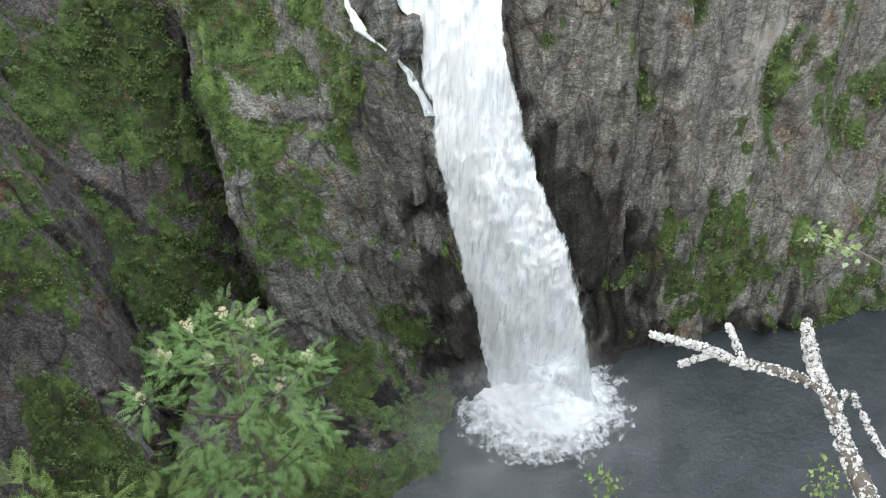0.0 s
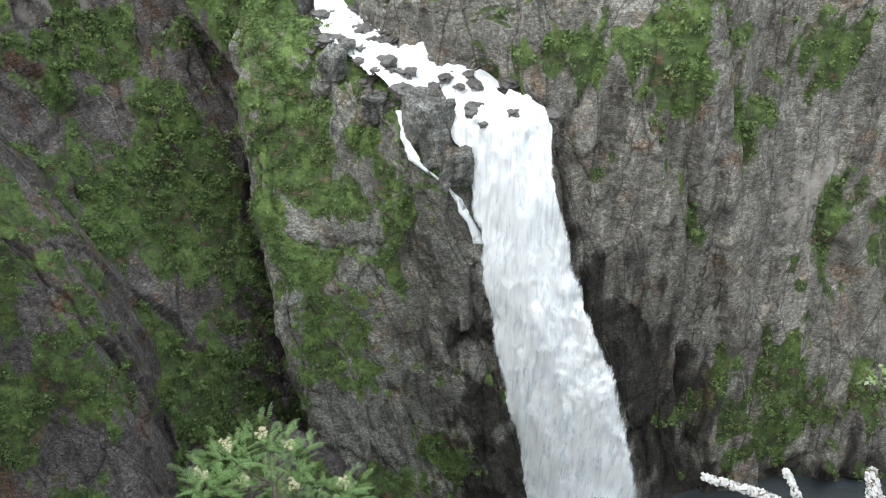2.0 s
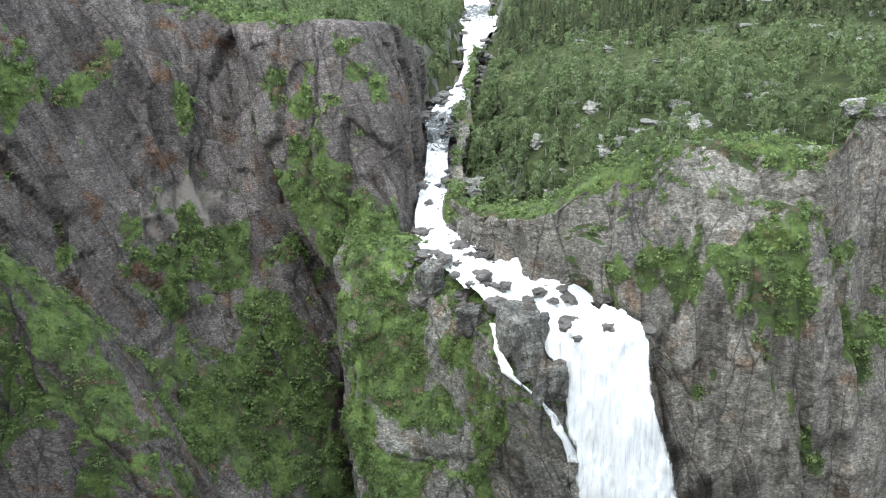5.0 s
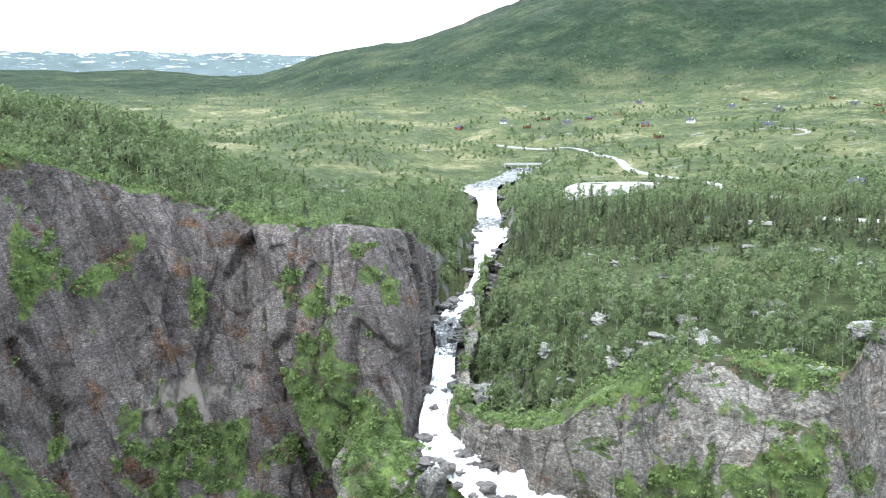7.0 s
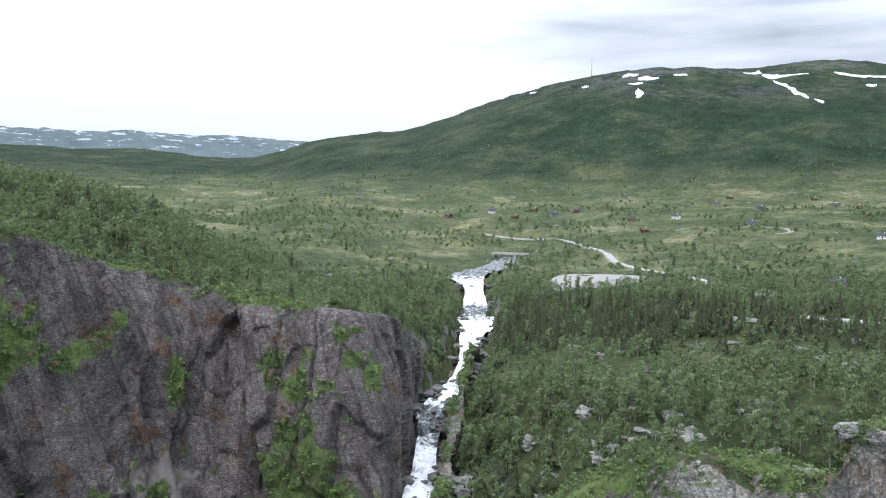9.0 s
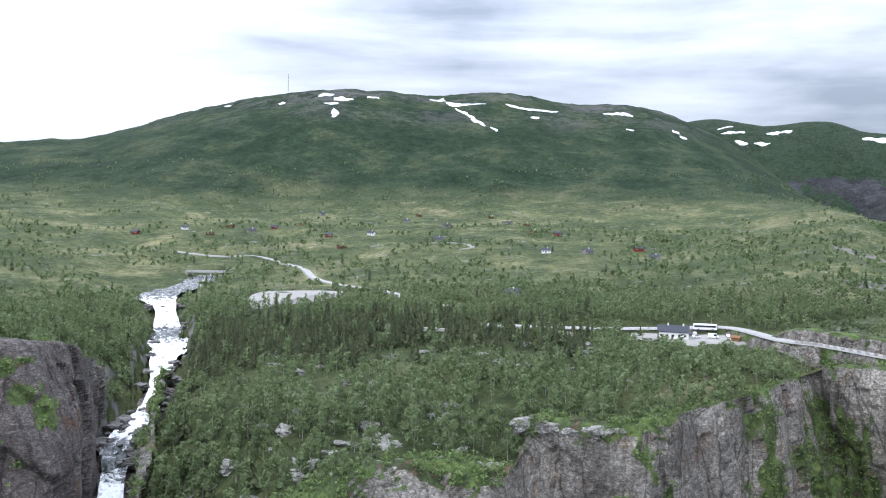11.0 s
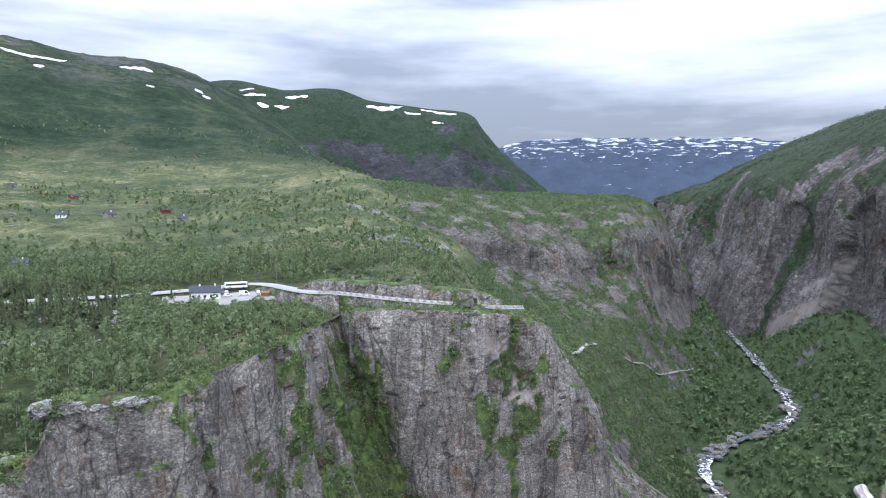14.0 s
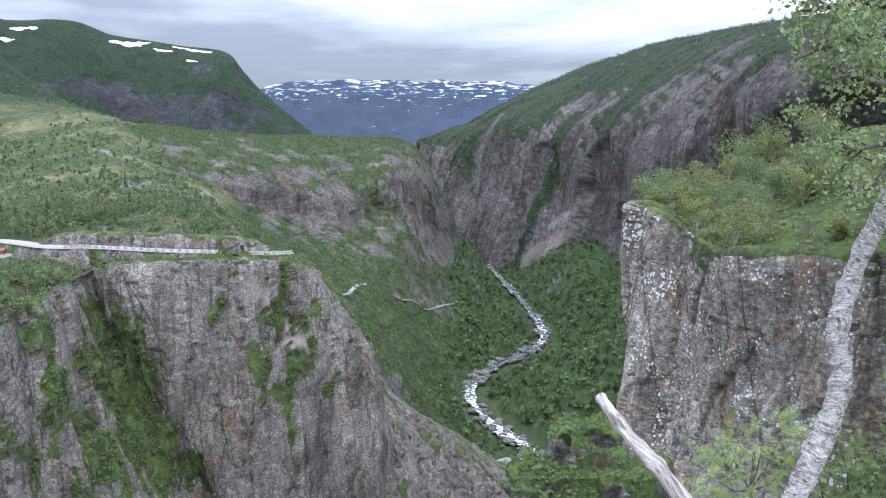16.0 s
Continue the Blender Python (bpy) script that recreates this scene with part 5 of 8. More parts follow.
G_LAND = ground()
G_RIGHT = cliff("cliff_right", RIGHT_WALL, 620, 225, M_CLIFF, 2.8, 15, 100, "tall grey gneiss wall with grassy ledges above the gorge", veg=0.40, rim=0.30, tall=0.30)
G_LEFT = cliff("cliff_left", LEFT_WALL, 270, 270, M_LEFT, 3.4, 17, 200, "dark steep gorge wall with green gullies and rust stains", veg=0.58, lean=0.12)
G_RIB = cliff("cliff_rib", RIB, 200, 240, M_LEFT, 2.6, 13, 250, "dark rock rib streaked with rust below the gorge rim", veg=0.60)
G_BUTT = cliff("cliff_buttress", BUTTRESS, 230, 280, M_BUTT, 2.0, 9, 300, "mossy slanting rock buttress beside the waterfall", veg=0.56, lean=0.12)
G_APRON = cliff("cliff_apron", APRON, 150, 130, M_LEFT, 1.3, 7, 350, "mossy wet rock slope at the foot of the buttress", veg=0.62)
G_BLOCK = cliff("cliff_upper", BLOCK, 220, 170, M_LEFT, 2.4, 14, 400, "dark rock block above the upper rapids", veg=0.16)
cliff("cliff_near", NEAR_CLIFF, 240, 210, M_NEAR, 0.9, 4.5, 500, "pale grey lichen-spotted cliff with a grassy top", veg=0.12, rim=0.8)
G_NTOP = cliff("cliff_top", NEAR_TOP, 110, 80, M_NEAR, 0.35, 5, 520, "mossy turf on top of the near cliff", "ground", veg=0.75)
G_HILL = cliff("hill_face", HILL_FACE, 320, 190, M_HILL, 5, 60, 560, "green hillside with grey rock bands above the lower road", veg=0.54, tall=1.4, cap=0.74, bands=0.42)
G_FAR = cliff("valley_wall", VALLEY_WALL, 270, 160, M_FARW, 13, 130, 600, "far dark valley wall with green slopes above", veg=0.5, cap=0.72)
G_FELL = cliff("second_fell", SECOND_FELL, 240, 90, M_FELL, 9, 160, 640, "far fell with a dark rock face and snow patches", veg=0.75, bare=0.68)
cliff("scree", SCREE, 190, 140, M_SCREE, 3.2, 5, 660, "grey boulder scree under the buttress", "scree", veg=0.26)
cliff("road_cutting", ROAD_CUT, 260, 40, M_CLIFF, 0.9, 5, 680, "low grey rock cutting behind the cliff road", veg=0.45)


# ---- closing ground: the viewpoint's own cliff, the gorge floor, the land behind ----
def V3(az, d, z):
    a = radians(az)
    return (d * math.sin(a), d * math.cos(a), z)


def viewpoint_cliff():
    """The rock that the viewpoint stands on drops away at the eye's foot."""
    prof = np.array([(-0.6, -1.62), (0.0, -1.66), (0.25, -1.72), (0.42, -2.4), (3, -12), (14, -48), (34, -112), (56, -190), (80, -262)])
    k = np.linspace(0, len(prof) - 1, 90)
    d, z = (np.interp(k, range(len(prof)), prof[:, c]) for c in (0, 1))
    az = np.radians(np.linspace(-85, 108, 120))[None]
    g = np.stack([d[:, None] * np.sin(az), d[:, None] * np.cos(az), z[:, None] + 0 * az], -1)
    p = g.reshape(-1, 3)
    n = grid_normals(g).reshape(-1, 3)
    p += n * (0.05 * np.abs(p[:, 2]) * np.clip(-p[:, 2] - 3, 0, 1) * (blocks(p / 7.0, 700) * 0.5))[:, None] * np.clip(30 / (1 + np.abs(p[:, 2])), 0, 1)[:, None]
    ob = new("cliff_viewpoint", mesh_of("cliff_viewpoint", p, grid_faces(90, 120), M_NEAR))
    tagged(ob, "rock face falling away below the viewpoint", "cliff", kind="structure")


viewpoint_cliff()


def land_behind():
    rows = []
    for d, z in ((0.2, -1.75), (12, -1.0), (60, 4), (220, 16), (900, 60), (2500, 260), (4700, 420)):
        rows.append([V3(az, d, z) for az in range(95, 307, 15)])
    g = spline(spline(rows, 120, 1), 90, 0)
    ob = new("ground_behind", mesh_of("ground_behind", g.reshape(-1, 3), grid_faces(90, 120), M_HEATH, True))
    tagged(ob, "green fellside behind the viewpoint", "ground", kind="structure")


land_behind()


def gorge_floor():
    rows = []
    for k, d in enumerate((40, 150, 260, 380, 470, 540)):
        rows.append([V3(az, d, -250 - max(0, d - 380) * 0.25) for az in range(-70, 106, 11)])
    g = spline(spline(rows, 120, 1), 80, 0)
    p = g.reshape(-1, 3)
    p[:, 2] += 1.2 * fbm(p / 14.0, 4, 31)
    ob = new("gorge_floor", mesh_of("gorge_floor", p, grid_faces(80, 120), M_LEFT, True))
    tagged(ob, "wet stony gorge bottom", "ground", kind="structure")


gorge_floor()


def far_range(name, a0, a1, d, heights, foot, material, seed, label):
    n, m = 260, 34
    az = np.radians(np.linspace(a0, a1, n))
    top = spline(np.array(heights, float), n, 0)
    v = np.linspace(0, 1, m)[:, None]
    z = foot + (top[None] - foot) * v ** 0.9
    dd = d - 900 + 900 * v + 0 * z
    g = np.stack([dd * np.sin(az)[None], dd * np.cos(az)[None], z], -1)
    p = g.reshape(-1, 3)
    p[:, 2] += 26 * fbm(p / 300.0, 6, seed) * np.repeat(v.ravel(), n)
    ob = new(name, mesh_of(name, p, grid_faces(m, n), material, True))
    tagged(ob, label, "backdrop", kind="structure")


far_range("backdrop_fells", 40, 80, 4850, [260, 290, 330, 345, 350, 330, 310, 260, 200], -250, M_RANGE, 71, "distant haze-blue fells streaked with snow")
far_range("backdrop_plateau", -64, -12, 4850, [380, 400, 385, 400, 410, 405, 380, 340], 60, M_RANGE2, 75, "distant haze-pale high plateau with snow fields")


# ---- water ----
def ribbon(name, line, widths, material, n, m, seed, label, rough=0.5, lift=0.0, category="water", churn=None, ragged=0.0):
    """A sheet of running water along a line, level across, with waves."""
    ln = spline(np.array(line), n, 0)
    w = spline(np.array(widths, float), n, 0)
    d = np.gradient(ln, axis=0)
    side = np.stack([d[:, 1], -d[:, 0], 0 * d[:, 0]], -1)
    side /= np.linalg.norm(side, axis=1, keepdims=True)
    w = w * (1 + ragged * np.abs(fbm(ln / 55.0, 2, seed + 7)) - 0.35 * ragged)
    u = np.linspace(-1, 1, m)
    g = ln[:, None, :] + side[:, None, :] * (u[None, :, None] * w[:, None, None])
    p = g.reshape(-1, 3)
    p[:, 2] += lift + rough * (fbm(p / 5.0, 4, seed) + 0.6 * np.abs(fbm(p / 2.0, 3, seed + 3)))
    me = mesh_of(name, p, grid_faces(n, m), material, True)
    fall = np.abs(np.gradient(ln[:, 2])) / (np.hypot(d[:, 0], d[:, 1]) + 1e-6)
    foam = np.repeat(smooth(fall, 0.05, 0.20) if churn is None else spline(np.array(churn, float), n, 0), m)
    me.attributes.new("foam", "FLOAT", "POINT").data.foreach_set("value", (foam - 0.12).astype(np.float32))
    ob = new(name, me)
    tagged(ob, label, category, kind="structure")


ribbon("water_upper_river", RIVER, [14, 14, 16, 8, 7.5, 10, 14, 6, 4.2, 4.2, 5, 5.5, 4.6, 4.4, 5.2, 5.5, 5.5, 5], M_RAPID, 480, 30, 41, "white rapids rushing down a narrow rocky channel", 1.1, 0.6, churn=[0.1, 0.05, 0.1, 0.8, 0.5, 0.05, 0.5, 0.65, 0.65, 0.6, 0.65, 0.15, 0.1, 0.6, 0.65, 0.6, 0.6, 0.7], ragged=0.5)


def river_bed():
    """Dark rock under and beside the upper rapids."""
    ln = spline(np.array(RIVER[7:]), 120, 0)
    d = np.gradient(ln, axis=0)
    side = np.stack([d[:, 1], -d[:, 0], 0 * d[:, 0]], -1)
    side /= np.linalg.norm(side, axis=1, keepdims=True)
    u = np.linspace(-25, 25, 50)
    g = ln[:, None, :] + side[:, None, :] * (u[None, :] * np.interp(np.arange(120), [0, 92, 112, 119], [1, 1, 0.25, 0.2])[:, None])[..., None]
    g[..., 2] -= 2.4 + 0.22 * np.maximum(np.abs(u) - 6, 0)[None]
    p = g.reshape(-1, 3)
    p[:, 2] += 0.5 * blocks(p / 3.0, 44)
    tagged(new("river_bed", mesh_of("river_bed", p, grid_faces(120, 50), M_LEFT)), "dark rock bed under the upper rapids", "rock", kind="structure")


river_bed()
ribbon("water_valley_river", VALLEY_RIVER, [18, 10, 6.5, 6.5, 5, 5.5, 4.5, 5, 5, 6, 7], M_STREAM, 460, 22, 45, "dark valley river broken by white rapids", 0.5, 0.5, churn=[0.1, 0.35, 0.55, 0.5, 0.45, 0.4, -0.2, 0.45, 0.3, 0.35, 0.2], ragged=1.3)


def fall_sheet():
    L = [V3(-12.7, 206, -94), V3(-10, 188, -96), V3(-6, 176, -98), V3(-2.8, 168, -109), V3(-1.0, 163, -145), V3(0.9, 158, -179), V3(3.4, 153, -210), V3(5.2, 146, -247)]
    R = [V3(-10.8, 214, -93.5), V3(-5.2, 196, -93), V3(0, 182, -96.5), V3(4.0, 168, -97), V3(7.9, 163, -137), V3(13.0, 158, -168), V3(16.3, 154, -187), V3(23, 149, -247)]
    M = [tuple((a[k] + b[k]) / 2 + (0, -2.5, 1.5)[k] * (i > 2) for k in range(3)) for i, (a, b) in enumerate(zip(L, R))]
    g = spline(spline([L, M, R], 70, 0), 420, 1)
    g = np.swapaxes(g, 0, 1)
    n = grid_normals(g)
    p = g.reshape(-1, 3)
    s = np.array([1, 1, 0.16])
    d = 1.6 * fbm(p / 5.0 * s, 4, 51) + 0.7 * np.abs(fbm(p / 1.6 * s, 3, 55))
    g = g + n * d.reshape(420, 70, 1)
    # ragged, wind-torn sides
    across = (g[:, -1:] - g[:, :1])
    across /= np.linalg.norm(across, axis=2, keepdims=True)
    u = np.linspace(-1, 1, 70)[None]
    q = g.reshape(-1, 3) * np.array([0.25, 0.25, 0.12])
    torn = (1.6 * fbm(q, 4, 57, 0.6)).reshape(420, 70) * np.abs(u) ** 3 * smooth(np.linspace(0, 1, 420), 0.30, 0.50)[:, None]
    g = g + across * torn[..., None]
    me = mesh_of("waterfall", g.reshape(-1, 3), grid_faces(420, 70), M_FALL, True)
    u = np.abs(np.linspace(-1, 1, 70))
    fade = np.linspace(0, 1, 420)[:, None]
    edge = u[None] ** 2.0 * smooth(fade, 0.36, 0.50) * (1 + 0.35 * fade)
    me.attributes.new("edge", "FLOAT", "POINT").data.foreach_set("value", edge.ravel().astype(np.float32))
    ob = new("waterfall", me)
    tagged(ob, "broad white waterfall plunging from a rock lip", "waterfall", kind="structure")


fall_sheet()


def pool():
    n, m = 90, 140
    g = np.array([[V3(az, d, -246.5) for az in np.linspace(-30, 75, m)] for d in np.linspace(60, 420, n)])
    p = g.reshape(-1, 3)
    p[:, 2] += 0.35 * fbm(p / 7.0, 4, 61)
    me = mesh_of("water_pool", p, grid_faces(n, m), M_POOL, True)
    q = V3(14.5, 144, 0)
    r = np.hypot(p[:, 0] - q[0], (p[:, 1] - q[1]) * 1.1)
    me.attributes.new("foam", "FLOAT", "POINT").data.foreach_set("value", (1.0 - 1.0 * smooth(r, 9, 30)).astype(np.float32))
    ob = new("water_pool", me)
    tagged(ob, "dark plunge pool under drifting spray", "pool", kind="structure")


pool()


# ---- trees ----
def birch_crown(seed, leaves, size, tall=5.0, wide=1.75):
    r = np.random.default_rng(seed)
    blobs = []
    for k in range(7):
        a, h = r.uniform(0, 6.28), r.uniform(0.22, 0.92)
        w = wide * math.sin(math.pi * min(h + 0.12, 1)) * r.uniform(0.2, 0.75)
        blobs.append((w * math.cos(a), w * math.sin(a), tall * h, wide * r.uniform(0.38, 0.62), tall * r.uniform(0.10, 0.17)))
    return leaf_cloud(leaves, size, blobs, r)


def birch_trunk(seed, tall=5.0, sides=5):
    r = np.random.default_rng(seed + 50)
    bend = r.uniform(-0.25, 0.25, 2)
    main = stem([(bend[0] * t * t, bend[1] * t * t, tall * t * 0.92) for t in (0, 0.35, 0.7, 1)], [0.09, 0.07, 0.045, 0.015], sides)
    limbs = []
    for k in range(3):
        a, h = r.uniform(0, 6.28), r.uniform(0.35, 0.7)
        x, y = bend * h * h
        limbs.append(stem([(x, y, tall * h * 0.92), (x + 0.9 * math.cos(a), y + 0.9 * math.sin(a), tall * h + 0.9)], [0.035, 0.01], 3))
    return joined([main] + limbs)


def spruce_parts(seed, boughs=46):
    """A spruce one metre tall: drooping boughs round a thin stem, shorter towards the top."""
    r = np.random.default_rng(seed)
    v, f = [], []
    for k in range(boughs):
        h = 0.06 + 0.90 * (k / boughs) ** 0.9
        a = 2.4 * k + r.uniform(-0.5, 0.5)
        rad = (0.21 * (1 - h) ** 0.85 + 0.010) * r.uniform(0.6, 1.25)
        low = h - 0.05 - 0.25 * rad
        wide = 0.42 * rad + 0.008
        c, n = math.cos(a), math.sin(a)
        b = len(v)
        v += [(0, 0, h + 0.07), (rad * 0.8 * c - wide * n, rad * 0.8 * n + wide * c, low), (rad * 1.15 * c, rad * 1.15 * n, low - 0.01), (rad * 0.8 * c + wide * n, rad * 0.8 * n - wide * c, low)]
        f += [(b, b + 1, b + 2), (b, b + 2, b + 3)]
    return np.array(v), np.array(f)


def path_distance(p, line, n=120):
    ln = spline(np.array(line, float), n, 0)
    near = np.full(len(p), 1e9)
    for q in ln:
        near = np.minimum(near, np.hypot(p[:, 0] - q[0], p[:, 1] - q[1]))
    return near


def sown(g, density, rng):
    """Random places on a sheet of ground, so many a square metre."""
    a = g[:-1, 1:] - g[:-1, :-1]
    b = g[1:, :-1] - g[:-1, :-1]
    area = np.linalg.norm(np.cross(a, b), axis=2)
    n = rng.poisson(np.clip(area * density[:-1, :-1], 0, 30))
    i, j = np.nonzero(n)
    i, j = np.repeat(i, n[i, j]), np.repeat(j, n[np.nonzero(n)])
    u, w = rng.random(len(i))[:, None], rng.random(len(i))[:, None]
    return g[i, j] + a[i, j] * u + b[i, j] * w


# places kept clear of trees: (x, y, radius)
CLEAR = [(212, 366, 30), (194, 372, 16), (232, 358, 18), (200, 352, 14), (-24, 520, 14), (-8, 565, 24), (12, 592, 28), (32, 588, 20)]
ROAD_MAIN = [(-130, 925, 0), (-90, 898, 0), (-52, 883, 0), (-18, 848, 0), (10, 775, 0), (20, 728, 0), (36, 678, 0), (57, 639, 0), (77, 581, 0), (92, 535, 0), (108, 490, 0)]
ROAD_EDGE = [(100, 430, -52), (150, 404, -51), (195, 392, -50), (228, 379, -48), V3(34.5, 388, -46.2), V3(37, 379, -46.3), V3(41, 374, -48.7), V3(45.3, 372, -50.7), V3(47.8, 375, -52.4), V3(50.3, 380, -53.2)]


def forest():
    rng = np.random.default_rng(11)
    g = G_LAND
    flat = g.reshape(-1, 3)
    r = np.hypot(flat[:, 0], flat[:, 1])
    az = np.degrees(np.arctan2(flat[:, 0], flat[:, 1]))
    nz = grid_normals(g).reshape(-1, 3)[:, 2]
    wood = fbm(flat * np.array([1 / 90, 1 / 90, 0]) + 3.3, 4, 91)
    near = 0.036 * smooth(wood, -1.1, 0.0)
    mid = 0.0075 * smooth(wood, -0.3, 0.5)
    far = 0.0020 * smooth(wood, -0.1, 0.6)
    dens = np.where(r < 560, near, np.where(r < 1150, near * 0 + mid, far))
    dens = np.where((r > 480) & (r < 650), near + (mid - near) * np.clip((r - 480) / 170, 0, 1), dens)
    dens = np.where((az < -22) & (r < 620), 0.055, dens)
    dens = np.where((az > 21) & (az < 38) & (r < 345), 0.05, dens)
    dens = np.where((az > 53) & (r < 2200), np.where(r < 1300, 0.013, 0.006), dens)
    dens = dens * (flat[:, 2] < 150) * (r < 2300) * np.clip((nz - 0.35) / 0.3, 0, 1)
    dens = dens * (path_distance(flat, RIVER) > 12.5) * (path_distance(flat, VALLEY_RIVER) > 20)
    dens = dens * (path_distance(flat, ROAD_MAIN) > 7) * (path_distance(flat, ROAD_EDGE) > 10)
    for x, y, q in CLEAR:
        dens = dens * (np.hypot(flat[:, 0] - x, flat[:, 1] - y) > q)
    bare = (az > -5) & (az < 22) & (r < 258) & (wood < 0.5)
    dens = np.where(bare, dens * 0.7, dens)
    p = sown(g, dens.reshape(g.shape[:2]), rng)
    pr = np.hypot(p[:, 0], p[:, 1])
    pa = np.degrees(np.arctan2(p[:, 0], p[:, 1]))
    needle = (rng.random(len(p)) < np.where((pa > -8) & (pa < 22) & (pr > 345) & (pr < 460), 0.72, np.where((pr < 900) & (pr > 300) & (pa < 30), 0.018, 0.008)))
    tops = rng.uniform(0.9, 2.6, len(p)) * np.where(pr > 600, 0.7, 1.0)
    tops = tops * np.where(np.hypot(p[:, 0] - 196, p[:, 1] - 348) < 42, 0.45, 1.0)
    tops = np.where(pa > 53, tops * 1.45, np.where(needle, 0.55 * tops + 0.95, tops))
    order = np.argsort(pr)
    p, pr, needle, tops = p[order], pr[order], needle[order], tops[order]
    leafy = np.nonzero(~needle & (pr < 600) & ((pr < 430) | (np.degrees(np.arctan2(p[:, 0], p[:, 1])) <= 53)))[0]
    single, rest = leafy[:300], leafy[300:]
    yaw = rng.uniform(0, 6.28, len(p))
    # single birches along the rim
    protos = []
    for k in range(5):
        root = new("birch_tree")
        tagged(root, "small green mountain birch on the gorge rim", "tree", "birches on the rim")
        part_of("trunk", *birch_trunk(k), M_BARK, root, "pale grey birch trunk")
        part_of("crown", *birch_crown(k, 230, 0.24, 5.4, 1.5), M_BIRCH, root)
        protos.append(root)
    for n, i in enumerate(single):
        m = Matrix.LocRotScale(Vector(p[i]) - Vector((0, 0, 0.15)), Euler((0, 0, yaw[i])), None)
        k = tops[i] * 0.8
        if n < 5:
            protos[n].matrix_basis = m
            protos[n].scale = (k, k, k)
        else:
            c = copy_thing(protos[n % 5], m)
            c.scale = (k, k, k)
    # the rest of the wood
    vs = []
    for k in range(4):
        q = rest[k::4]
        vs.append(strewn(joined([birch_crown(20 + k, 46, 0.38, 5.4, 1.45)]), p[q], yaw[q], tops[q] * 0.8))
    tagged(new("birch_wood", mesh_of("birch_wood", *joined(vs), M_BIRCH)), "dense green birch wood covering the plateau", "wood", kind="stuff")
    q = rest[rest < len(p)][::2]
    trunk = stem([(0, 0, 0), (0.1, 0, 3.8)], [0.07, 0.02], 3)
    tagged(new("birch_trunks", mesh_of("birch_trunks", *strewn(trunk, p[q], yaw[q], tops[q] * 0.85), M_BARK)), "pale trunks inside the birch wood", "wood", kind="stuff")
    vale = np.degrees(np.arctan2(p[:, 0], p[:, 1])) > 53
    q = np.nonzero(~needle & vale & (pr >= 430))[0]
    vs = [strewn(birch_crown(80 + k, 9, 1.25, 4.0, 1.7), p[q[k::3]], yaw[q[k::3]], tops[q[k::3]]) for k in range(3)]
    tagged(new("valley_wood", mesh_of("valley_wood", *joined(vs), M_ALDER)), "dark green leafy wood on the valley floor", "wood", kind="stuff")
    q = np.nonzero(~needle & ~vale & (pr >= 600))[0]
    vs = [strewn(birch_crown(40 + k, 12, 0.95, 4.0, 1.6), p[q[k::3]], yaw[q[k::3]], tops[q[k::3]]) for k in range(3)]
    tagged(new("birch_scrub", mesh_of("birch_scrub", *joined(vs), M_BIRCH)), "scattered birch scrub on the heath", "scrub", kind="stuff")
    q = np.nonzero(needle)[0]
    vs = []
    for k in range(3):
        i = q[k::3]
        h = tops[i] * 5.4
        vs.append(strewn(spruce_parts(60 + k), p[i], yaw[i], h * 1.0, h))
    tagged(new("spruce_wood", mesh_of("spruce_wood", *joined(vs), M_SPRUCE)), "dark green spruce plantation", "wood", kind="stuff")
    # low growth between the trees
    low = np.where(r < 620, 0.075, 0.0) * smooth(fbm(flat / 25.0, 3, 95), -0.5, 0.4) * np.clip((nz - 0.35) / 0.3, 0, 1) * (path_distance(flat, RIVER) > 13)
    for x, y, q in CLEAR:
        low = low * (np.hypot(flat[:, 0] - x, flat[:, 1] - y) > q)
    low = np.where(bare, low * 0.7, low)
    b = sown(g, low.reshape(g.shape[:2]), rng)
    proto = leaf_cloud(6, 0.62, [(0, 0, 0.5, 0.9, 0.6)], rng)
    tagged(new("low_scrub", mesh_of("low_scrub", *strewn(proto, b, rng.uniform(0, 6.28, len(b)), rng.uniform(0.5, 1.4, len(b))), M_SCRUB)), "low green willow scrub and heather", "scrub", kind="stuff")


forest()


def ledge_bushes(name, made, per, size, material, seed, label, leaves=22, cut=0.6, spread=0.55):
    """Leafy bushes and tufts where plants hold on a face."""
    g, plants, nz = made
    rng = np.random.default_rng(seed)
    dens = np.where(plants > cut, per, 0.0) * np.clip((nz + 0.35) / 0.5, 0.15, 1)
    p = sown(g, dens, rng)
    yaw, k = rng.uniform(0, 6.28, len(p)), size * rng.uniform(0.4, 1.8, len(p))
    vs = []
    for j in range(3):
        r = np.random.default_rng(seed + j)
        blobs = [(r.uniform(-0.6, 0.6), r.uniform(-0.6, 0.6), r.uniform(0.2, 0.9), r.uniform(0.4, 0.7), r.uniform(0.3, 0.6)) for _ in range(4)]
        vs.append(strewn(leaf_cloud(leaves, spread * 0.42, blobs, r), p[j::3], yaw[j::3], k[j::3]))
    tagged(new(name, mesh_of(name, *joined(vs), material)), label, "bushes", kind="stuff")


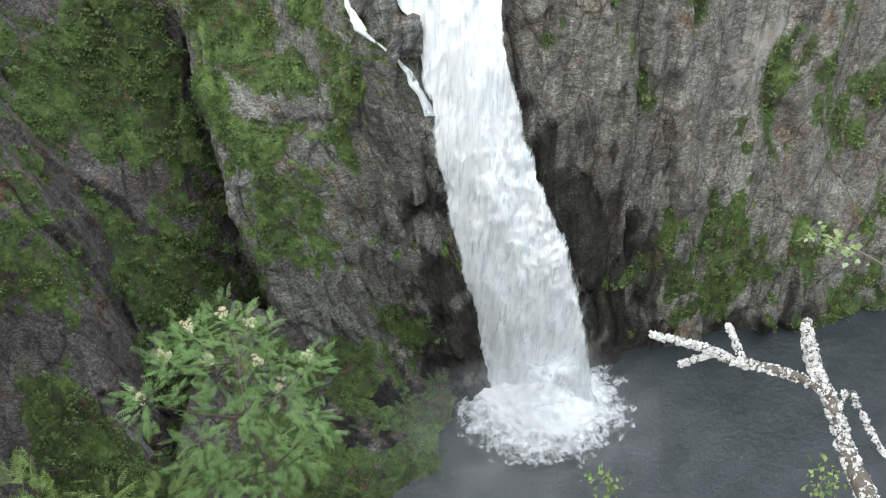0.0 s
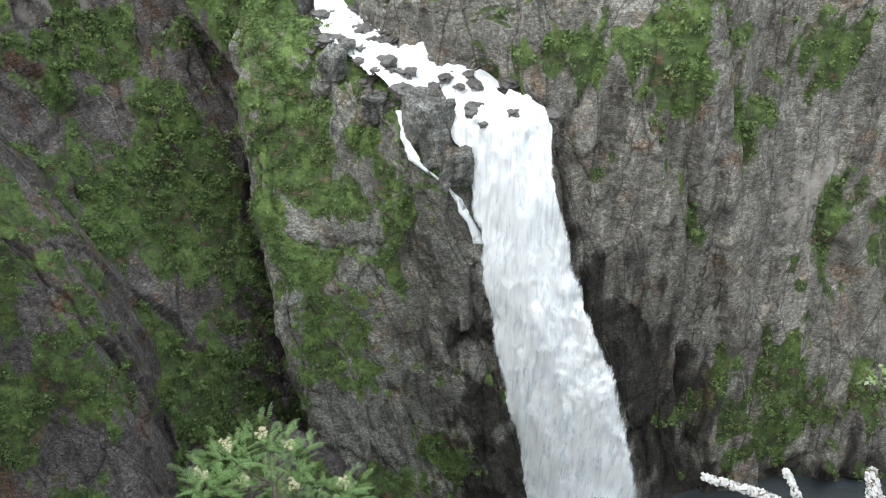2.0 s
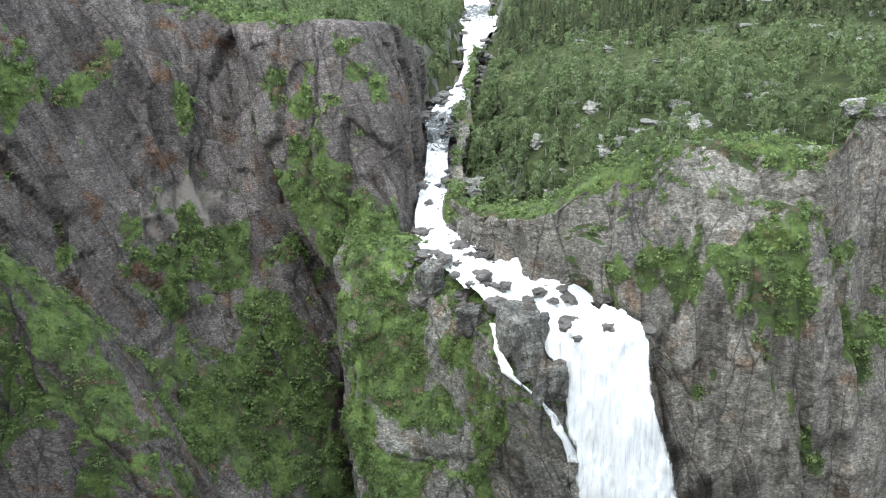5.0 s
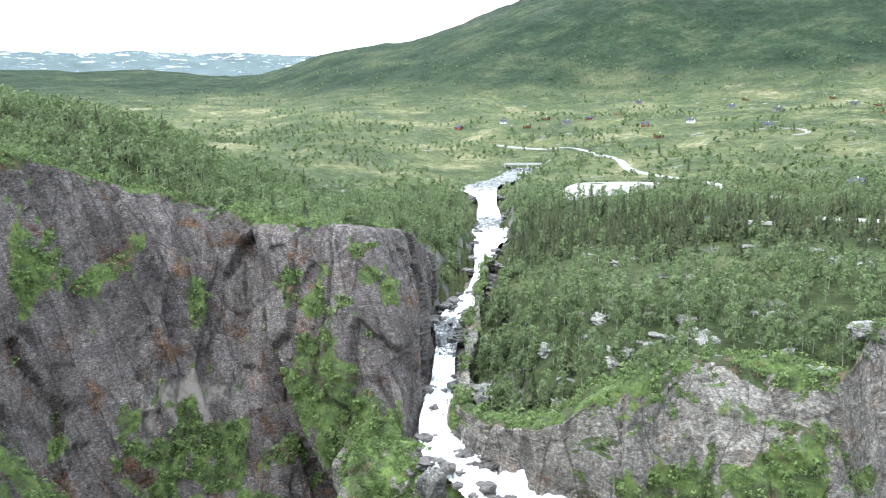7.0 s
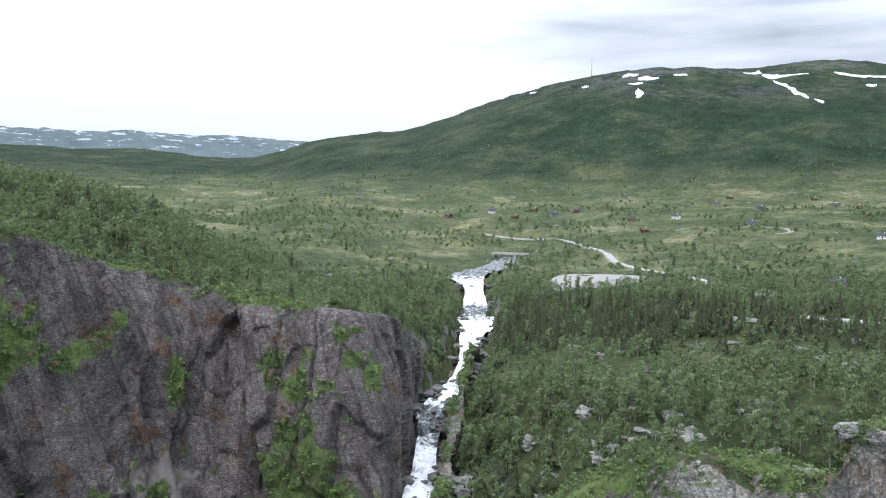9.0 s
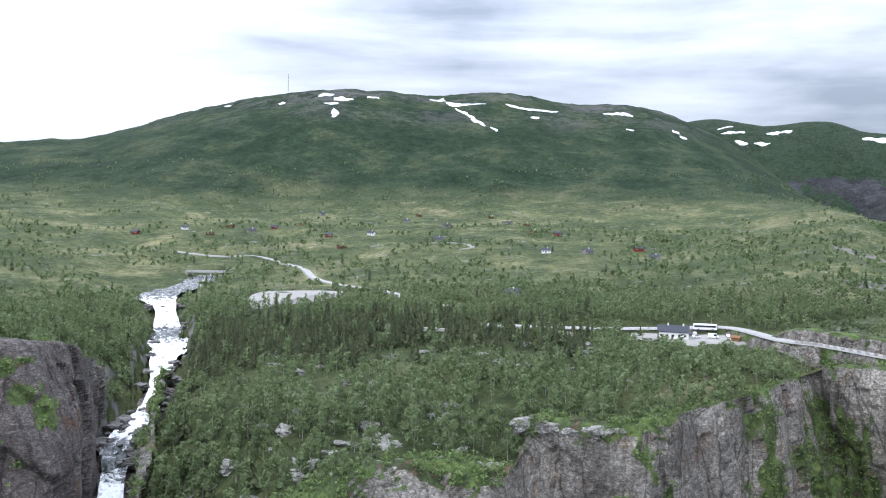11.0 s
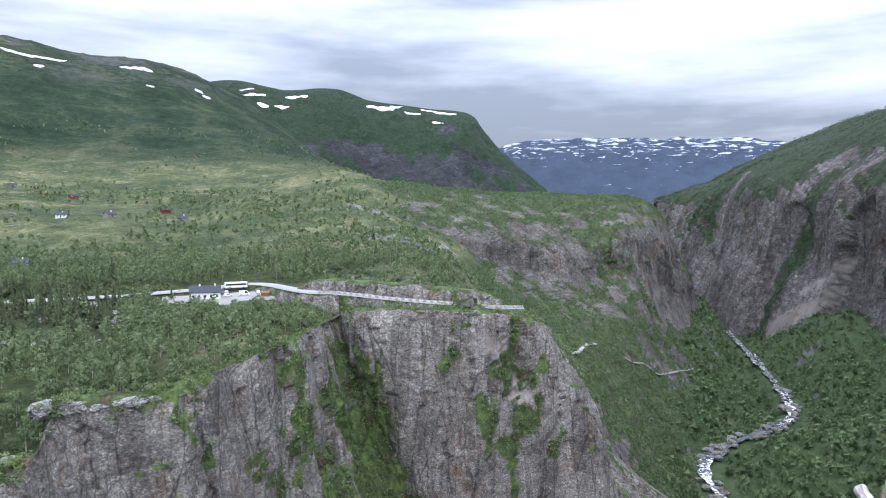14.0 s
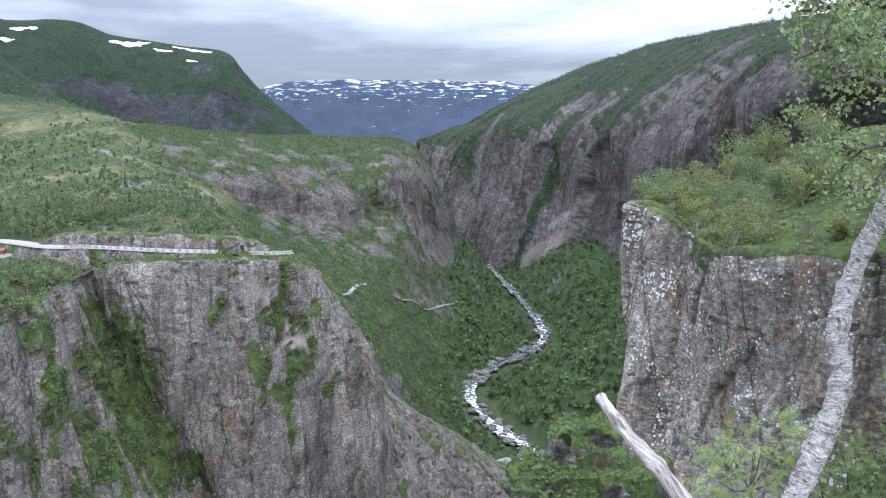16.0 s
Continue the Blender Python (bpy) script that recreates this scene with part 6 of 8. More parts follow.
ledge_bushes("ledge_bushes", G_RIGHT, 0.15, 1.35, M_BUSH, 301, "green bushes and grass on the wall's ledges")
ledge_bushes("gully_bushes", G_LEFT, 0.17, 1.5, M_BUSH, 302, "green bushes growing in the gullies")
ledge_bushes("rib_bushes", G_RIB, 0.13, 1.2, M_BUSH, 303, "green bushes on the rock rib")
ledge_bushes("buttress_bushes", G_BUTT, 0.34, 1.0, M_BUSH, 304, "green bushes on the buttress")
ledge_bushes("apron_bushes", G_APRON, 0.12, 0.9, M_BUSH, 308, "green plants on the wet rock slope")
ledge_bushes("upper_bushes", G_BLOCK, 0.12, 1.8, M_BUSH, 305, "green bushes on the upper rock")
ledge_bushes("hill_scrub", G_HILL, 0.044, 2.9, M_ALDER, 306, "birch scrub on the hillside", 8, 0.5)
ledge_bushes("valley_scrub", G_FAR, 0.0026, 3.6, M_SLOPE, 307, "birch wood on the far valley side", 10)


# ---- rocks in the rapids ----
def rock_mesh(name, seed, material, flat=0.7, rough=0.45, sub=3, square=0.45):
    bm = bmesh.new()
    bmesh.ops.create_icosphere(bm, subdivisions=sub, radius=1.0)
    co = np.array([v.co for v in bm.verts])
    co = co / np.abs(co).max(axis=1, keepdims=True) ** square
    for v, c in zip(bm.verts, co):
        v.co = Vector(c)
    d = 1 + rough * (0.45 * blocks(co * 1.3 + seed * 3.1, seed) + 0.35 * fbm(co * 1.7 + seed, 3, seed))
    for v, k in zip(bm.verts, d):
        v.co = Vector((v.co.x * k, v.co.y * k, v.co.z * k * flat))
    me = bpy.data.meshes.new(name)
    bm.to_mesh(me)
    bm.free()
    me.materials.append(material)
    return me


M_WETROCK = plain("wet_boulder", (0.085, 0.078, 0.072), 0.45, 0.5, 0.5, 1.2)
M_DRYROCK = cliff_material("grey_boulder", 0.62, 1.0, 1.6, 0.4)
M_MOSSROCK = cliff_material("mossy_rock", 0.7, 1.2, 2.6, 0.3)
BOULDERS = [(-40.9, 196.8, -93.1, 1.92), (-34.7, 189.0, -100.7, 2.35), (-37.1, 191.3, -95.4, 1.41), (-23.9, 179.5, -97.5, 2.67), (-29.0, 188.8, -94.1, 2.61), (-5.2, 170.9, -97.7, 2.42), (4.4, 168.2, -96.7, 1.54), (-47.1, 191.2, -103.2, 2.25), (-2.8, 167.6, -99.8, 1.13), (-51.8, 198.6, -96.5, 1.64), (-28.6, 180.9, -102.9, 2.12), (-16.4, 181.8, -97.7, 1.79), (-42.3, 191.5, -100.0, 1.27), (-31.8, 186.6, -95.7, 1.38), (-7.5, 183.8, -94.9, 1.49), (-17.4, 171.1, -100.5, 5.4), (-10.2, 166.7, -110.5, 4.6), (-14.8, 168.4, -106.2, 4.2), (-31.7, 181.3, -103.1, 3.4), (-44.4, 191.9, -96.2, 3.2)]


def boulders():
    wet = [rock_mesh("boulder", 5 + k, M_WETROCK) for k in range(5)]
    dry = [rock_mesh("boulder", 15 + k, M_DRYROCK, 1.0, 0.30, 4, 0.8) for k in range(2)]
    for i, (x, y, z, r) in enumerate(BOULDERS):
        big = r > 3
        ob = new("boulder", (dry if big else wet)[i % (2 if big else 5)])
        ob.matrix_basis = Matrix.LocRotScale((x, y, z - 0.15 * r), Euler((0.1 * (i % 3), 0.1 * (i % 2), i * 1.3)), (r * (0.95 if big else 1.1), r, r * (1.25 if big else 0.9)))
        tagged(ob, "large grey rock splitting the waterfall's lip" if big else "dark wet boulder standing in white rapids", "rock", "boulders in the rapids")


boulders()


def channel_stones():
    """Dark stones along the banks and in the bed of the rapids."""
    rng = np.random.default_rng(83)
    ln = spline(np.array(RIVER), 200, 0)
    d = np.gradient(ln, axis=0)
    side = np.stack([d[:, 1], -d[:, 0]], -1) / np.hypot(d[:, 0], d[:, 1])[:, None]
    meshes = [rock_mesh("boulder", 40 + k, M_WETROCK, 0.6, 0.6, 3, 0.6) for k in range(6)]
    for i in range(120):
        k = int(rng.uniform(34, 199))
        edge = rng.random() < 0.8
        u = rng.choice((-1, 1)) * (rng.uniform(4.6, 7.2) if k > 80 else rng.uniform(8, 15)) if edge else rng.uniform(-3.0, 3.0)
        r = rng.uniform(1.0, 3.0) if edge else rng.uniform(0.6, 1.6)
        ob = new("boulder", meshes[i % 6])
        ob.matrix_basis = Matrix.LocRotScale((ln[k, 0] + side[k, 0] * u, ln[k, 1] + side[k, 1] * u, ln[k, 2] + 0.3), Euler((0, 0, rng.uniform(0, 6))), (r * 1.3, r, r))
        tagged(ob, "dark wet boulder beside white river rapids", "rock", "boulders in the rapids")


channel_stones()


def valley_stones():
    """Grey boulders lying in and along the valley river."""
    rng = np.random.default_rng(84)
    ln = spline(np.array(VALLEY_RIVER), 300, 0)
    d = np.gradient(ln, axis=0)
    side = np.stack([d[:, 1], -d[:, 0]], -1) / np.hypot(d[:, 0], d[:, 1])[:, None]
    meshes = [rock_mesh("river_boulder", 90 + k, M_DRYROCK, 0.7, 0.5, 2, 0.6) for k in range(5)]
    for i in range(150):
        k = int(rng.uniform(40, 235))
        u = rng.choice((-1, 1)) * rng.uniform(2.5, 10.0)
        r = rng.uniform(1.0, 3.2) * (1.0 if k < 150 else 1.5)
        ob = new("river_boulder", meshes[i % 5])
        ob.matrix_basis = Matrix.LocRotScale((ln[k, 0] + side[k, 0] * u, ln[k, 1] + side[k, 1] * u, ln[k, 2] + 0.4), Euler((0, 0, rng.uniform(0, 6))), (r * 1.3, r, r))
        tagged(ob, "grey boulder lying in the valley river", "rock", "boulders in the valley river")


valley_stones()


def lip_stones():
    """Dark rocks that break the water along the lip of the fall."""
    rng = np.random.default_rng(88)
    left, right = np.array([V3(-12.2, 206, -93.6), V3(-9.6, 188, -96), V3(-5.6, 177, -97.6)]), np.array([V3(-9.8, 210, -93.4), V3(-3.5, 193, -94.2), V3(2.0, 180, -96.4)])
    meshes = [rock_mesh("boulder", 60 + k, M_WETROCK, 0.55, 0.6, 3, 0.6) for k in range(5)]
    for i in range(26):
        t, u = rng.random() * 2, rng.random() ** 0.8
        k = min(int(t), 1)
        a = left[k] + (left[k + 1] - left[k]) * (t - k)
        b = right[k] + (right[k + 1] - right[k]) * (t - k)
        q = a + (b - a) * u
        r = rng.uniform(0.5, 1.7)
        ob = new("boulder", meshes[i % 5])
        ob.matrix_basis = Matrix.LocRotScale((q[0], q[1], q[2] + 0.5), Euler((0, 0, rng.uniform(0, 6))), (r * 1.4, r, r))
        tagged(ob, "dark wet boulder breaking the water above the fall", "rock", "boulders in the rapids")


lip_stones()
BANK = [(-30.4, 198.7, -98.0), (-23.7, 195.6, -98.2), (-17.2, 193.2, -98.4), (-10.0, 189.7, -98.3), (-3.8, 186.0, -100.7), (2.2, 182.0, -101.2), (7.2, 177.9, -100.6), (11.3, 172.6, -99.9)]


def lip_bank():
    """Dark wet stones along the lip's far side, added in place of the undercut's shade."""
    rng = np.random.default_rng(89)
    meshes = [rock_mesh("boulder", 70 + k, M_WETROCK, 0.7, 0.5, 3, 0.8) for k in range(4)]
    ln = spline(np.array(BANK), 24, 0)
    for i, q in enumerate(ln):
        r = rng.uniform(1.0, 1.9)
        ob = new("boulder", meshes[i % 4])
        ob.matrix_basis = Matrix.LocRotScale((q[0], q[1] + 0.8, q[2]), Euler((0, 0, rng.uniform(-0.4, 0.4))), (r * 2.0, r * 1.1, r * 0.8))
        tagged(ob, "dark wet rock standing in for undercut shade above the fall", "rock", "boulders in the rapids")


lip_bank()
SIDE_STREAM = [(-25.5, 180.2, -103.8), (-23.7, 175.4, -106.9), (-21.2, 169.7, -110.6), (-19.0, 166.9, -112.2), (-14.0, 165.4, -115.3), (-9.7, 164.7, -120.2), (-6.2, 163.9, -126.9), (-2.9, 163.0, -134.5)]


def side_stream():
    """A thin stream that slips down the buttress, lying close on the rock."""
    face = [BVHTree.FromPolygons([tuple(v) for v in made[0].reshape(-1, 3)], [tuple(f) for f in grid_faces(*made[0].shape[:2]).tolist()]) for made in (G_BUTT,)]
    ln = spline(np.array(SIDE_STREAM), 130, 0)
    half = spline(np.array([1.0, 1.1, 1.5, 1.0, 0.5, 0.9, 1.2, 1.6]), 130, 0)
    rows = []
    for i, q in enumerate(ln):
        row = []
        for u in np.linspace(-1, 1, 7):
            w = half[i] * (1 + 0.6 * vnoise(np.array([[i * 0.35, np.sign(u) * 3, 5.0]]), 3)[0])
            ray = Vector((q[0] + u * w, q[1], q[2])).normalized()
            hits = [t.ray_cast(Vector((0, 0, 0)), ray)[0] for t in face]
            far = min([h.length for h in hits if h] + [Vector(q).length + 4.0])
            row.append(ray * (far - 2.2 + 0.5 * u * u))
        rows.append(row)
    g = np.array(rows)
    # even out the jumps between blocks
    k = np.ones(7) / 7
    for a in range(7):
        for c in range(3):
            g[:, a, c] = np.convolve(np.pad(g[:, a, c], 3, "edge"), k, "valid")
    me = mesh_of("water_side_stream", g.reshape(-1, 3), grid_faces(130, 7), M_RAPID, True)
    me.attributes.new("foam", "FLOAT", "POINT").data.foreach_set("value", np.full(130 * 7, 0.45, np.float32))
    tagged(new("water_side_stream", me), "thin white side stream slipping past the lip rock", "water", kind="structure")


from mathutils.bvhtree import BVHTree
side_stream()


# ---- spray over the plunge pool ----
def mist_material(name, strength, scale):
    m = Mat(name, 1.0, 0.0)
    m.colour((0.92, 0.94, 0.96))
    co = m.t.nodes.new("ShaderNodeTexCoord")
    ln = m.t.nodes.new("ShaderNodeVectorMath")
    ln.operation = "LENGTH"
    flat = m.scaled((1, 1, 0), co.outputs["Object"])
    m.link(flat, ln.inputs[0])
    fade = m.band(ln.outputs["Value"], 1.0, 0.12)
    fade = m.math("MULTIPLY", fade, fade)
    puff = m.band(m.noise(scale, 5, 0.55, 0.6), 0.30, 0.72)
    tr, cl, mx, top = (m.t.nodes.new("ShaderNode" + k) for k in ("BsdfTranslucent", "BsdfTransparent", "MixShader", "MixShader"))
    tr.inputs[0].default_value = (0.92, 0.94, 0.96, 1)
    mx.inputs[0].default_value = 0.15
    m.link(m.b.outputs[0], mx.inputs[1])
    m.link(tr.outputs[0], mx.inputs[2])
    m.link(m.math("MULTIPLY", m.math("MULTIPLY", fade, puff), strength), top.inputs[0])
    m.link(cl.outputs[0], top.inputs[1])
    m.link(mx.outputs[0], top.inputs[2])
    m.link(top.outputs[0], m.t.nodes["Material Output"].inputs[0])
    return m.m


def mist(x, y, z, r, h, strength, scale, label):
    n, k = 36, 14
    a = np.linspace(0, 2 * math.pi, n)[None]
    q = np.linspace(0.02, 1, k)[:, None]
    g = np.stack([q * np.cos(a), q * np.sin(a), np.sqrt(np.clip(1 - q ** 2, 0, 1)) + 0 * a], -1)
    p = g.reshape(-1, 3)
    p[:, 2] *= 1 + 0.25 * fbm(p * 3, 3, int(r))
    ob = new("mist", mesh_of("mist", p, grid_faces(k, n), mist_material("mist", strength, scale), True))
    ob.location, ob.scale = (x, y, z), (r, r, h)
    tagged(ob, label, "mist", kind="stuff")


FOOT = V3(14, 146, -245)


def boil():
    """Water thrown up where the fall strikes the pool."""
    n, k = 120, 46
    a = np.linspace(0, 2 * math.pi, n)[None]
    q = np.linspace(0.0, 1, k)[:, None] ** 0.8
    r = 27.0 * q
    g = np.stack([r * np.cos(a) * 1.2, r * np.sin(a), 15.0 * (1 - q) ** 1.4 - 0.8 + 0 * a], -1)
    p = g.reshape(-1, 3)
    lump = fbm(p / 4.0, 4, 77, 0.6)
    p[:, 0] *= 1 + 0.08 * lump
    p[:, 1] *= 1 + 0.08 * lump
    p[:, 2] += np.clip(1 - np.repeat(q.ravel(), n) ** 3, 0, 1) * (1.3 * np.abs(lump) + 0.4 * fbm(p / 1.3, 3, 78))
    p += np.array(FOOT)
    me = mesh_of("boiling_foam", p, grid_faces(k, n), M_BOIL, True)
    me.attributes.new("edge", "FLOAT", "POINT").data.foreach_set("value", np.repeat(q.ravel(), n).astype(np.float32))
    tagged(new("boiling_foam", me), "boiling white foam at the waterfall's foot", "foam", kind="stuff")


M_BOIL = water_material("boiling_foam", 0.05, 0.30, (0.80, 0.84, 0.85), (0.5, 0.5, 0.5), 1.0, (0.96, 0.97, 0.98))
soft_edges(M_BOIL)
boil()
mist(FOOT[0] + 1, FOOT[1] - 3, -246, 27, 24, 0.85, 0.12, "white spray at the waterfall's foot")
mist(FOOT[0] - 2, FOOT[1] - 8, -245, 44, 20, 0.34, 0.06, "thin spray drifting over the pool")
mist(FOOT[0] - 22, FOOT[1] - 28, -244, 50, 22, 0.18, 0.05, "thin spray drifting over the pool")
mist(FOOT[0] + 26, FOOT[1] - 18, -244, 44, 9, 0.16, 0.04, "thin spray drifting over the pool")


# ---- roads and settlement on the plateau ----
LAND = BVHTree.FromPolygons([tuple(v) for v in G_LAND.reshape(-1, 3)], [tuple(f) for f in grid_faces(*G_LAND.shape[:2]).tolist()])
FACE_G = G_HILL[0]
HILL = BVHTree.FromPolygons([tuple(v) for v in FACE_G.reshape(-1, 3)], [tuple(f) for f in grid_faces(*FACE_G.shape[:2]).tolist()])


def ground_z(x, y, tree=None):
    best = [t.ray_cast(Vector((x, y, 2000)), Vector((0, 0, -1)))[0] for t in ((tree,) if tree else (LAND,))]
    z = [b.z for b in best if b]
    return max(z) if z else 0.0


M_SNOW = plain("old_snow", (0.80, 0.82, 0.85), 0.7, 0.3, 0.06, 0.05)
# snow lying in hollows: breadth and the line along which it lies
SNOW_FELL = [(36, (75, 2333), (113, 2302)), (34, (112, 2269), (140, 2253), (167, 2245)), (34, (206, 2264), (240, 2275)), (34, (83, 2202), (119, 2218)), (16, (106, 2137), (99, 2064)), (26, (-206, 2483), (-185, 2473)), (20, (-43, 2317), (-27, 2315)), (30, (402, 2307), (452, 2392)), (34, (448, 2295), (474, 2256), (552, 2246)), (17, (457, 2216), (481, 2101), (499, 2024)), (30, (613, 2243), (673, 2215), (781, 2259)), (44, (907, 2209), (967, 2224), (991, 2188)), (22, (657, 2133), (682, 2139)), (22, (894, 2018), (911, 2009)), (24, (1038, 1989), (1050, 1983)), (9, (509, 2013), (516, 1968)), (26, (1046, 2047), (1046, 2008))]
SNOW_SECOND = [(24, (1881, 3254), (1960, 3259)), (30, (1876, 3216), (1987, 3204)), (26, (1909, 3151), (1943, 3110)), (24, (1975, 3111), (2037, 3085)), (34, (2067, 3162), (2164, 3119)), (40, (2389, 2962), (2464, 2917), (2578, 2914)), (24, (2532, 2850), (2589, 2792)), (26, (2633, 2839), (2684, 2645)), (18, (2570, 2693), (2588, 2636))]
FELL = BVHTree.FromPolygons([tuple(v) for v in G_FELL[0].reshape(-1, 3)], [tuple(f) for f in grid_faces(*G_FELL[0].shape[:2]).tolist()])


def snow_patch(broad, line, tree, seed):
    """A ragged sheet of old snow lying on the slope, thickest in the middle."""
    long = max(16, int(length_of(line) / 3))
    ln = along(line if len(line) > 2 else [line[0], ((line[0][0] + line[1][0]) / 2 + 3, (line[0][1] + line[1][1]) / 2 - 4), line[1]], long)
    d = np.gradient(ln, axis=0)
    side = np.stack([d[:, 1], -d[:, 0]], -1) / (np.linalg.norm(d, axis=1, keepdims=True) + 1e-6)
    t = np.linspace(0, 1, long)
    q = np.c_[ln / 26.0, np.full(long, seed)]
    body = np.clip(np.sin(math.pi * t), 0.05, 1) ** 0.5
    half = 0.5 * broad * body
    lo, hi = half * (0.75 + 0.7 * fbm(q, 3, seed)), half * (0.75 + 0.7 * fbm(q + 9.0, 3, seed + 1))
    lo, hi = np.maximum(lo, 0.04 * broad), np.maximum(hi, 0.04 * broad)
    rows = []
    for u in np.linspace(-1, 1, 7):
        xy = ln + side * np.where(u < 0, u * lo, u * hi)[:, None]
        z = [ground_z(x, y, tree) for x, y in xy]
        rows.append(np.c_[xy, np.array(z) + 0.25 + 1.3 * (1 - u * u)])
    ob = new("snow_patch", mesh_of("snow_patch", np.array(rows).reshape(-1, 3), grid_faces(7, long), M_SNOW, True))
    tagged(ob, "white patch of old snow lying on the fellside", "snow", "snow patches on the fells")


def along(line, n):
    return spline(np.array(line, float), n, 0)


def length_of(line):
    return float(np.linalg.norm(np.diff(along(line, 60), axis=0), axis=1).sum())


for i, (broad, *line) in enumerate(SNOW_FELL):
    snow_patch(broad, line, LAND, 400 + i)
for i, (broad, *line) in enumerate(SNOW_SECOND):
    snow_patch(broad, line, FELL, 440 + i)


M_OUTCROP = cliff_material("pale_outcrop", 0.9, 1.0, 1.8, 0.3)
M_SLAB = cliff_material("pale_slab", 0.95, 1.0, 1.8, 0.15)


def outcrops():
    """Bare grey rock breaking through the heath above the rim."""
    rng = np.random.default_rng(303)
    slab = rock_mesh("rock_slab", 221, M_SLAB, 0.8, 0.3, 4, 0.8)
    meshes = [rock_mesh("rock_outcrop", 200 + k, M_OUTCROP, 0.5, 0.6, 3, 0.75) for k in range(6)]
    for me in meshes:
        nz = np.array([v.normal.z for v in me.vertices])
        me.attributes.new("plants", "FLOAT", "POINT").data.foreach_set("value", (0.42 * smooth(nz, 0.6, 1.0)).astype(np.float32))
    for i in range(90):
        az, d = rng.uniform(-6, 25), rng.uniform(196, 275) if i % 3 else rng.uniform(275, 420)
        x, y, _ = V3(az, d, 0)
        r = rng.uniform(0.8, 2.6) * (1.5 if rng.random() < 0.15 else 1.0)
        hit = LAND.ray_cast(Vector((x, y, 2000)), Vector((0, 0, -1)))[0]
        if hit is None:
            continue
        ob = new("rock_outcrop", meshes[i % 6])
        ob.matrix_basis = Matrix.LocRotScale((x, y, hit.z), Euler((0.1 * rng.normal(), 0.1 * rng.normal(), rng.uniform(0, 6))), (r * 1.7, r * 1.1, r))
        tagged(ob, "bare grey rock outcrop in the heath", "rock", "outcrops on the plateau")
    for az, d, z, r in ((-8.7, 243, -90.5, 4.5), (-9.3, 250, -90, 4.0)):
        ob = new("rock_outcrop", meshes[1])
        ob.matrix_basis = Matrix.LocRotScale(V3(az, d, z), Euler((0, 0, az)), (r * 1.3, r, r * 1.6))
        tagged(ob, "bare grey rock outcrop above the river channel", "rock", "outcrops on the plateau")

    for i, (x, y, z, r) in enumerate(RIM_SLABS):
        ob = new("rock_slab", slab)
        ob.matrix_basis = Matrix.LocRotScale((x, y + 0.3 * r, z - 0.25 * r), Euler((0.04 * (i % 3), 0.05 * (i % 2), i * 0.8)), (r * 1.1, r, r * 0.55))
        tagged(ob, "pale bare rock slab on the cliff's rim", "rock", "slabs on the rim")


RIM_SLABS = [(71.2, 222.6, -57.0, 4.5), (77.9, 223.6, -57.2, 4.0), (82.3, 221.7, -58.7, 3.2), (89.1, 221.2, -58.5, 4.2), (95.3, 220.9, -58.9, 3.6)]
outcrops()
M_GRAVEL = plain("pale_gravel", (0.30, 0.29, 0.27), 0.95, 0.1, 0.2, 0.3)
M_ASPHALT = plain("grey_asphalt", (0.34, 0.335, 0.325), 0.9, 0.2, 0.15, 0.3)
M_STONE = plain("road_stone", (0.40, 0.385, 0.36), 0.9, 0.2, 0.35, 0.8)


def road(name, line, half, material, n, label, lift=0.5, fixed=False, skirt=1.5, tree=None):
    """A carriageway laid along a line, with its sides running down into the ground."""
    ln = spline(np.array([p[:2] for p in line], float), n, 0)
    if fixed:
        z = spline(np.array([p[2] for p in line], float), n, 0)
    else:
        z = np.array([ground_z(x, y, tree) for x, y in ln])
        z = np.convolve(np.pad(z, 4, "edge"), np.ones(9) / 9, "valid") + lift
    h = spline(np.array(half, float), n, 0)
    d = np.gradient(ln, axis=0)
    s = np.stack([d[:, 1], -d[:, 0]], -1)
    s /= np.linalg.norm(s, axis=1, keepdims=True)
    rows = []
    for u, dz in ((-1.25, -skirt), (-1, 0), (-0.3, 0.06), (0.3, 0.06), (1, 0), (1.25, -skirt)):
        rows.append(np.c_[ln + s * (u * h)[:, None], z + dz])
    g = np.array(rows)
    ob = new(name, mesh_of(name, g.reshape(-1, 3), grid_faces(6, n)[:, ::-1], material, False))
    tagged(ob, label, "road", kind="structure")
    return ln, z


road("road_main", ROAD_MAIN, [3.2] * 11, M_ASPHALT, 120, "pale road winding across the plateau")
road("road_gravel_lot", [(-30, 505, 0), (-20, 535, 0), (-8, 568, 0), (12, 592, 0), (38, 590, 0)], [3, 9, 20, 24, 10], M_GRAVEL, 60, "pale gravel lot beside the road", 1.2, skirt=4)
road("road_track", [(44, 428, 0), (54, 427, 0), (64, 414, 0), (82, 410, 0), (104, 416, 0)], [2.2] * 5, M_GRAVEL, 40, "pale gravel track among the trees", 1.2)
road("road_lane", [(160, 905, 0), (186, 905, 0), (203, 892, 0), (201, 866, 0), (185, 862, 0)], [2.4] * 5, M_GRAVEL, 40, "pale lane to the cabins")
EDGE_LINE, EDGE_Z = road("road_cliff_edge", ROAD_EDGE, [3.0] * 10, M_ASPHALT, 160, "pale road along the cliff edge", 0, True, 0.8)


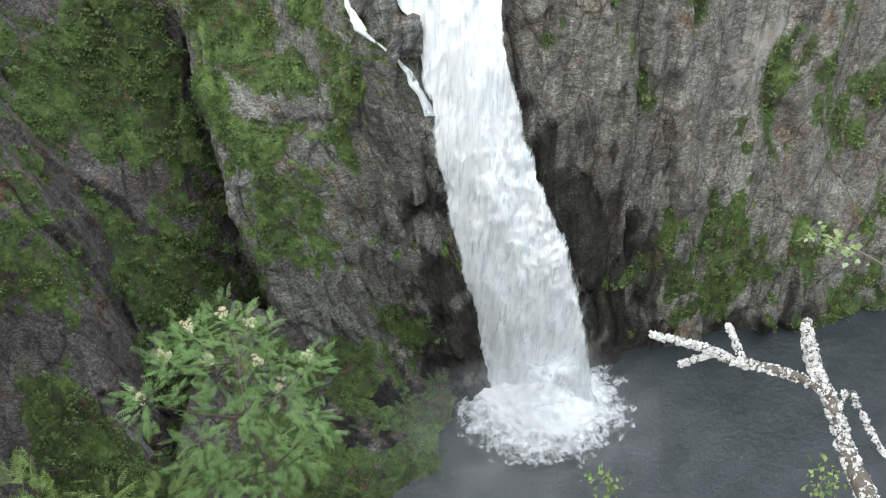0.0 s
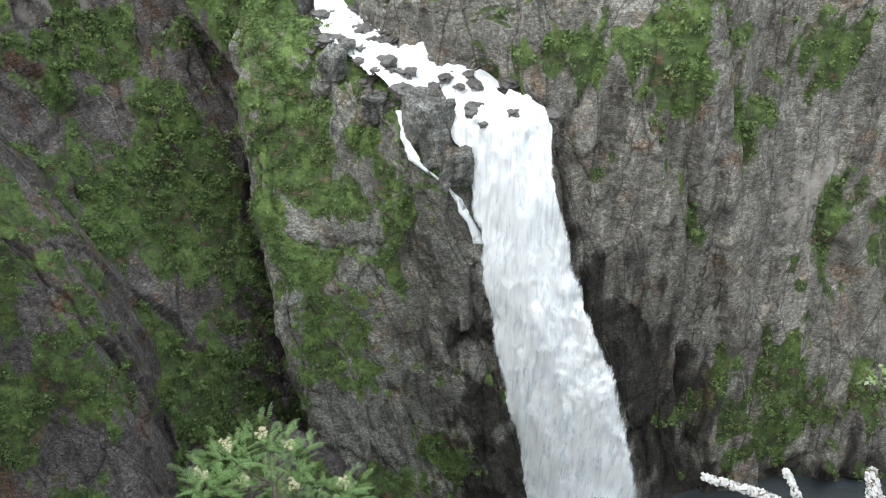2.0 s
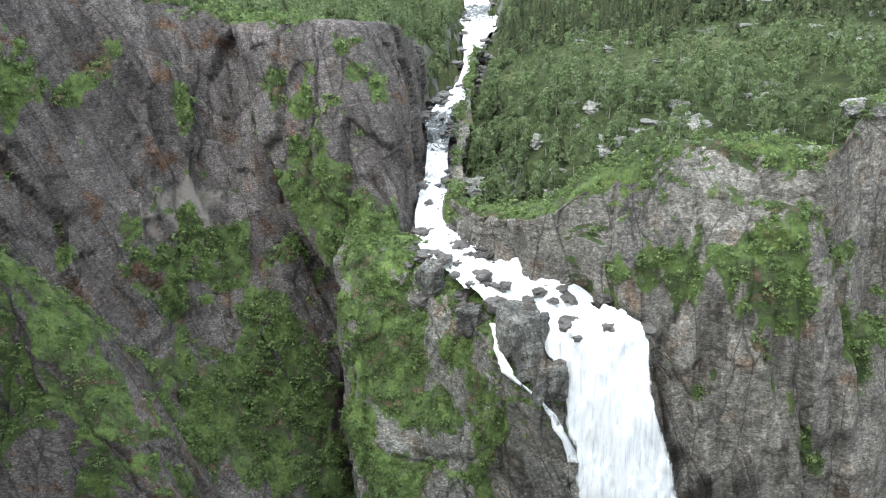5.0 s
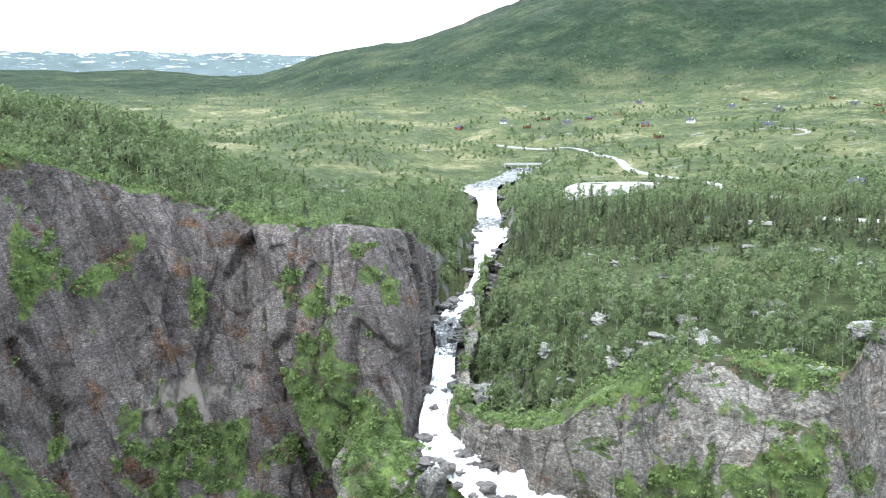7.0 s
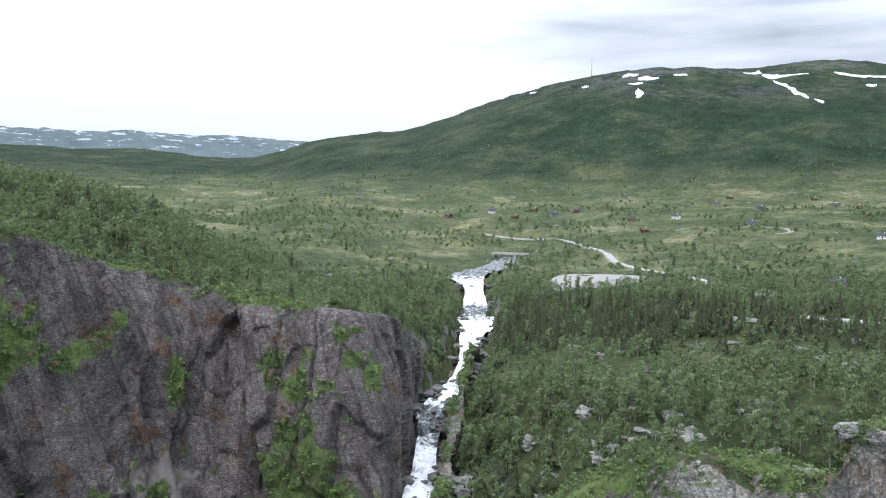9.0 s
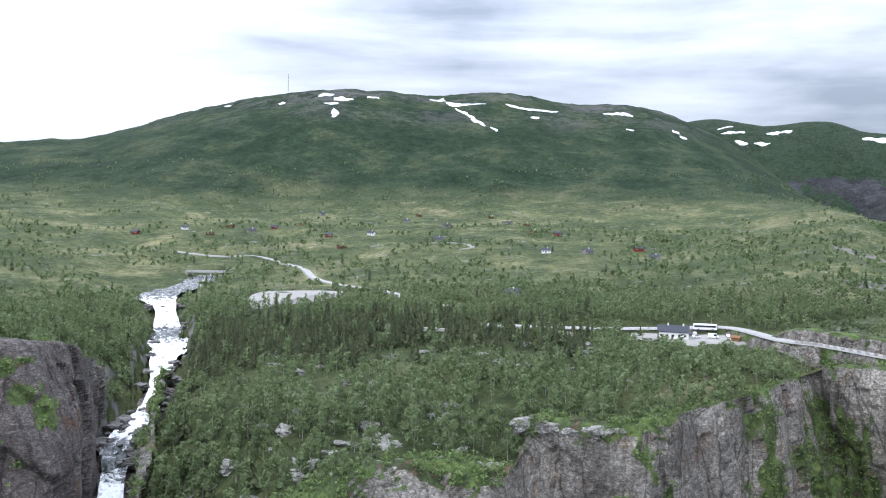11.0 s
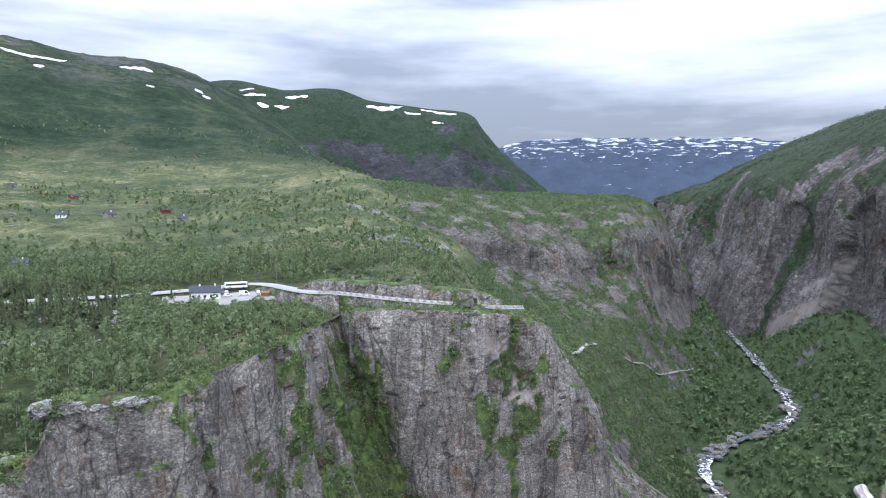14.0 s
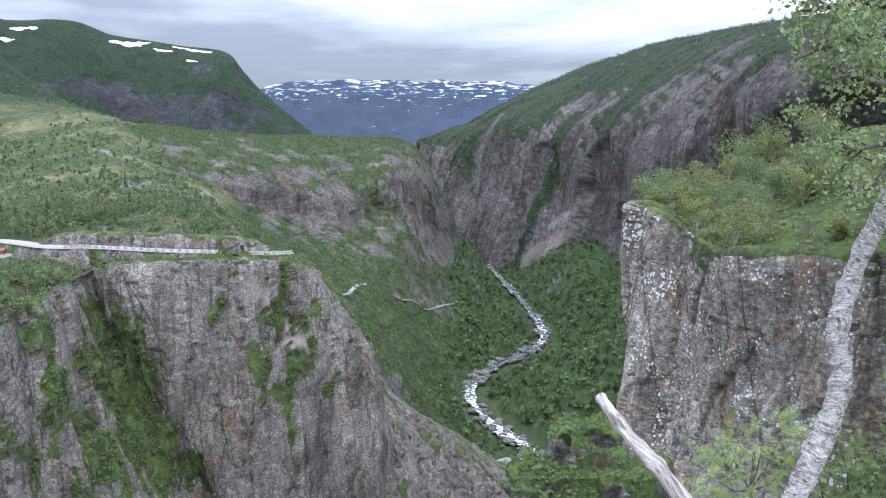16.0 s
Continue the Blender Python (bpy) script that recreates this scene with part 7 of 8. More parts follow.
def road_bank():
    """Grassy rock slope from the road's outer edge down to the rim."""
    d = np.gradient(EDGE_LINE, axis=0)
    s = np.stack([d[:, 1], -d[:, 0]], -1) / np.linalg.norm(d, axis=1, keepdims=True)
    rows = []
    for out, drop in ((2.0, 1.2), (3.0, 0.9), (4.2, 3.0), (5.2, 8.0), (6.0, 18)):
        rows.append([(*(EDGE_LINE[i] + s[i] * out), EDGE_Z[i] - drop) for i in range(40, 160, 8)])
    cliff("road_bank", rows, 240, 40, M_CLIFF, 0.7, 6, 690, "grassy rock slope below the cliff road", veg=0.45)


road_bank()
road("road_parking", [(176, 384, -52.4), (200, 372, -52.2), (220, 362, -51.8), (242, 350, -51.5)], [8, 13, 13, 8], M_GRAVEL, 40, "pale gravel car park above the cliff", 0, True, 2.5)
road("road_low", [V3(53.0, 790, 0), V3(54.1, 785, 0), V3(55.0, 830, 0), V3(55.6, 850, 0)], [2.0] * 4, M_ASPHALT, 30, "grey hairpin road on the lower hillside", 1.5, tree=HILL)
road("road_low_far", [V3(57.3, 900, 0), V3(58.2, 925, 0), V3(59.6, 975, 0), V3(61.0, 1060, 0), V3(62.4, 1180, 0)], [1.2] * 5, M_ASPHALT, 60, "grey road cut into the lower hillside", 2.0, tree=HILL)


def guard_wall():
    """A low stone wall along the drop, in short lengths."""
    root = new("guard_wall")
    tagged(root, "low pale stone wall along the cliff road", "wall", kind="structure")
    for i in range(78, 158, 2):
        a, b = EDGE_LINE[i], EDGE_LINE[i + 1]
        d = (b - a) / np.linalg.norm(b - a)
        s = np.array([d[1], -d[0]])
        c = (a + b) / 2 + s * 3.2
        bm = bmesh.new()
        bmesh.ops.create_cube(bm, size=1.0)
        bmesh.ops.bevel(bm, geom=bm.edges[:], offset=0.06, segments=1, affect="EDGES")
        w = part("stone", bm, M_STONE, root)
        w.matrix_basis = Matrix.LocRotScale((c[0], c[1], EDGE_Z[i] + 0.4), Euler((0, 0, math.atan2(d[1], d[0]))), (1.6, 0.5, 0.9))


guard_wall()


def box(bm, x0, y0, z0, x1, y1, z1, bevel=0.0):
    r = bmesh.ops.create_cube(bm, size=1.0)
    for v in r["verts"]:
        v.co = Vector((x0 + (v.co.x + 0.5) * (x1 - x0), y0 + (v.co.y + 0.5) * (y1 - y0), z0 + (v.co.z + 0.5) * (z1 - z0)))
    if bevel:
        es = list({e for v in r["verts"] for e in v.link_edges})
        bmesh.ops.bevel(bm, geom=es, offset=bevel, segments=2, affect="EDGES")
    return bm


def prism(bm, outline, y0, y1):
    """Extrudes an outline of (x, z) from y0 to y1."""
    a = [bm.verts.new((x, y0, z)) for x, z in outline]
    b = [bm.verts.new((x, y1, z)) for x, z in outline]
    n = len(outline)
    bm.faces.new(a)
    bm.faces.new(b[::-1])
    for i in range(n):
        bm.faces.new((a[i], b[i], b[(i + 1) % n], a[(i + 1) % n]))
    bmesh.ops.recalc_face_normals(bm, faces=bm.faces[:])
    return bm


M_GLASS_DARK = plain("window_glass", (0.03, 0.035, 0.04), 0.08, 0.6, 0.1, 1.0)
M_WHITE = plain("white_paint", (0.80, 0.80, 0.79), 0.6, 0.3, 0.04, 1.0)
M_SLATE = plain("dark_roof_tiles", (0.050, 0.055, 0.070), 0.7, 0.3, 0.25, 1.5)
M_TURFROOF = plain("turf_roof", (0.10, 0.11, 0.05), 0.95, 0.1, 0.4, 1.5)
M_BROWN = plain("brown_timber", (0.12, 0.065, 0.040), 0.8, 0.2, 0.3, 2.0)
M_RED = plain("red_timber", (0.20, 0.045, 0.035), 0.8, 0.2, 0.2, 2.0)
M_GREYW = plain("grey_timber", (0.24, 0.23, 0.22), 0.8, 0.2, 0.2, 2.0)
M_ORANGE = plain("ochre_timber", (0.22, 0.125, 0.065), 0.8, 0.2, 0.2, 2.0)
M_TYRE = plain("black_rubber", (0.02, 0.02, 0.02), 0.8, 0.3, 0.2, 4.0)
M_BLACK = plain("dark_paint", (0.04, 0.045, 0.055), 0.3, 0.5, 0.1, 1.0)
M_SILVER = plain("silver_paint", (0.45, 0.46, 0.47), 0.35, 0.5, 0.05, 1.0)
M_CONC = plain("pale_concrete", (0.42, 0.42, 0.41), 0.9, 0.2, 0.15, 0.6)
M_POLE = plain("grey_pole_wood", (0.20, 0.17, 0.14), 0.9, 0.2, 0.3, 3.0)


def house(name, label, long, deep, eave, ridge, wall_m, roof_m, windows, chimneys, group=""):
    root = new(name)
    tagged(root, label, "house", group)
    half = deep / 2
    part("wall", prism(bmesh.new(), [(-half, -1.5), (half, -1.5), (half, eave), (0, ridge - 0.25), (-half, eave)], -long / 2, long / 2), wall_m, root)
    o, t = half + 0.45, 0.28
    k = (ridge - eave) / half
    for sgn in (-1, 1):
        part("roof", prism(bmesh.new(), [(0, ridge), (sgn * o, eave - 0.45 * k), (sgn * o, eave - 0.45 * k + t), (0, ridge + t)], -long / 2 - 0.4, long / 2 + 0.4), roof_m, root)
    for i in range(windows):
        y = -long / 2 + long * (i + 0.6) / (windows + 0.2)
        w = part("window", box(bmesh.new(), -half - 0.05, y - 0.65, 1.0, -half + 0.03, y + 0.65, 2.3), M_WHITE, root, "white window frame")
        part("pane", box(bmesh.new(), -half - 0.08, y - 0.53, 1.12, -half - 0.02, y + 0.53, 2.18), M_GLASS_DARK, w, "dark glass pane")
    for i in range(chimneys):
        y = -long / 2 + long * (i + 0.35) / max(chimneys, 1)
        part("chimney", box(bmesh.new(), -0.4, y - 0.4, ridge - 0.7, 0.4, y + 0.4, ridge + 1.1), M_WHITE, root, "white chimney")
    door = part("door", box(bmesh.new(), -half - 0.06, -0.5 + long * 0.02, 0, -half + 0.03, 0.5 + long * 0.02, 2.05), M_BROWN, root, "brown door")
    return root


def placed(ob, x, y, turn, z=None):
    ob.matrix_basis = Matrix.LocRotScale((x, y, ground_z(x, y) if z is None else z), Euler((0, 0, radians(turn))), ob.scale)
    return ob


# the long white house at the car park; its front faces the gorge
placed(house("house", "long white house with a dark roof beside the car park", 15, 7.5, 3.6, 6.4, M_WHITE, M_SLATE, 5, 2), 192, 369, 62, -52.4)

CABINS = [(-199.5, 1075.8, -12.6), (-140.9, 1095.7, -5.5), (-101.6, 1030.9, -12.4), (-83.6, 1121.8, -2.8), (-53.0, 1075.2, -8.9), (-24.4, 1112.8, -3.1), (14.6, 1148.1, 3.3), (51.9, 1400.3, 21.7), (45.2, 981.7, -11.2), (98.8, 992.2, -7.5), (223.2, 1383.9, 20.6), (171.3, 918.6, -12.8), (207.4, 1051.5, 4.9), (345.2, 1339.8, 19.9), (302.9, 1078.6, 11.0), (320.0, 1046.7, 9.7), (311.4, 982.6, -1.8), (342.1, 979.3, -3.4), (257.0, 769.4, -20.3), (299.1, 762.4, -20.6), (377.2, 810.1, -17.9), (360.8, 737.7, -24.6), (55.8, 892.0, -22.1), (190.6, 1312.7, 9.5), (153.9, 536.2, -45.9)]
KINDS = [house("cabin", "brown timber cabin with a turf roof", 9, 6.5, 2.6, 4.8, M_BROWN, M_TURFROOF, 2, 1, "cabins on the heath"),
         house("cabin", "red timber cabin with a dark roof", 9.5, 6.5, 2.8, 5.0, M_RED, M_SLATE, 3, 0, "cabins on the heath"),
         house("cabin", "pale grey cabin with a dark roof", 10, 7, 2.8, 5.2, M_GREYW, M_SLATE, 3, 1, "cabins on the heath"),
         house("cabin", "ochre timber cabin with a turf roof", 9, 7, 2.8, 5.0, M_ORANGE, M_TURFROOF, 2, 1, "cabins on the heath"),
         house("cabin", "white cabin with a dark roof", 9, 6.5, 2.8, 5.0, M_WHITE, M_SLATE, 3, 1, "cabins on the heath")]


def cabins():
    sort = [1, 4, 0, 0, 2, 1, 3, 2, 1, 4, 0, 2, 2, 0, 2, 0, 3, 1, 4, 2, 1, 2, 0, 2, 2]
    used = set()
    for i, (x, y, z) in enumerate(CABINS):
        k = sort[i % len(sort)]
        turn = 60 + (i * 47) % 70
        m = Matrix.LocRotScale((x, y, ground_z(x, y) + 0.2), Euler((0, 0, radians(turn))), None)
        if k in used:
            copy_thing(KINDS[k], m)
        else:
            KINDS[k].matrix_basis = m
            used.add(k)


cabins()


def wheel(x, y, r, root):
    bm = bmesh.new()
    bmesh.ops.create_cone(bm, cap_ends=True, segments=14, radius1=r, radius2=r, depth=0.25, matrix=Matrix.Translation((x, y, r)) @ Matrix.Rotation(radians(90), 4, "X"))
    w = part("wheel", bm, M_TYRE, root, "black tyre")
    bm = bmesh.new()
    bmesh.ops.create_cone(bm, cap_ends=True, segments=10, radius1=r * 0.55, radius2=r * 0.55, depth=0.28, matrix=Matrix.Translation((x, y, r)) @ Matrix.Rotation(radians(90), 4, "X"))
    part("rim", bm, M_SILVER, w, "silver rim")


def car(label, paint, long=4.4, tall=1.5, van=False):
    root = new("van" if van else "car")
    tagged(root, label, "van" if van else "car", "vehicles in the car park")
    w, h = 0.88, tall
    if van:
        line = [(-long / 2, 0.35), (long / 2, 0.35), (long / 2, 0.95), (long / 2 - 0.7, 1.15), (long / 2 - 1.3, h), (-long / 2, h)]
        glass = [(long / 2 - 0.78, 1.2), (long / 2 - 1.25, h - 0.12), (long / 2 - 2.4, h - 0.12), (long / 2 - 2.4, 1.2)]
    else:
        line = [(-long / 2, 0.3), (long / 2, 0.3), (long / 2, 0.75), (long / 2 - 1.1, 0.92), (long / 2 - 1.75, h), (-long / 2 + 0.8, h), (-long / 2 + 0.1, 0.95)]
        glass = [(long / 2 - 1.2, 0.96), (long / 2 - 1.78, h - 0.07), (-long / 2 + 0.85, h - 0.07), (-long / 2 + 0.35, 0.98)]
    bm = prism(bmesh.new(), line, -w, w)
    bmesh.ops.bevel(bm, geom=bm.edges[:], offset=0.05, segments=1, affect="EDGES")
    part("body", bm, paint, root)
    part("window", prism(bmesh.new(), glass, -w - 0.015, w + 0.015), M_GLASS_DARK, root, "dark side glass")
    for sx in (-0.31, 0.31):
        for sy in (-0.8, 0.8):
            wheel(sx * long, sy, 0.33, root)
    return root


def bus():
    root = new("bus")
    tagged(root, "white touring coach with dark windows in the car park", "bus", "vehicles in the car park")
    bm = box(bmesh.new(), -6, -1.27, 0.4, 6, 1.27, 3.5, 0.18)
    part("body", bm, M_WHITE, root)
    part("window", box(bmesh.new(), -5.7, -1.29, 1.75, 5.3, 1.29, 2.75), M_GLASS_DARK, root, "dark tinted side windows")
    part("windscreen", box(bmesh.new(), 5.5, -1.15, 1.2, 6.02, 1.15, 3.0), M_GLASS_DARK, root, "dark windscreen")
    for x in (-3.6, 3.7):
        for y in (-1.15, 1.15):
            wheel(x, y, 0.5, root)
    return root


placed(bus(), 217, 382, -20, -50.3)
FLEET = [car("tall white van parked on gravel", M_WHITE, 5.4, 2.4, True), car("small white car parked on gravel", M_WHITE), car("dark blue-black car parked on gravel", M_BLACK), car("silver grey car parked on gravel", M_SILVER)]
for ob, (x, y, a) in zip(FLEET, ((211, 363, -35), (215, 370, 60), (204, 373, 50), (226, 362, 70))):
    placed(ob, x, y, a, -51.8)
for k, x, y, a in ((1, 221, 366, 62), (2, 231, 357, 75), (1, 236, 354, 70), (3, 208, 376, 55), (1, 202, 364, 10)):
    copy_thing(FLEET[k], pose(x, y, -51.7, 0, 0, a))


def kiosk():
    root = new("kiosk")
    tagged(root, "small orange-brown wooden kiosk at the car park", "hut")
    part("wall", box(bmesh.new(), -1.6, -2, -2, 1.6, 2, 2.4), M_ORANGE, root)
    part("roof", prism(bmesh.new(), [(-2, 2.3), (2, 2.3), (0, 3.4)], -2.4, 2.4), M_ORANGE, root)
    return root


placed(kiosk(), 217, 352, 40, -52.3)


def bridge():
    root = new("bridge")
    tagged(root, "flat grey concrete road bridge over the upper river", "bridge")
    part("deck", box(bmesh.new(), -24, -3.5, -0.9, 24, 3.5, 0.0, 0.05), M_CONC, root)
    for y in (-3.4, 3.4):
        part("railing", box(bmesh.new(), -24, y - 0.12, 0.0, 24, y + 0.12, 1.1), M_CONC, root)
    for x in (-23, 0, 23):
        part("pier", box(bmesh.new(), x - 0.8, -3, -9, x + 0.8, 3, -0.9), M_CONC, root)
    return root


placed(bridge(), -76, 788, -6, -44.5)


def pole_pair():
    root = new("power_pole")
    tagged(root, "grey wooden double power pole", "power pole", "power poles")
    for x in (-1.2, 1.2):
        part("pole", _tube([(x, 0, -1), (x, 0, 10)], [0.16, 0.11]), M_POLE, root)
    part("crossarm", box(bmesh.new(), -2.4, -0.1, 9.2, 2.4, 0.1, 9.45), M_POLE, root)
    return root


def _tube(points, radii, sides=6):
    v, f = stem(points, radii, sides)
    bm = bmesh.new()
    vs = [bm.verts.new(p) for p in v]
    for t in f:
        bm.faces.new([vs[i] for i in t])
    return bm


POLE = pole_pair()
for i, (x, y) in enumerate(((45, 702), (142, 879), (131, 568), (426, 885), (233, 828), (-62, 824))):
    m = pose(x, y, ground_z(x, y), 0, 0, 25 * i)
    if i:
        copy_thing(POLE, m)
    else:
        POLE.matrix_basis = m


def mast():
    x, y = -20, 2760
    z = ground_z(x, y)
    root = new("radio_mast")
    tagged(root, "thin grey radio mast on the fell top", "mast")
    part("column", _tube([(0, 0, -3), (0, 0, 70)], [1.1, 0.5], 5), M_GREYW, root)
    part("footing", box(bmesh.new(), -3, -3, -3, 3, 3, 2.5), M_GREYW, root)
    root.location = (x, y, z)


mast()


# ---- plants round the viewpoint ----
M_ROWAN = leaf_material("rowan_leaves", (0.15, 0.26, 0.09), (0.24, 0.37, 0.14), (0.34, 0.47, 0.21), 0.45, 2.0)
M_ROWAN2 = leaf_material("young_rowan_leaves", (0.16, 0.24, 0.07), (0.27, 0.37, 0.12), (0.38, 0.48, 0.18), 0.45, 2.0)
M_BLEAF = leaf_material("near_birch_leaves", (0.13, 0.185, 0.065), (0.25, 0.335, 0.13), (0.50, 0.56, 0.37), 0.5, 3.0)
M_SHRUB = leaf_material("shrub_leaves", (0.13, 0.155, 0.055), (0.22, 0.255, 0.095), (0.32, 0.345, 0.160), 0.4, 1.0)
M_FLOWER = plain("cream_flowers", (0.62, 0.55, 0.38), 0.9, 0.1, 0.3, 60.0)
M_TWIG = plain("brown_twig", (0.10, 0.085, 0.07), 0.9, 0.2, 0.4, 40.0)
M_LICHEN = plain("pale_lichen", (0.46, 0.45, 0.43), 0.95, 0.1, 0.35, 60.0)


def dead_wood():
    m = Mat("weathered_wood", 0.9, 0.2)
    n = m.t.nodes.new("ShaderNodeAttribute")
    n.attribute_name = "grain"
    g = m.noise(34.0, 8, 0.8, 0.5, (0.16, 1.0, 1.0), n.outputs["Vector"])
    c = m.ramp(g, [(0.36, (0.05, 0.04, 0.034)), (0.46, (0.34, 0.30, 0.27)), (0.58, (0.72, 0.69, 0.66))])
    m.colour(c)
    m.bump(g, 1.0, 0.015)
    return m.m


def birch_bark():
    m = Mat("white_birch_bark", 0.85, 0.2)
    n = m.t.nodes.new("ShaderNodeAttribute")
    n.attribute_name = "grain"
    a = m.noise(30.0, 8, 0.85, 0.8, (3.2, 1.0, 1.0), n.outputs["Vector"])
    b = m.noise(14.0, 7, 0.85, 0.6, (1.0, 1.0, 1.0), n.outputs["Vector"])
    c = m.ramp(a, [(0.38, (0.05, 0.042, 0.038)), (0.45, (0.24, 0.22, 0.20)), (0.52, (0.60, 0.58, 0.55)), (0.60, (0.86, 0.84, 0.81))])
    c = m.mix(m.math("MULTIPLY", m.band(b, 0.53, 0.62), 0.85), c, (0.10, 0.085, 0.070))
    m.colour(c)
    m.bump(a, 1.0, 0.02)
    return m.m


M_DEADWOOD = dead_wood()
M_NEARBARK = birch_bark()
ROWAN_BOUGHS = [(-1.58, 2.82, -4.14, 0.18), (-1.45, 3.07, -4.33, 0.18), (-1.33, 3.18, -4.6, 0.18), (-1.7, 2.65, -4.2, 0.18), (-1.51, 2.79, -4.49, 0.24), (-1.28, 2.96, -4.76, 0.22), (-1.84, 2.43, -4.27, 0.12), (-0.91, 2.91, -4.58, 0.13), (-1.12, 2.84, -4.87, 0.18), (-1.29, 2.44, -4.47, 0.24), (-1.58, 2.37, -4.71, 0.18), (-1.25, 2.42, -5.06, 0.24), (-0.82, 2.46, -4.57, 0.13), (-0.94, 2.37, -4.87, 0.14), (-1.5, 2.29, -5.06, 0.2), (-1.15, 1.96, -4.73, 0.24)]
ROWAN_STEM = [(-0.84, 1.69, -5.59), (-1.0, 2.07, -5.27), (-1.14, 2.33, -4.96), (-1.3, 2.56, -4.69), (-1.36, 2.85, -4.44)]
SAPLING_BOUGHS = [(-2.64, 2.13, -4.71, 0.14), (-2.8, 2.09, -4.88, 0.13), (-2.59, 2.19, -5.19, 0.13), (-2.14, 2.11, -4.96, 0.12), (-1.87, 2.21, -5.25, 0.13), (-2.73, 2.11, -5.15, 0.17)]
SAPLING_STEM = [(-2.54, 1.69, -5.62), (-2.58, 1.95, -5.29), (-2.62, 2.09, -4.97)]
SNAG_STEM = [(1.4, 0.93, -2.48), (1.43, 1.09, -2.52), (1.44, 1.28, -2.56), (1.44, 1.41, -2.55), (1.43, 1.54, -2.54), (1.4, 1.62, -2.51), (1.39, 1.75, -2.43)]
SNAG_ARM = [(1.44, 1.49, -2.53), (1.35, 1.55, -2.52), (1.21, 1.59, -2.5), (1.11, 1.63, -2.52), (1.03, 1.68, -2.52), (0.94, 1.72, -2.53), (0.83, 1.76, -2.54)]
SNAG_TWIG_A = [(1.14, 1.62, -2.51), (1.12, 1.69, -2.48), (1.1, 1.74, -2.45)]
SNAG_TWIG_B = [(1.06, 1.67, -2.52), (0.99, 1.66, -2.55), (0.92, 1.65, -2.58)]
SNAG_TWIG_C = [(1.44, 1.4, -2.56), (1.5, 1.5, -2.52), (1.54, 1.43, -2.55), (1.56, 1.35, -2.57), (1.59, 1.29, -2.59)]
SNAG_TWIG_D = [(1.43, 1.58, -2.52), (1.43, 1.7, -2.51), (1.42, 1.75, -2.48)]
TWIG_RIGHT = [(1.79, 1.77, -2.28), (1.67, 1.9, -2.27), (1.58, 1.98, -2.27), (1.51, 2.03, -2.27), (1.46, 2.06, -2.27)]
TWIG_LOW_A = [(0.98, 1.53, -4.12), (0.95, 1.72, -4.05), (0.9, 1.8, -4.02), (0.83, 1.87, -4.01)]
TWIG_LOW_B = [(1.88, 1.43, -3.83), (1.89, 1.62, -3.75), (1.91, 1.7, -3.71), (1.94, 1.74, -3.67)]
DEAD_STICK = [(1.89, 0.19, -1.1), (2.05, 0.39, -0.96), (2.16, 0.51, -0.91), (2.22, 0.61, -0.85), (2.27, 0.69, -0.79)]
BIRCH_STEM = [(3.5, 0.33, -1.9), (3.65, 0.22, -1.62), (3.74, 0.14, -1.4), (3.81, 0.08, -1.2), (3.86, 0.06, -1.05), (3.89, 0.09, -0.91), (3.94, 0.06, -0.68), (3.97, -0.0, -0.47), (3.99, -0.06, -0.32), (4.0, -0.12, -0.02), (3.98, -0.18, 0.34), (3.93, -0.19, 0.7)]
BIRCH_LIMB_A = [(3.99, -0.15, 0.2), (3.69, -0.01, 0.21), (3.39, 0.1, 0.23), (3.29, 0.18, 0.19)]
BIRCH_LIMB_B = [(3.98, -0.18, 0.34), (3.68, -0.0, 0.41), (3.38, 0.15, 0.35), (3.28, 0.25, 0.3), (3.17, 0.32, 0.25)]
BIRCH_LIMB_C = [(3.96, -0.18, 0.52), (3.56, 0.05, 0.52), (3.36, 0.21, 0.48), (3.25, 0.31, 0.46)]
BIRCH_LIMB_D = [(4.0, -0.12, -0.02), (3.7, -0.03, -0.03), (3.5, 0.07, -0.05), (3.4, 0.13, -0.02)]
BIRCH_LIMB_E = [(4.0, -0.11, -0.07), (3.8, -0.06, -0.16), (3.59, 0.0, -0.2), (3.49, 0.04, -0.22)]
ROWAN_TWO_BOUGHS = [(5.37, 0.73, -2.07, 0.19), (5.6, 0.54, -2.08, 0.19), (5.83, 0.44, -2.08, 0.13), (5.27, 0.78, -2.29, 0.17), (5.5, 0.59, -2.33, 0.22), (5.74, 0.4, -2.31, 0.15), (5.23, 0.62, -2.43, 0.22)]
ROWAN_TWO_STEM = [(5.53, 0.56, -3.18), (5.53, 0.56, -2.75), (5.56, 0.6, -2.44), (5.57, 0.59, -2.16)]
MOSS_ROCK = [(30.68, 11.84, -14.64), (40.93, 13.29, -16.26), (35.32, 10.16, -15.78)]
SHRUB_LOW = [(6.2, 0.2, -2.53, 0.23), (6.54, 0.02, -2.49, 0.23), (6.86, -0.17, -2.48, 0.23), (6.21, -0.1, -2.52, 0.28), (6.4, 0.11, -2.83, 0.3), (6.79, -0.33, -2.66, 0.3)]


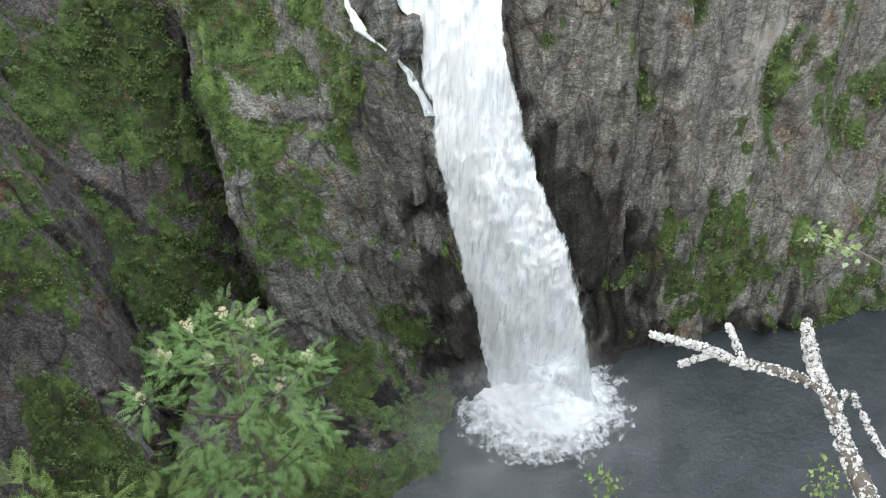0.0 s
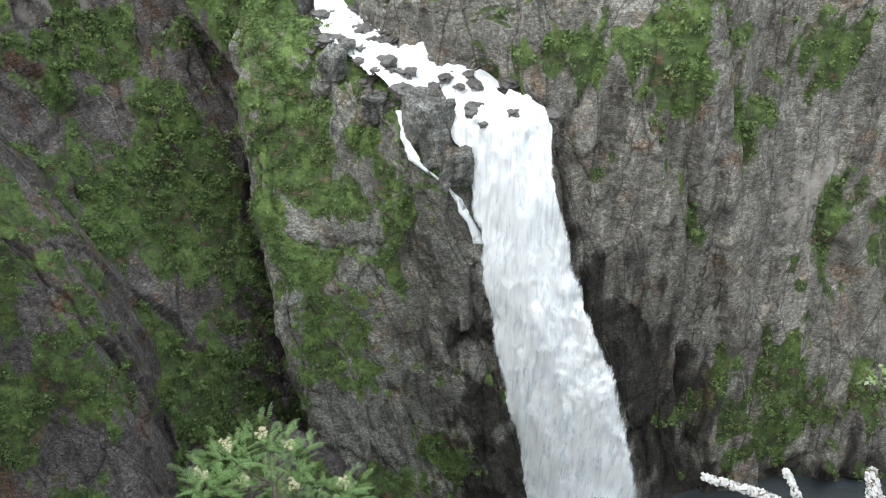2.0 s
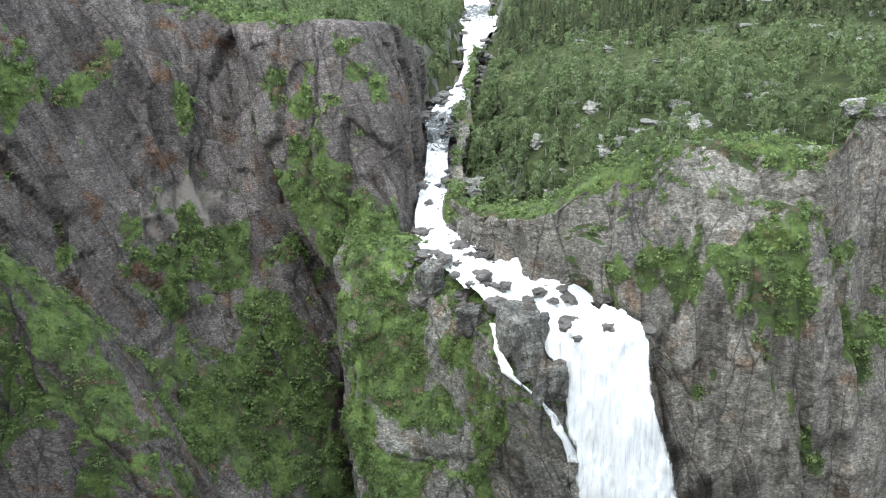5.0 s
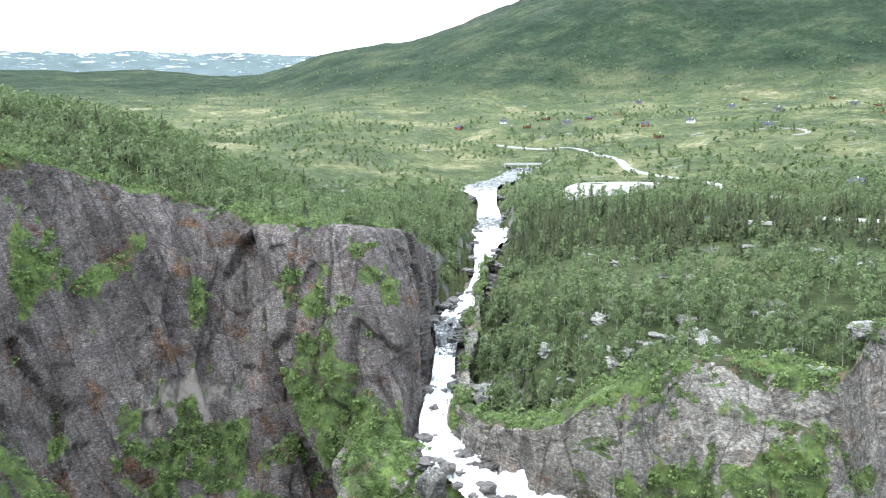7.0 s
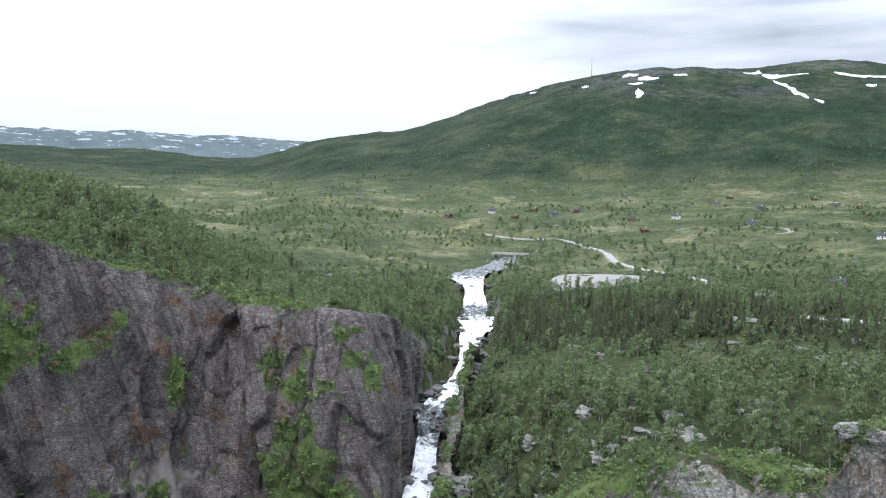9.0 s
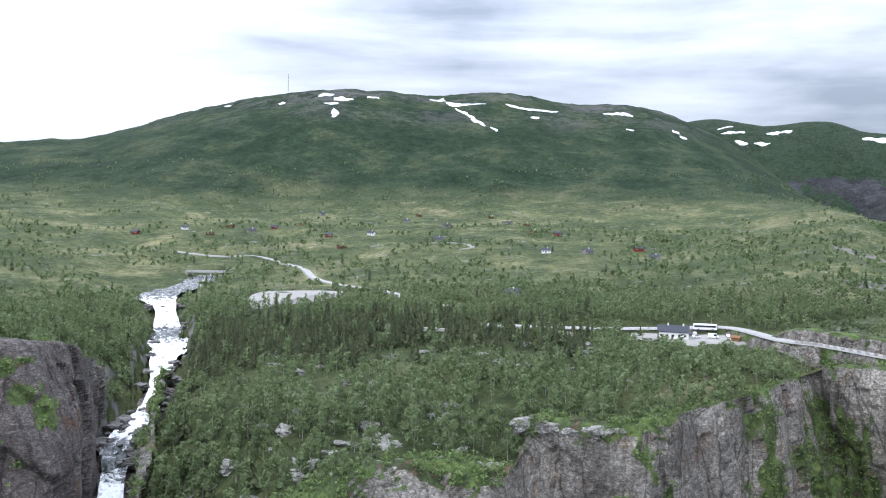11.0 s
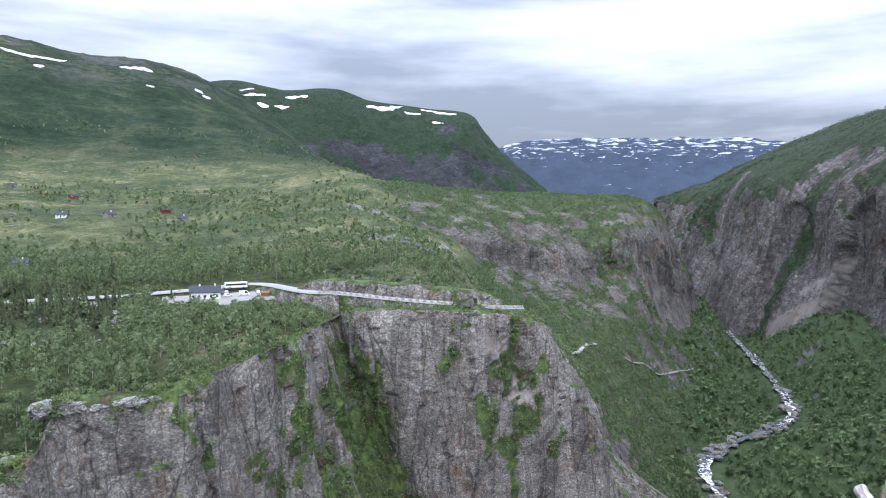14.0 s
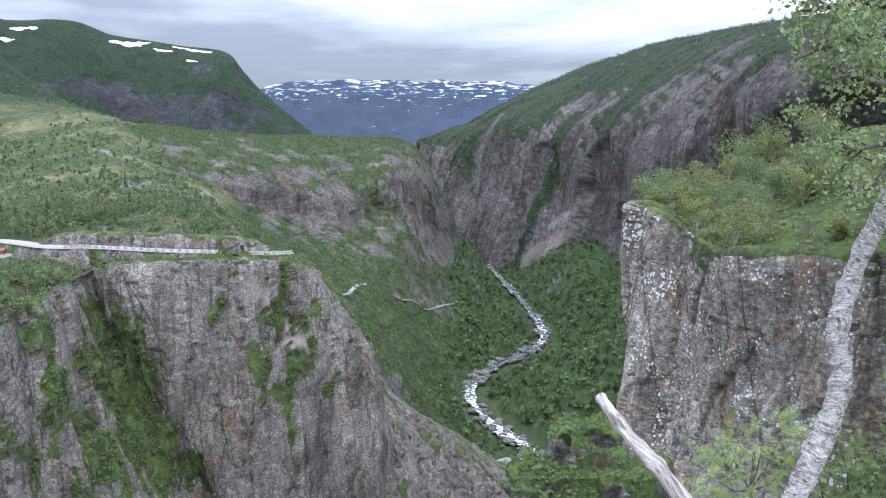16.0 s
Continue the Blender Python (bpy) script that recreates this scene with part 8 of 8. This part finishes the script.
def rowan_leaf_mesh(name, material, long=0.16, pairs=8, seed=0):
    """A feathered leaf along +x: a thin stalk with paired toothed leaflets and one at the tip."""
    r = np.random.default_rng(seed)
    v, f = [], []

    def leaflet(base, ang, size):
        d = np.array((math.cos(ang), math.sin(ang), -0.25))
        s = np.array((-math.sin(ang), math.cos(ang), 0.0))
        b = len(v)
        for k, w in ((0, 0.02), (0.35, 0.085), (0.75, 0.06), (1.0, 0.0)):
            droop = np.array((0, 0, -0.12 * k * k)) * size
            v.append(base + d * k * size + s * w * size + droop)
            v.append(base + d * k * size - s * w * size + droop)
        for k in range(3):
            f.append((b + 2 * k, b + 2 * k + 2, b + 2 * k + 1))
            f.append((b + 2 * k + 1, b + 2 * k + 2, b + 2 * k + 3))

    for k in range(pairs):
        t = 0.18 + 0.74 * k / (pairs - 1)
        p = np.array((t * long, 0, -0.10 * t * t * long))
        size = long * (0.29 - 0.12 * abs(t - 0.5)) * r.uniform(0.9, 1.1)
        for sg in (-1, 1):
            leaflet(p, sg * radians(62 - 14 * t), size)
    leaflet(np.array((0.95 * long, 0, -0.1 * long)), 0.0, long * 0.3)
    sv, sf = stem([(0, 0, 0), (long * 0.5, 0, -0.025 * long), (long, 0, -0.1 * long)], [0.0022, 0.0018, 0.001], 3)
    f += [tuple(i + len(v) for i in t) for t in sf]
    v += list(sv)
    return mesh_of(name, np.array(v), np.array(f), material)


def anchor(p):
    """The place on the viewpoint's rock where a plant at p has its root."""
    z = p[2] - 0.5
    d = float(np.interp(-z, [1.66, 2.4, 12, 48], [0.15, 0.40, 2.9, 13.8]))
    k = d / math.hypot(p[0], p[1])
    return np.array((p[0] * k, p[1] * k, z))


def ledge():
    """A rock ledge under the viewpoint, where the birch and the young rowan root."""
    me = rock_mesh("rock_ledge", 171, M_MOSSROCK, 0.9, 0.35, 4, 0.6)
    ob = new("rock_ledge", me)
    ob.matrix_basis = Matrix.LocRotScale((4.2, 0.3, -6.0), Euler((0, 0, 0)), (3.3, 1.5, 1.5))
    tagged(ob, "mossy rock ledge jutting out below the viewpoint", "rock", kind="structure")


ledge()


def rowan(name, label, boughs, line, per, material, seed, flowers=0, long=0.16, thick=0.022):
    r = np.random.default_rng(seed)
    root = new(name)
    tagged(root, label, "tree")
    ln = np.array(line)
    root.location = ln[0]
    o = ln[0]
    part_of("trunk", *stem(ln - o, np.linspace(thick, thick * 0.45, len(ln)), 8), M_TWIG, root, "grey-brown stem", True)
    foot = np.array((ln[0][0], ln[0][1], -5.4)) if ln[0][0] > 3 else anchor(ln[0])
    part_of("root", *stem([foot - o, np.zeros(3)], [thick * 1.4, thick], 8), M_TWIG, root, "", True)
    leaves = [rowan_leaf_mesh("leaf", material, long, 7, seed + k) for k in range(3)]
    protos = [(np.array([v.co for v in me.vertices]), np.array([f.vertices for f in me.polygons])) for me in leaves]
    mid = np.mean(np.array(boughs)[:, :3], axis=0)
    inner = []
    for i, (x, y, z, rad) in enumerate(boughs):
        c = np.array((x, y, z))
        j = ln[np.argmin(np.linalg.norm(ln - (c + (0, 0, -0.25)), axis=1))]
        knee = (j + c) / 2 + np.array((0, 0, -0.04))
        part_of("branch", *stem([j - o, knee - o, c - o], [thick * 0.4, thick * 0.28, thick * 0.12], 5), M_TWIG, root)
        for k in range(per):
            d = r.normal(size=3)
            d /= np.linalg.norm(d)
            p = c + d * rad * r.uniform(0.1, 1.15)
            out = d + 0.5 * (p - mid) / (np.linalg.norm(p - mid) + 1e-6) + np.array((0, 0, 0.1)) + 0.8 * r.normal(size=3) * np.array((1, 1, 0.4))
            out /= np.linalg.norm(out)
            side = np.cross((0, 0, 1), out)
            side /= np.linalg.norm(side) + 1e-6
            top = np.cross(out, side)
            m = Matrix((out, side, top)).transposed().to_4x4()
            s = r.uniform(0.8, 1.2)
            m = Matrix.Translation(Vector(p - o)) @ m @ Matrix.Rotation(r.uniform(-0.7, 0.7), 4, "X") @ Matrix.Scale(s, 4)
            if k < per // 3:
                lf = new("leaf", leaves[(i + k) % 3])
                lf.parent = root
                lf.matrix_basis = m
            else:
                a, f = protos[(i + k) % 3]
                a = np.c_[a, np.ones(len(a))] @ np.array(m).T
                inner.append((a[:, :3], f))
        if i < flowers:
            bl = [(*(r.normal(size=3) * 0.022), 0.014, 0.010) for _ in range(14)]
            part_of("blossom", *leaf_cloud(160, 0.006, [(*(c - o + np.array((0, 0, rad * 0.75)) + np.array(q[:3])), q[3], q[4]) for q in bl], r), M_FLOWER, root, "cream blossom")
    part_of("foliage", *joined(inner), material, root)
    return root


rowan("rowan_tree", "young rowan with feathered green leaves and cream blossom", ROWAN_BOUGHS, ROWAN_STEM, 46, M_ROWAN, 5, 9, 0.098)
rowan("rowan_sapling", "yellow-green rowan sapling growing from the cliff", SAPLING_BOUGHS, SAPLING_STEM, 20, M_ROWAN2, 6, 0, 0.12)
rowan("rowan_sapling", "bright yellow-green rowan sapling below the near cliff", ROWAN_TWO_BOUGHS, ROWAN_TWO_STEM, 30, M_ROWAN2, 7, 0, 0.12)


def birch_leaves(points, count, spread, size, seed):
    """Oval pointed birch leaves, folded along the midrib, round the given points."""
    r = np.random.default_rng(seed)
    pts = np.array(points)
    c = pts[r.integers(0, len(pts), count)] + r.normal(size=(count, 3)) * spread
    a = r.normal(size=(count, 3)) + np.array((0, 0, -0.5))
    a /= np.linalg.norm(a, axis=1, keepdims=True)
    s = np.cross(a, r.normal(size=(count, 3)))
    s /= np.linalg.norm(s, axis=1, keepdims=True)
    n = np.cross(a, s)
    k = size * r.uniform(0.6, 1.25, count)[:, None]
    v = np.stack([c, c + a * k * 0.38 + s * k * 0.36 + n * k * 0.08, c + a * k, c + a * k * 0.38 - s * k * 0.36 + n * k * 0.08, c + a * k * 0.5 - n * k * 0.04], 1)
    f = np.array([(0, 1, 4), (1, 2, 4), (2, 3, 4), (3, 0, 4)])
    return v.reshape(-1, 3), (f[None] + (np.arange(count) * 5)[:, None, None]).reshape(-1, 3)


def knobbly(line, r0, r1, n, seed, rough=0.25, sides=9):
    """A gnarled limb: a tube with knots along a line."""
    ln = along(line, n)
    rad = np.linspace(r0, r1, n) * (1 + rough * fbm(np.c_[np.linspace(0, n * 0.35, n), np.zeros(n), np.zeros(n)], 3, seed))
    v, f = stem(ln, rad, sides)
    v = v + (rad.mean() * 0.35 * fbm(v * 22.0, 3, seed + 3))[:, None] * (v - v.mean(axis=0)) / (np.linalg.norm(v - v.mean(axis=0), axis=1, keepdims=True) + 1e-6)
    return v, f


def grained(ob, n, sides, long):
    """Coordinates along and round a limb, for bark and grain."""
    k = np.arange(n * sides)
    a = 2 * math.pi * (k % sides) / sides
    c = np.stack([(k // sides) * long / n, 0.04 * np.cos(a), 0.04 * np.sin(a)], -1)
    c = np.vstack([c, c[-1:]])
    ob.data.attributes.new("grain", "FLOAT_VECTOR", "POINT").data.foreach_set("vector", c[:len(ob.data.vertices)].astype(np.float32).ravel())
    return ob


def birch():
    root = new("birch_tree")
    tagged(root, "leaning old birch with white flaking bark at the viewpoint", "tree")
    grained(part_of("trunk", *knobbly(BIRCH_STEM, 0.052, 0.038, 110, 3, 0.14, 12), M_NEARBARK, root, "white flaking birch trunk", True), 110, 12, length_of(BIRCH_STEM))
    part_of("root", *stem([(3.3, 0.36, -5.4), BIRCH_STEM[0]], [0.075, 0.052], 12), M_NEARBARK, root, "", True)
    for i, line in enumerate((BIRCH_LIMB_A, BIRCH_LIMB_B, BIRCH_LIMB_C, BIRCH_LIMB_D, BIRCH_LIMB_E)):
        limb = part_of("branch", *knobbly(along(line, 40)[:33], 0.022, 0.005, 40, 20 + i, 0.3, 6), M_TWIG, root, "dark knotted branch", True)
        p = along(line, 40)[8:31]
        rr = np.random.default_rng(30 + i)
        ends = []
        for k in range(6):
            a = p[rr.integers(0, len(p))]
            b = a + rr.normal(size=3) * 0.13 + np.array((0, 0, 0.04))
            part_of("twig", *stem([a, (a + b) / 2 + np.array((0, 0, 0.015)), b], [0.006, 0.004, 0.002], 4), M_TWIG, limb)
            ends += [b, (a + b) / 2]
        part_of("foliage", *birch_leaves(np.vstack([ends, p[::6]]), 820 if i < 3 else 460, 0.038, 0.025, 40 + i), M_BLEAF, limb, "green and silver birch leaves")
    return root


birch()


def leafy_twig(name, label, line, count, seed, material, spread=0.03, via=None):
    root = new(name)
    tagged(root, label, "twig")
    part_of("stem", *stem(along(line, 12), np.linspace(0.006, 0.002, 12), 5), M_TWIG, root)
    if via:
        part_of("root", *stem([anchor(via), via, line[0]], [0.014, 0.010, 0.006], 5), M_TWIG, root)
    else:
        part_of("root", *stem([anchor(line[0]), line[0]], [0.012, 0.006], 5), M_TWIG, root)
    p = along(line, 24)
    part_of("foliage", *birch_leaves(p[10:], count * 2, spread, 0.034, seed), material, root)


leafy_twig("birch_twig", "thin birch twig with pale green leaves", TWIG_RIGHT, 30, 71, M_BLEAF, via=(2.6, 0.9, -2.9))
leafy_twig("birch_twig", "birch shoot with pale green leaves above the pool", TWIG_LOW_A, 36, 72, M_ROWAN2, 0.04)
leafy_twig("birch_twig", "birch shoot with pale green leaves above the pool", TWIG_LOW_B, 30, 73, M_ROWAN2, 0.04)


def snag():
    root = new("dead_branch")
    tagged(root, "dead branch crusted with pale grey lichen", "branch")
    r = np.random.default_rng(81)

    def limb(name, line, r0, r1, n, seed, host, flakes):
        ob = part_of(name, *knobbly(line, r0, r1, n, seed, 0.3, 8), M_TWIG, host, "", True)
        p = along(line, n * 3)
        rad = np.linspace(r0, r1, n * 3)
        k = r.integers(0, len(p), flakes)
        d = r.normal(size=(flakes, 3))
        d /= np.linalg.norm(d, axis=1, keepdims=True)
        blobs = np.c_[p[k] + d * rad[k][:, None] * 0.9, np.full(flakes, 0.011), np.full(flakes, 0.011)]
        part_of("lichen", *leaf_cloud(flakes * 9, 0.0065, blobs, r), M_LICHEN, ob, "pale crusty lichen")
        return ob

    main = limb("stem", SNAG_STEM, 0.034, 0.016, 40, 82, root, 700)
    part_of("root", *stem([anchor(SNAG_STEM[0]), SNAG_STEM[0]], [0.045, 0.034], 8), M_TWIG, root, "", True)
    arm = limb("arm", SNAG_ARM, 0.017, 0.008, 36, 83, root, 420)
    limb("twig", SNAG_TWIG_A, 0.009, 0.006, 14, 84, root, 70)
    limb("twig", SNAG_TWIG_B, 0.009, 0.006, 14, 85, root, 70)
    limb("twig", SNAG_TWIG_C, 0.007, 0.003, 24, 86, root, 60)
    limb("twig", SNAG_TWIG_D, 0.010, 0.006, 14, 87, root, 60)


snag()


def stick():
    v, f = knobbly(DEAD_STICK, 0.026, 0.017, 70, 91, 0.15, 12)
    ob = grained(new("dead_stick", mesh_of("dead_stick", v, f, M_DEADWOOD, True)), 70, 12, length_of(DEAD_STICK))
    part_of("butt", *stem([anchor(DEAD_STICK[0]), DEAD_STICK[0]], [0.032, 0.026], 10), M_DEADWOOD, ob, "", True)
    tagged(ob, "bare weathered broken branch, bleached silver-grey", "branch")


stick()


def shrub_on(name, label, x, y, z, tall, wide, leaves, size, seed, material, group):
    root = new(name)
    tagged(root, label, "shrub", group)
    r = np.random.default_rng(seed)
    blobs = []
    for k in range(5):
        a, h = r.uniform(0, 6.28), r.uniform(0.30, 0.95)
        e = (wide * 0.6 * h * math.cos(a), wide * 0.6 * h * math.sin(a), tall * h)
        part_of("stem", *stem([(0, 0, -0.2), (e[0] * 0.4, e[1] * 0.4, tall * h * 0.5), e], [0.045, 0.03, 0.01], 4), M_BARK, root, "pale grey stem")
        blobs.append((*e, wide * r.uniform(0.3, 0.5), tall * r.uniform(0.20, 0.34)))
    part_of("foliage", *leaf_cloud(leaves, size, blobs, r), material, root)
    root.location = (x, y, z)
    return root


def cliff_top_shrubs():
    g, plants, nz = G_NTOP
    r = np.random.default_rng(95)
    for k in range(62):
        i, j = int(3 + 50 * r.random() ** 1.4), r.integers(4, 106)
        x, y, z = g[i, j]
        t = r.uniform(1.2, 3.0) + 0.03 * i
        shrub_on("birch_shrub", "low green birch shrub on the cliff top", x, y, z - 0.05, t, t * 0.7, 1000, 0.078, 100 + k, M_SHRUB if k % 3 else M_BIRCH, "shrubs on the cliff top")


cliff_top_shrubs()


def turf(name, made, count, size, seed, material, label, lo=0.45, leaves=12):
    g, plants, nz = made
    r = np.random.default_rng(seed)
    ok = np.argwhere(plants > lo)
    k = ok[r.integers(0, len(ok), count)]
    p = g[k[:, 0], k[:, 1]] + r.normal(size=(count, 3)) * 0.12
    proto = leaf_cloud(leaves, 0.16, [(0, 0, 0.1, 0.35, 0.22)], r)
    tagged(new(name, mesh_of(name, *strewn(proto, p, r.uniform(0, 6.28, count), size * r.uniform(0.5, 1.4, count)), material)), label, "grass", kind="stuff")


turf("turf_tufts", G_NTOP, 4200, 0.6, 96, M_SHRUB, "mossy tufts of turf on the cliff top")


def moss_rocks():
    for i, ((x, y, z), r) in enumerate(zip(MOSS_ROCK, (1.2, 1.4, 1.7))):
        me = rock_mesh("mossy_rock", 140 + i, M_MOSSROCK, 0.9, 0.5, 4)
        nz = np.array([v.normal.z for v in me.vertices])
        me.attributes.new("plants", "FLOAT", "POINT").data.foreach_set("value", smooth(nz, -0.1, 0.45).astype(np.float32))
        ob = new("mossy_rock", me)
        ob.matrix_basis = Matrix.LocRotScale((x, y, z - r), Euler((0, 0, i * 2.0)), (r * 1.3, r * 1.3, r * 1.6))
        tagged(ob, "dark crag topped with green moss on the gorge side", "rock", "mossy crags")
        rr = np.random.default_rng(150 + i)
        n = len(me.vertices)
        top = [v.co for v in me.vertices if v.normal.z > 0.25]
        m = ob.matrix_basis
        p = np.array([m @ top[k] for k in rr.integers(0, len(top), 260)])
        proto = leaf_cloud(14, 0.07, [(0, 0, 0.05, 0.2, 0.1)], rr)
        tagged(new("moss_tufts", mesh_of("moss_tufts", *strewn(proto, p, rr.uniform(0, 6.28, len(p)), rr.uniform(0.5, 1.3, len(p))), M_BUSH)), "bright green moss and grass on the crag", "grass", kind="stuff")


moss_rocks()


def low_shrub():
    root = new("green_shrub")
    tagged(root, "dense green shrub below the birch", "shrub")
    r = np.random.default_rng(160)
    b = np.array(SHRUB_LOW)
    o = b[:, :3].mean(axis=0) + np.array((0, 0, -0.8))
    root.location = o
    part_of("root", *stem([(0, 0, -2.2), (0, 0, -0.2)], [0.03, 0.022], 5), M_TWIG, root)
    for x, y, z, q in b:
        part_of("stem", *stem([(0, 0, -0.3), np.array((x, y, z)) - o], [0.02, 0.006], 4), M_TWIG, root)
    part_of("foliage", *birch_leaves(b[:, :3] - o, 900, 0.16, 0.06, 161), M_BUSH, root)


low_shrub()
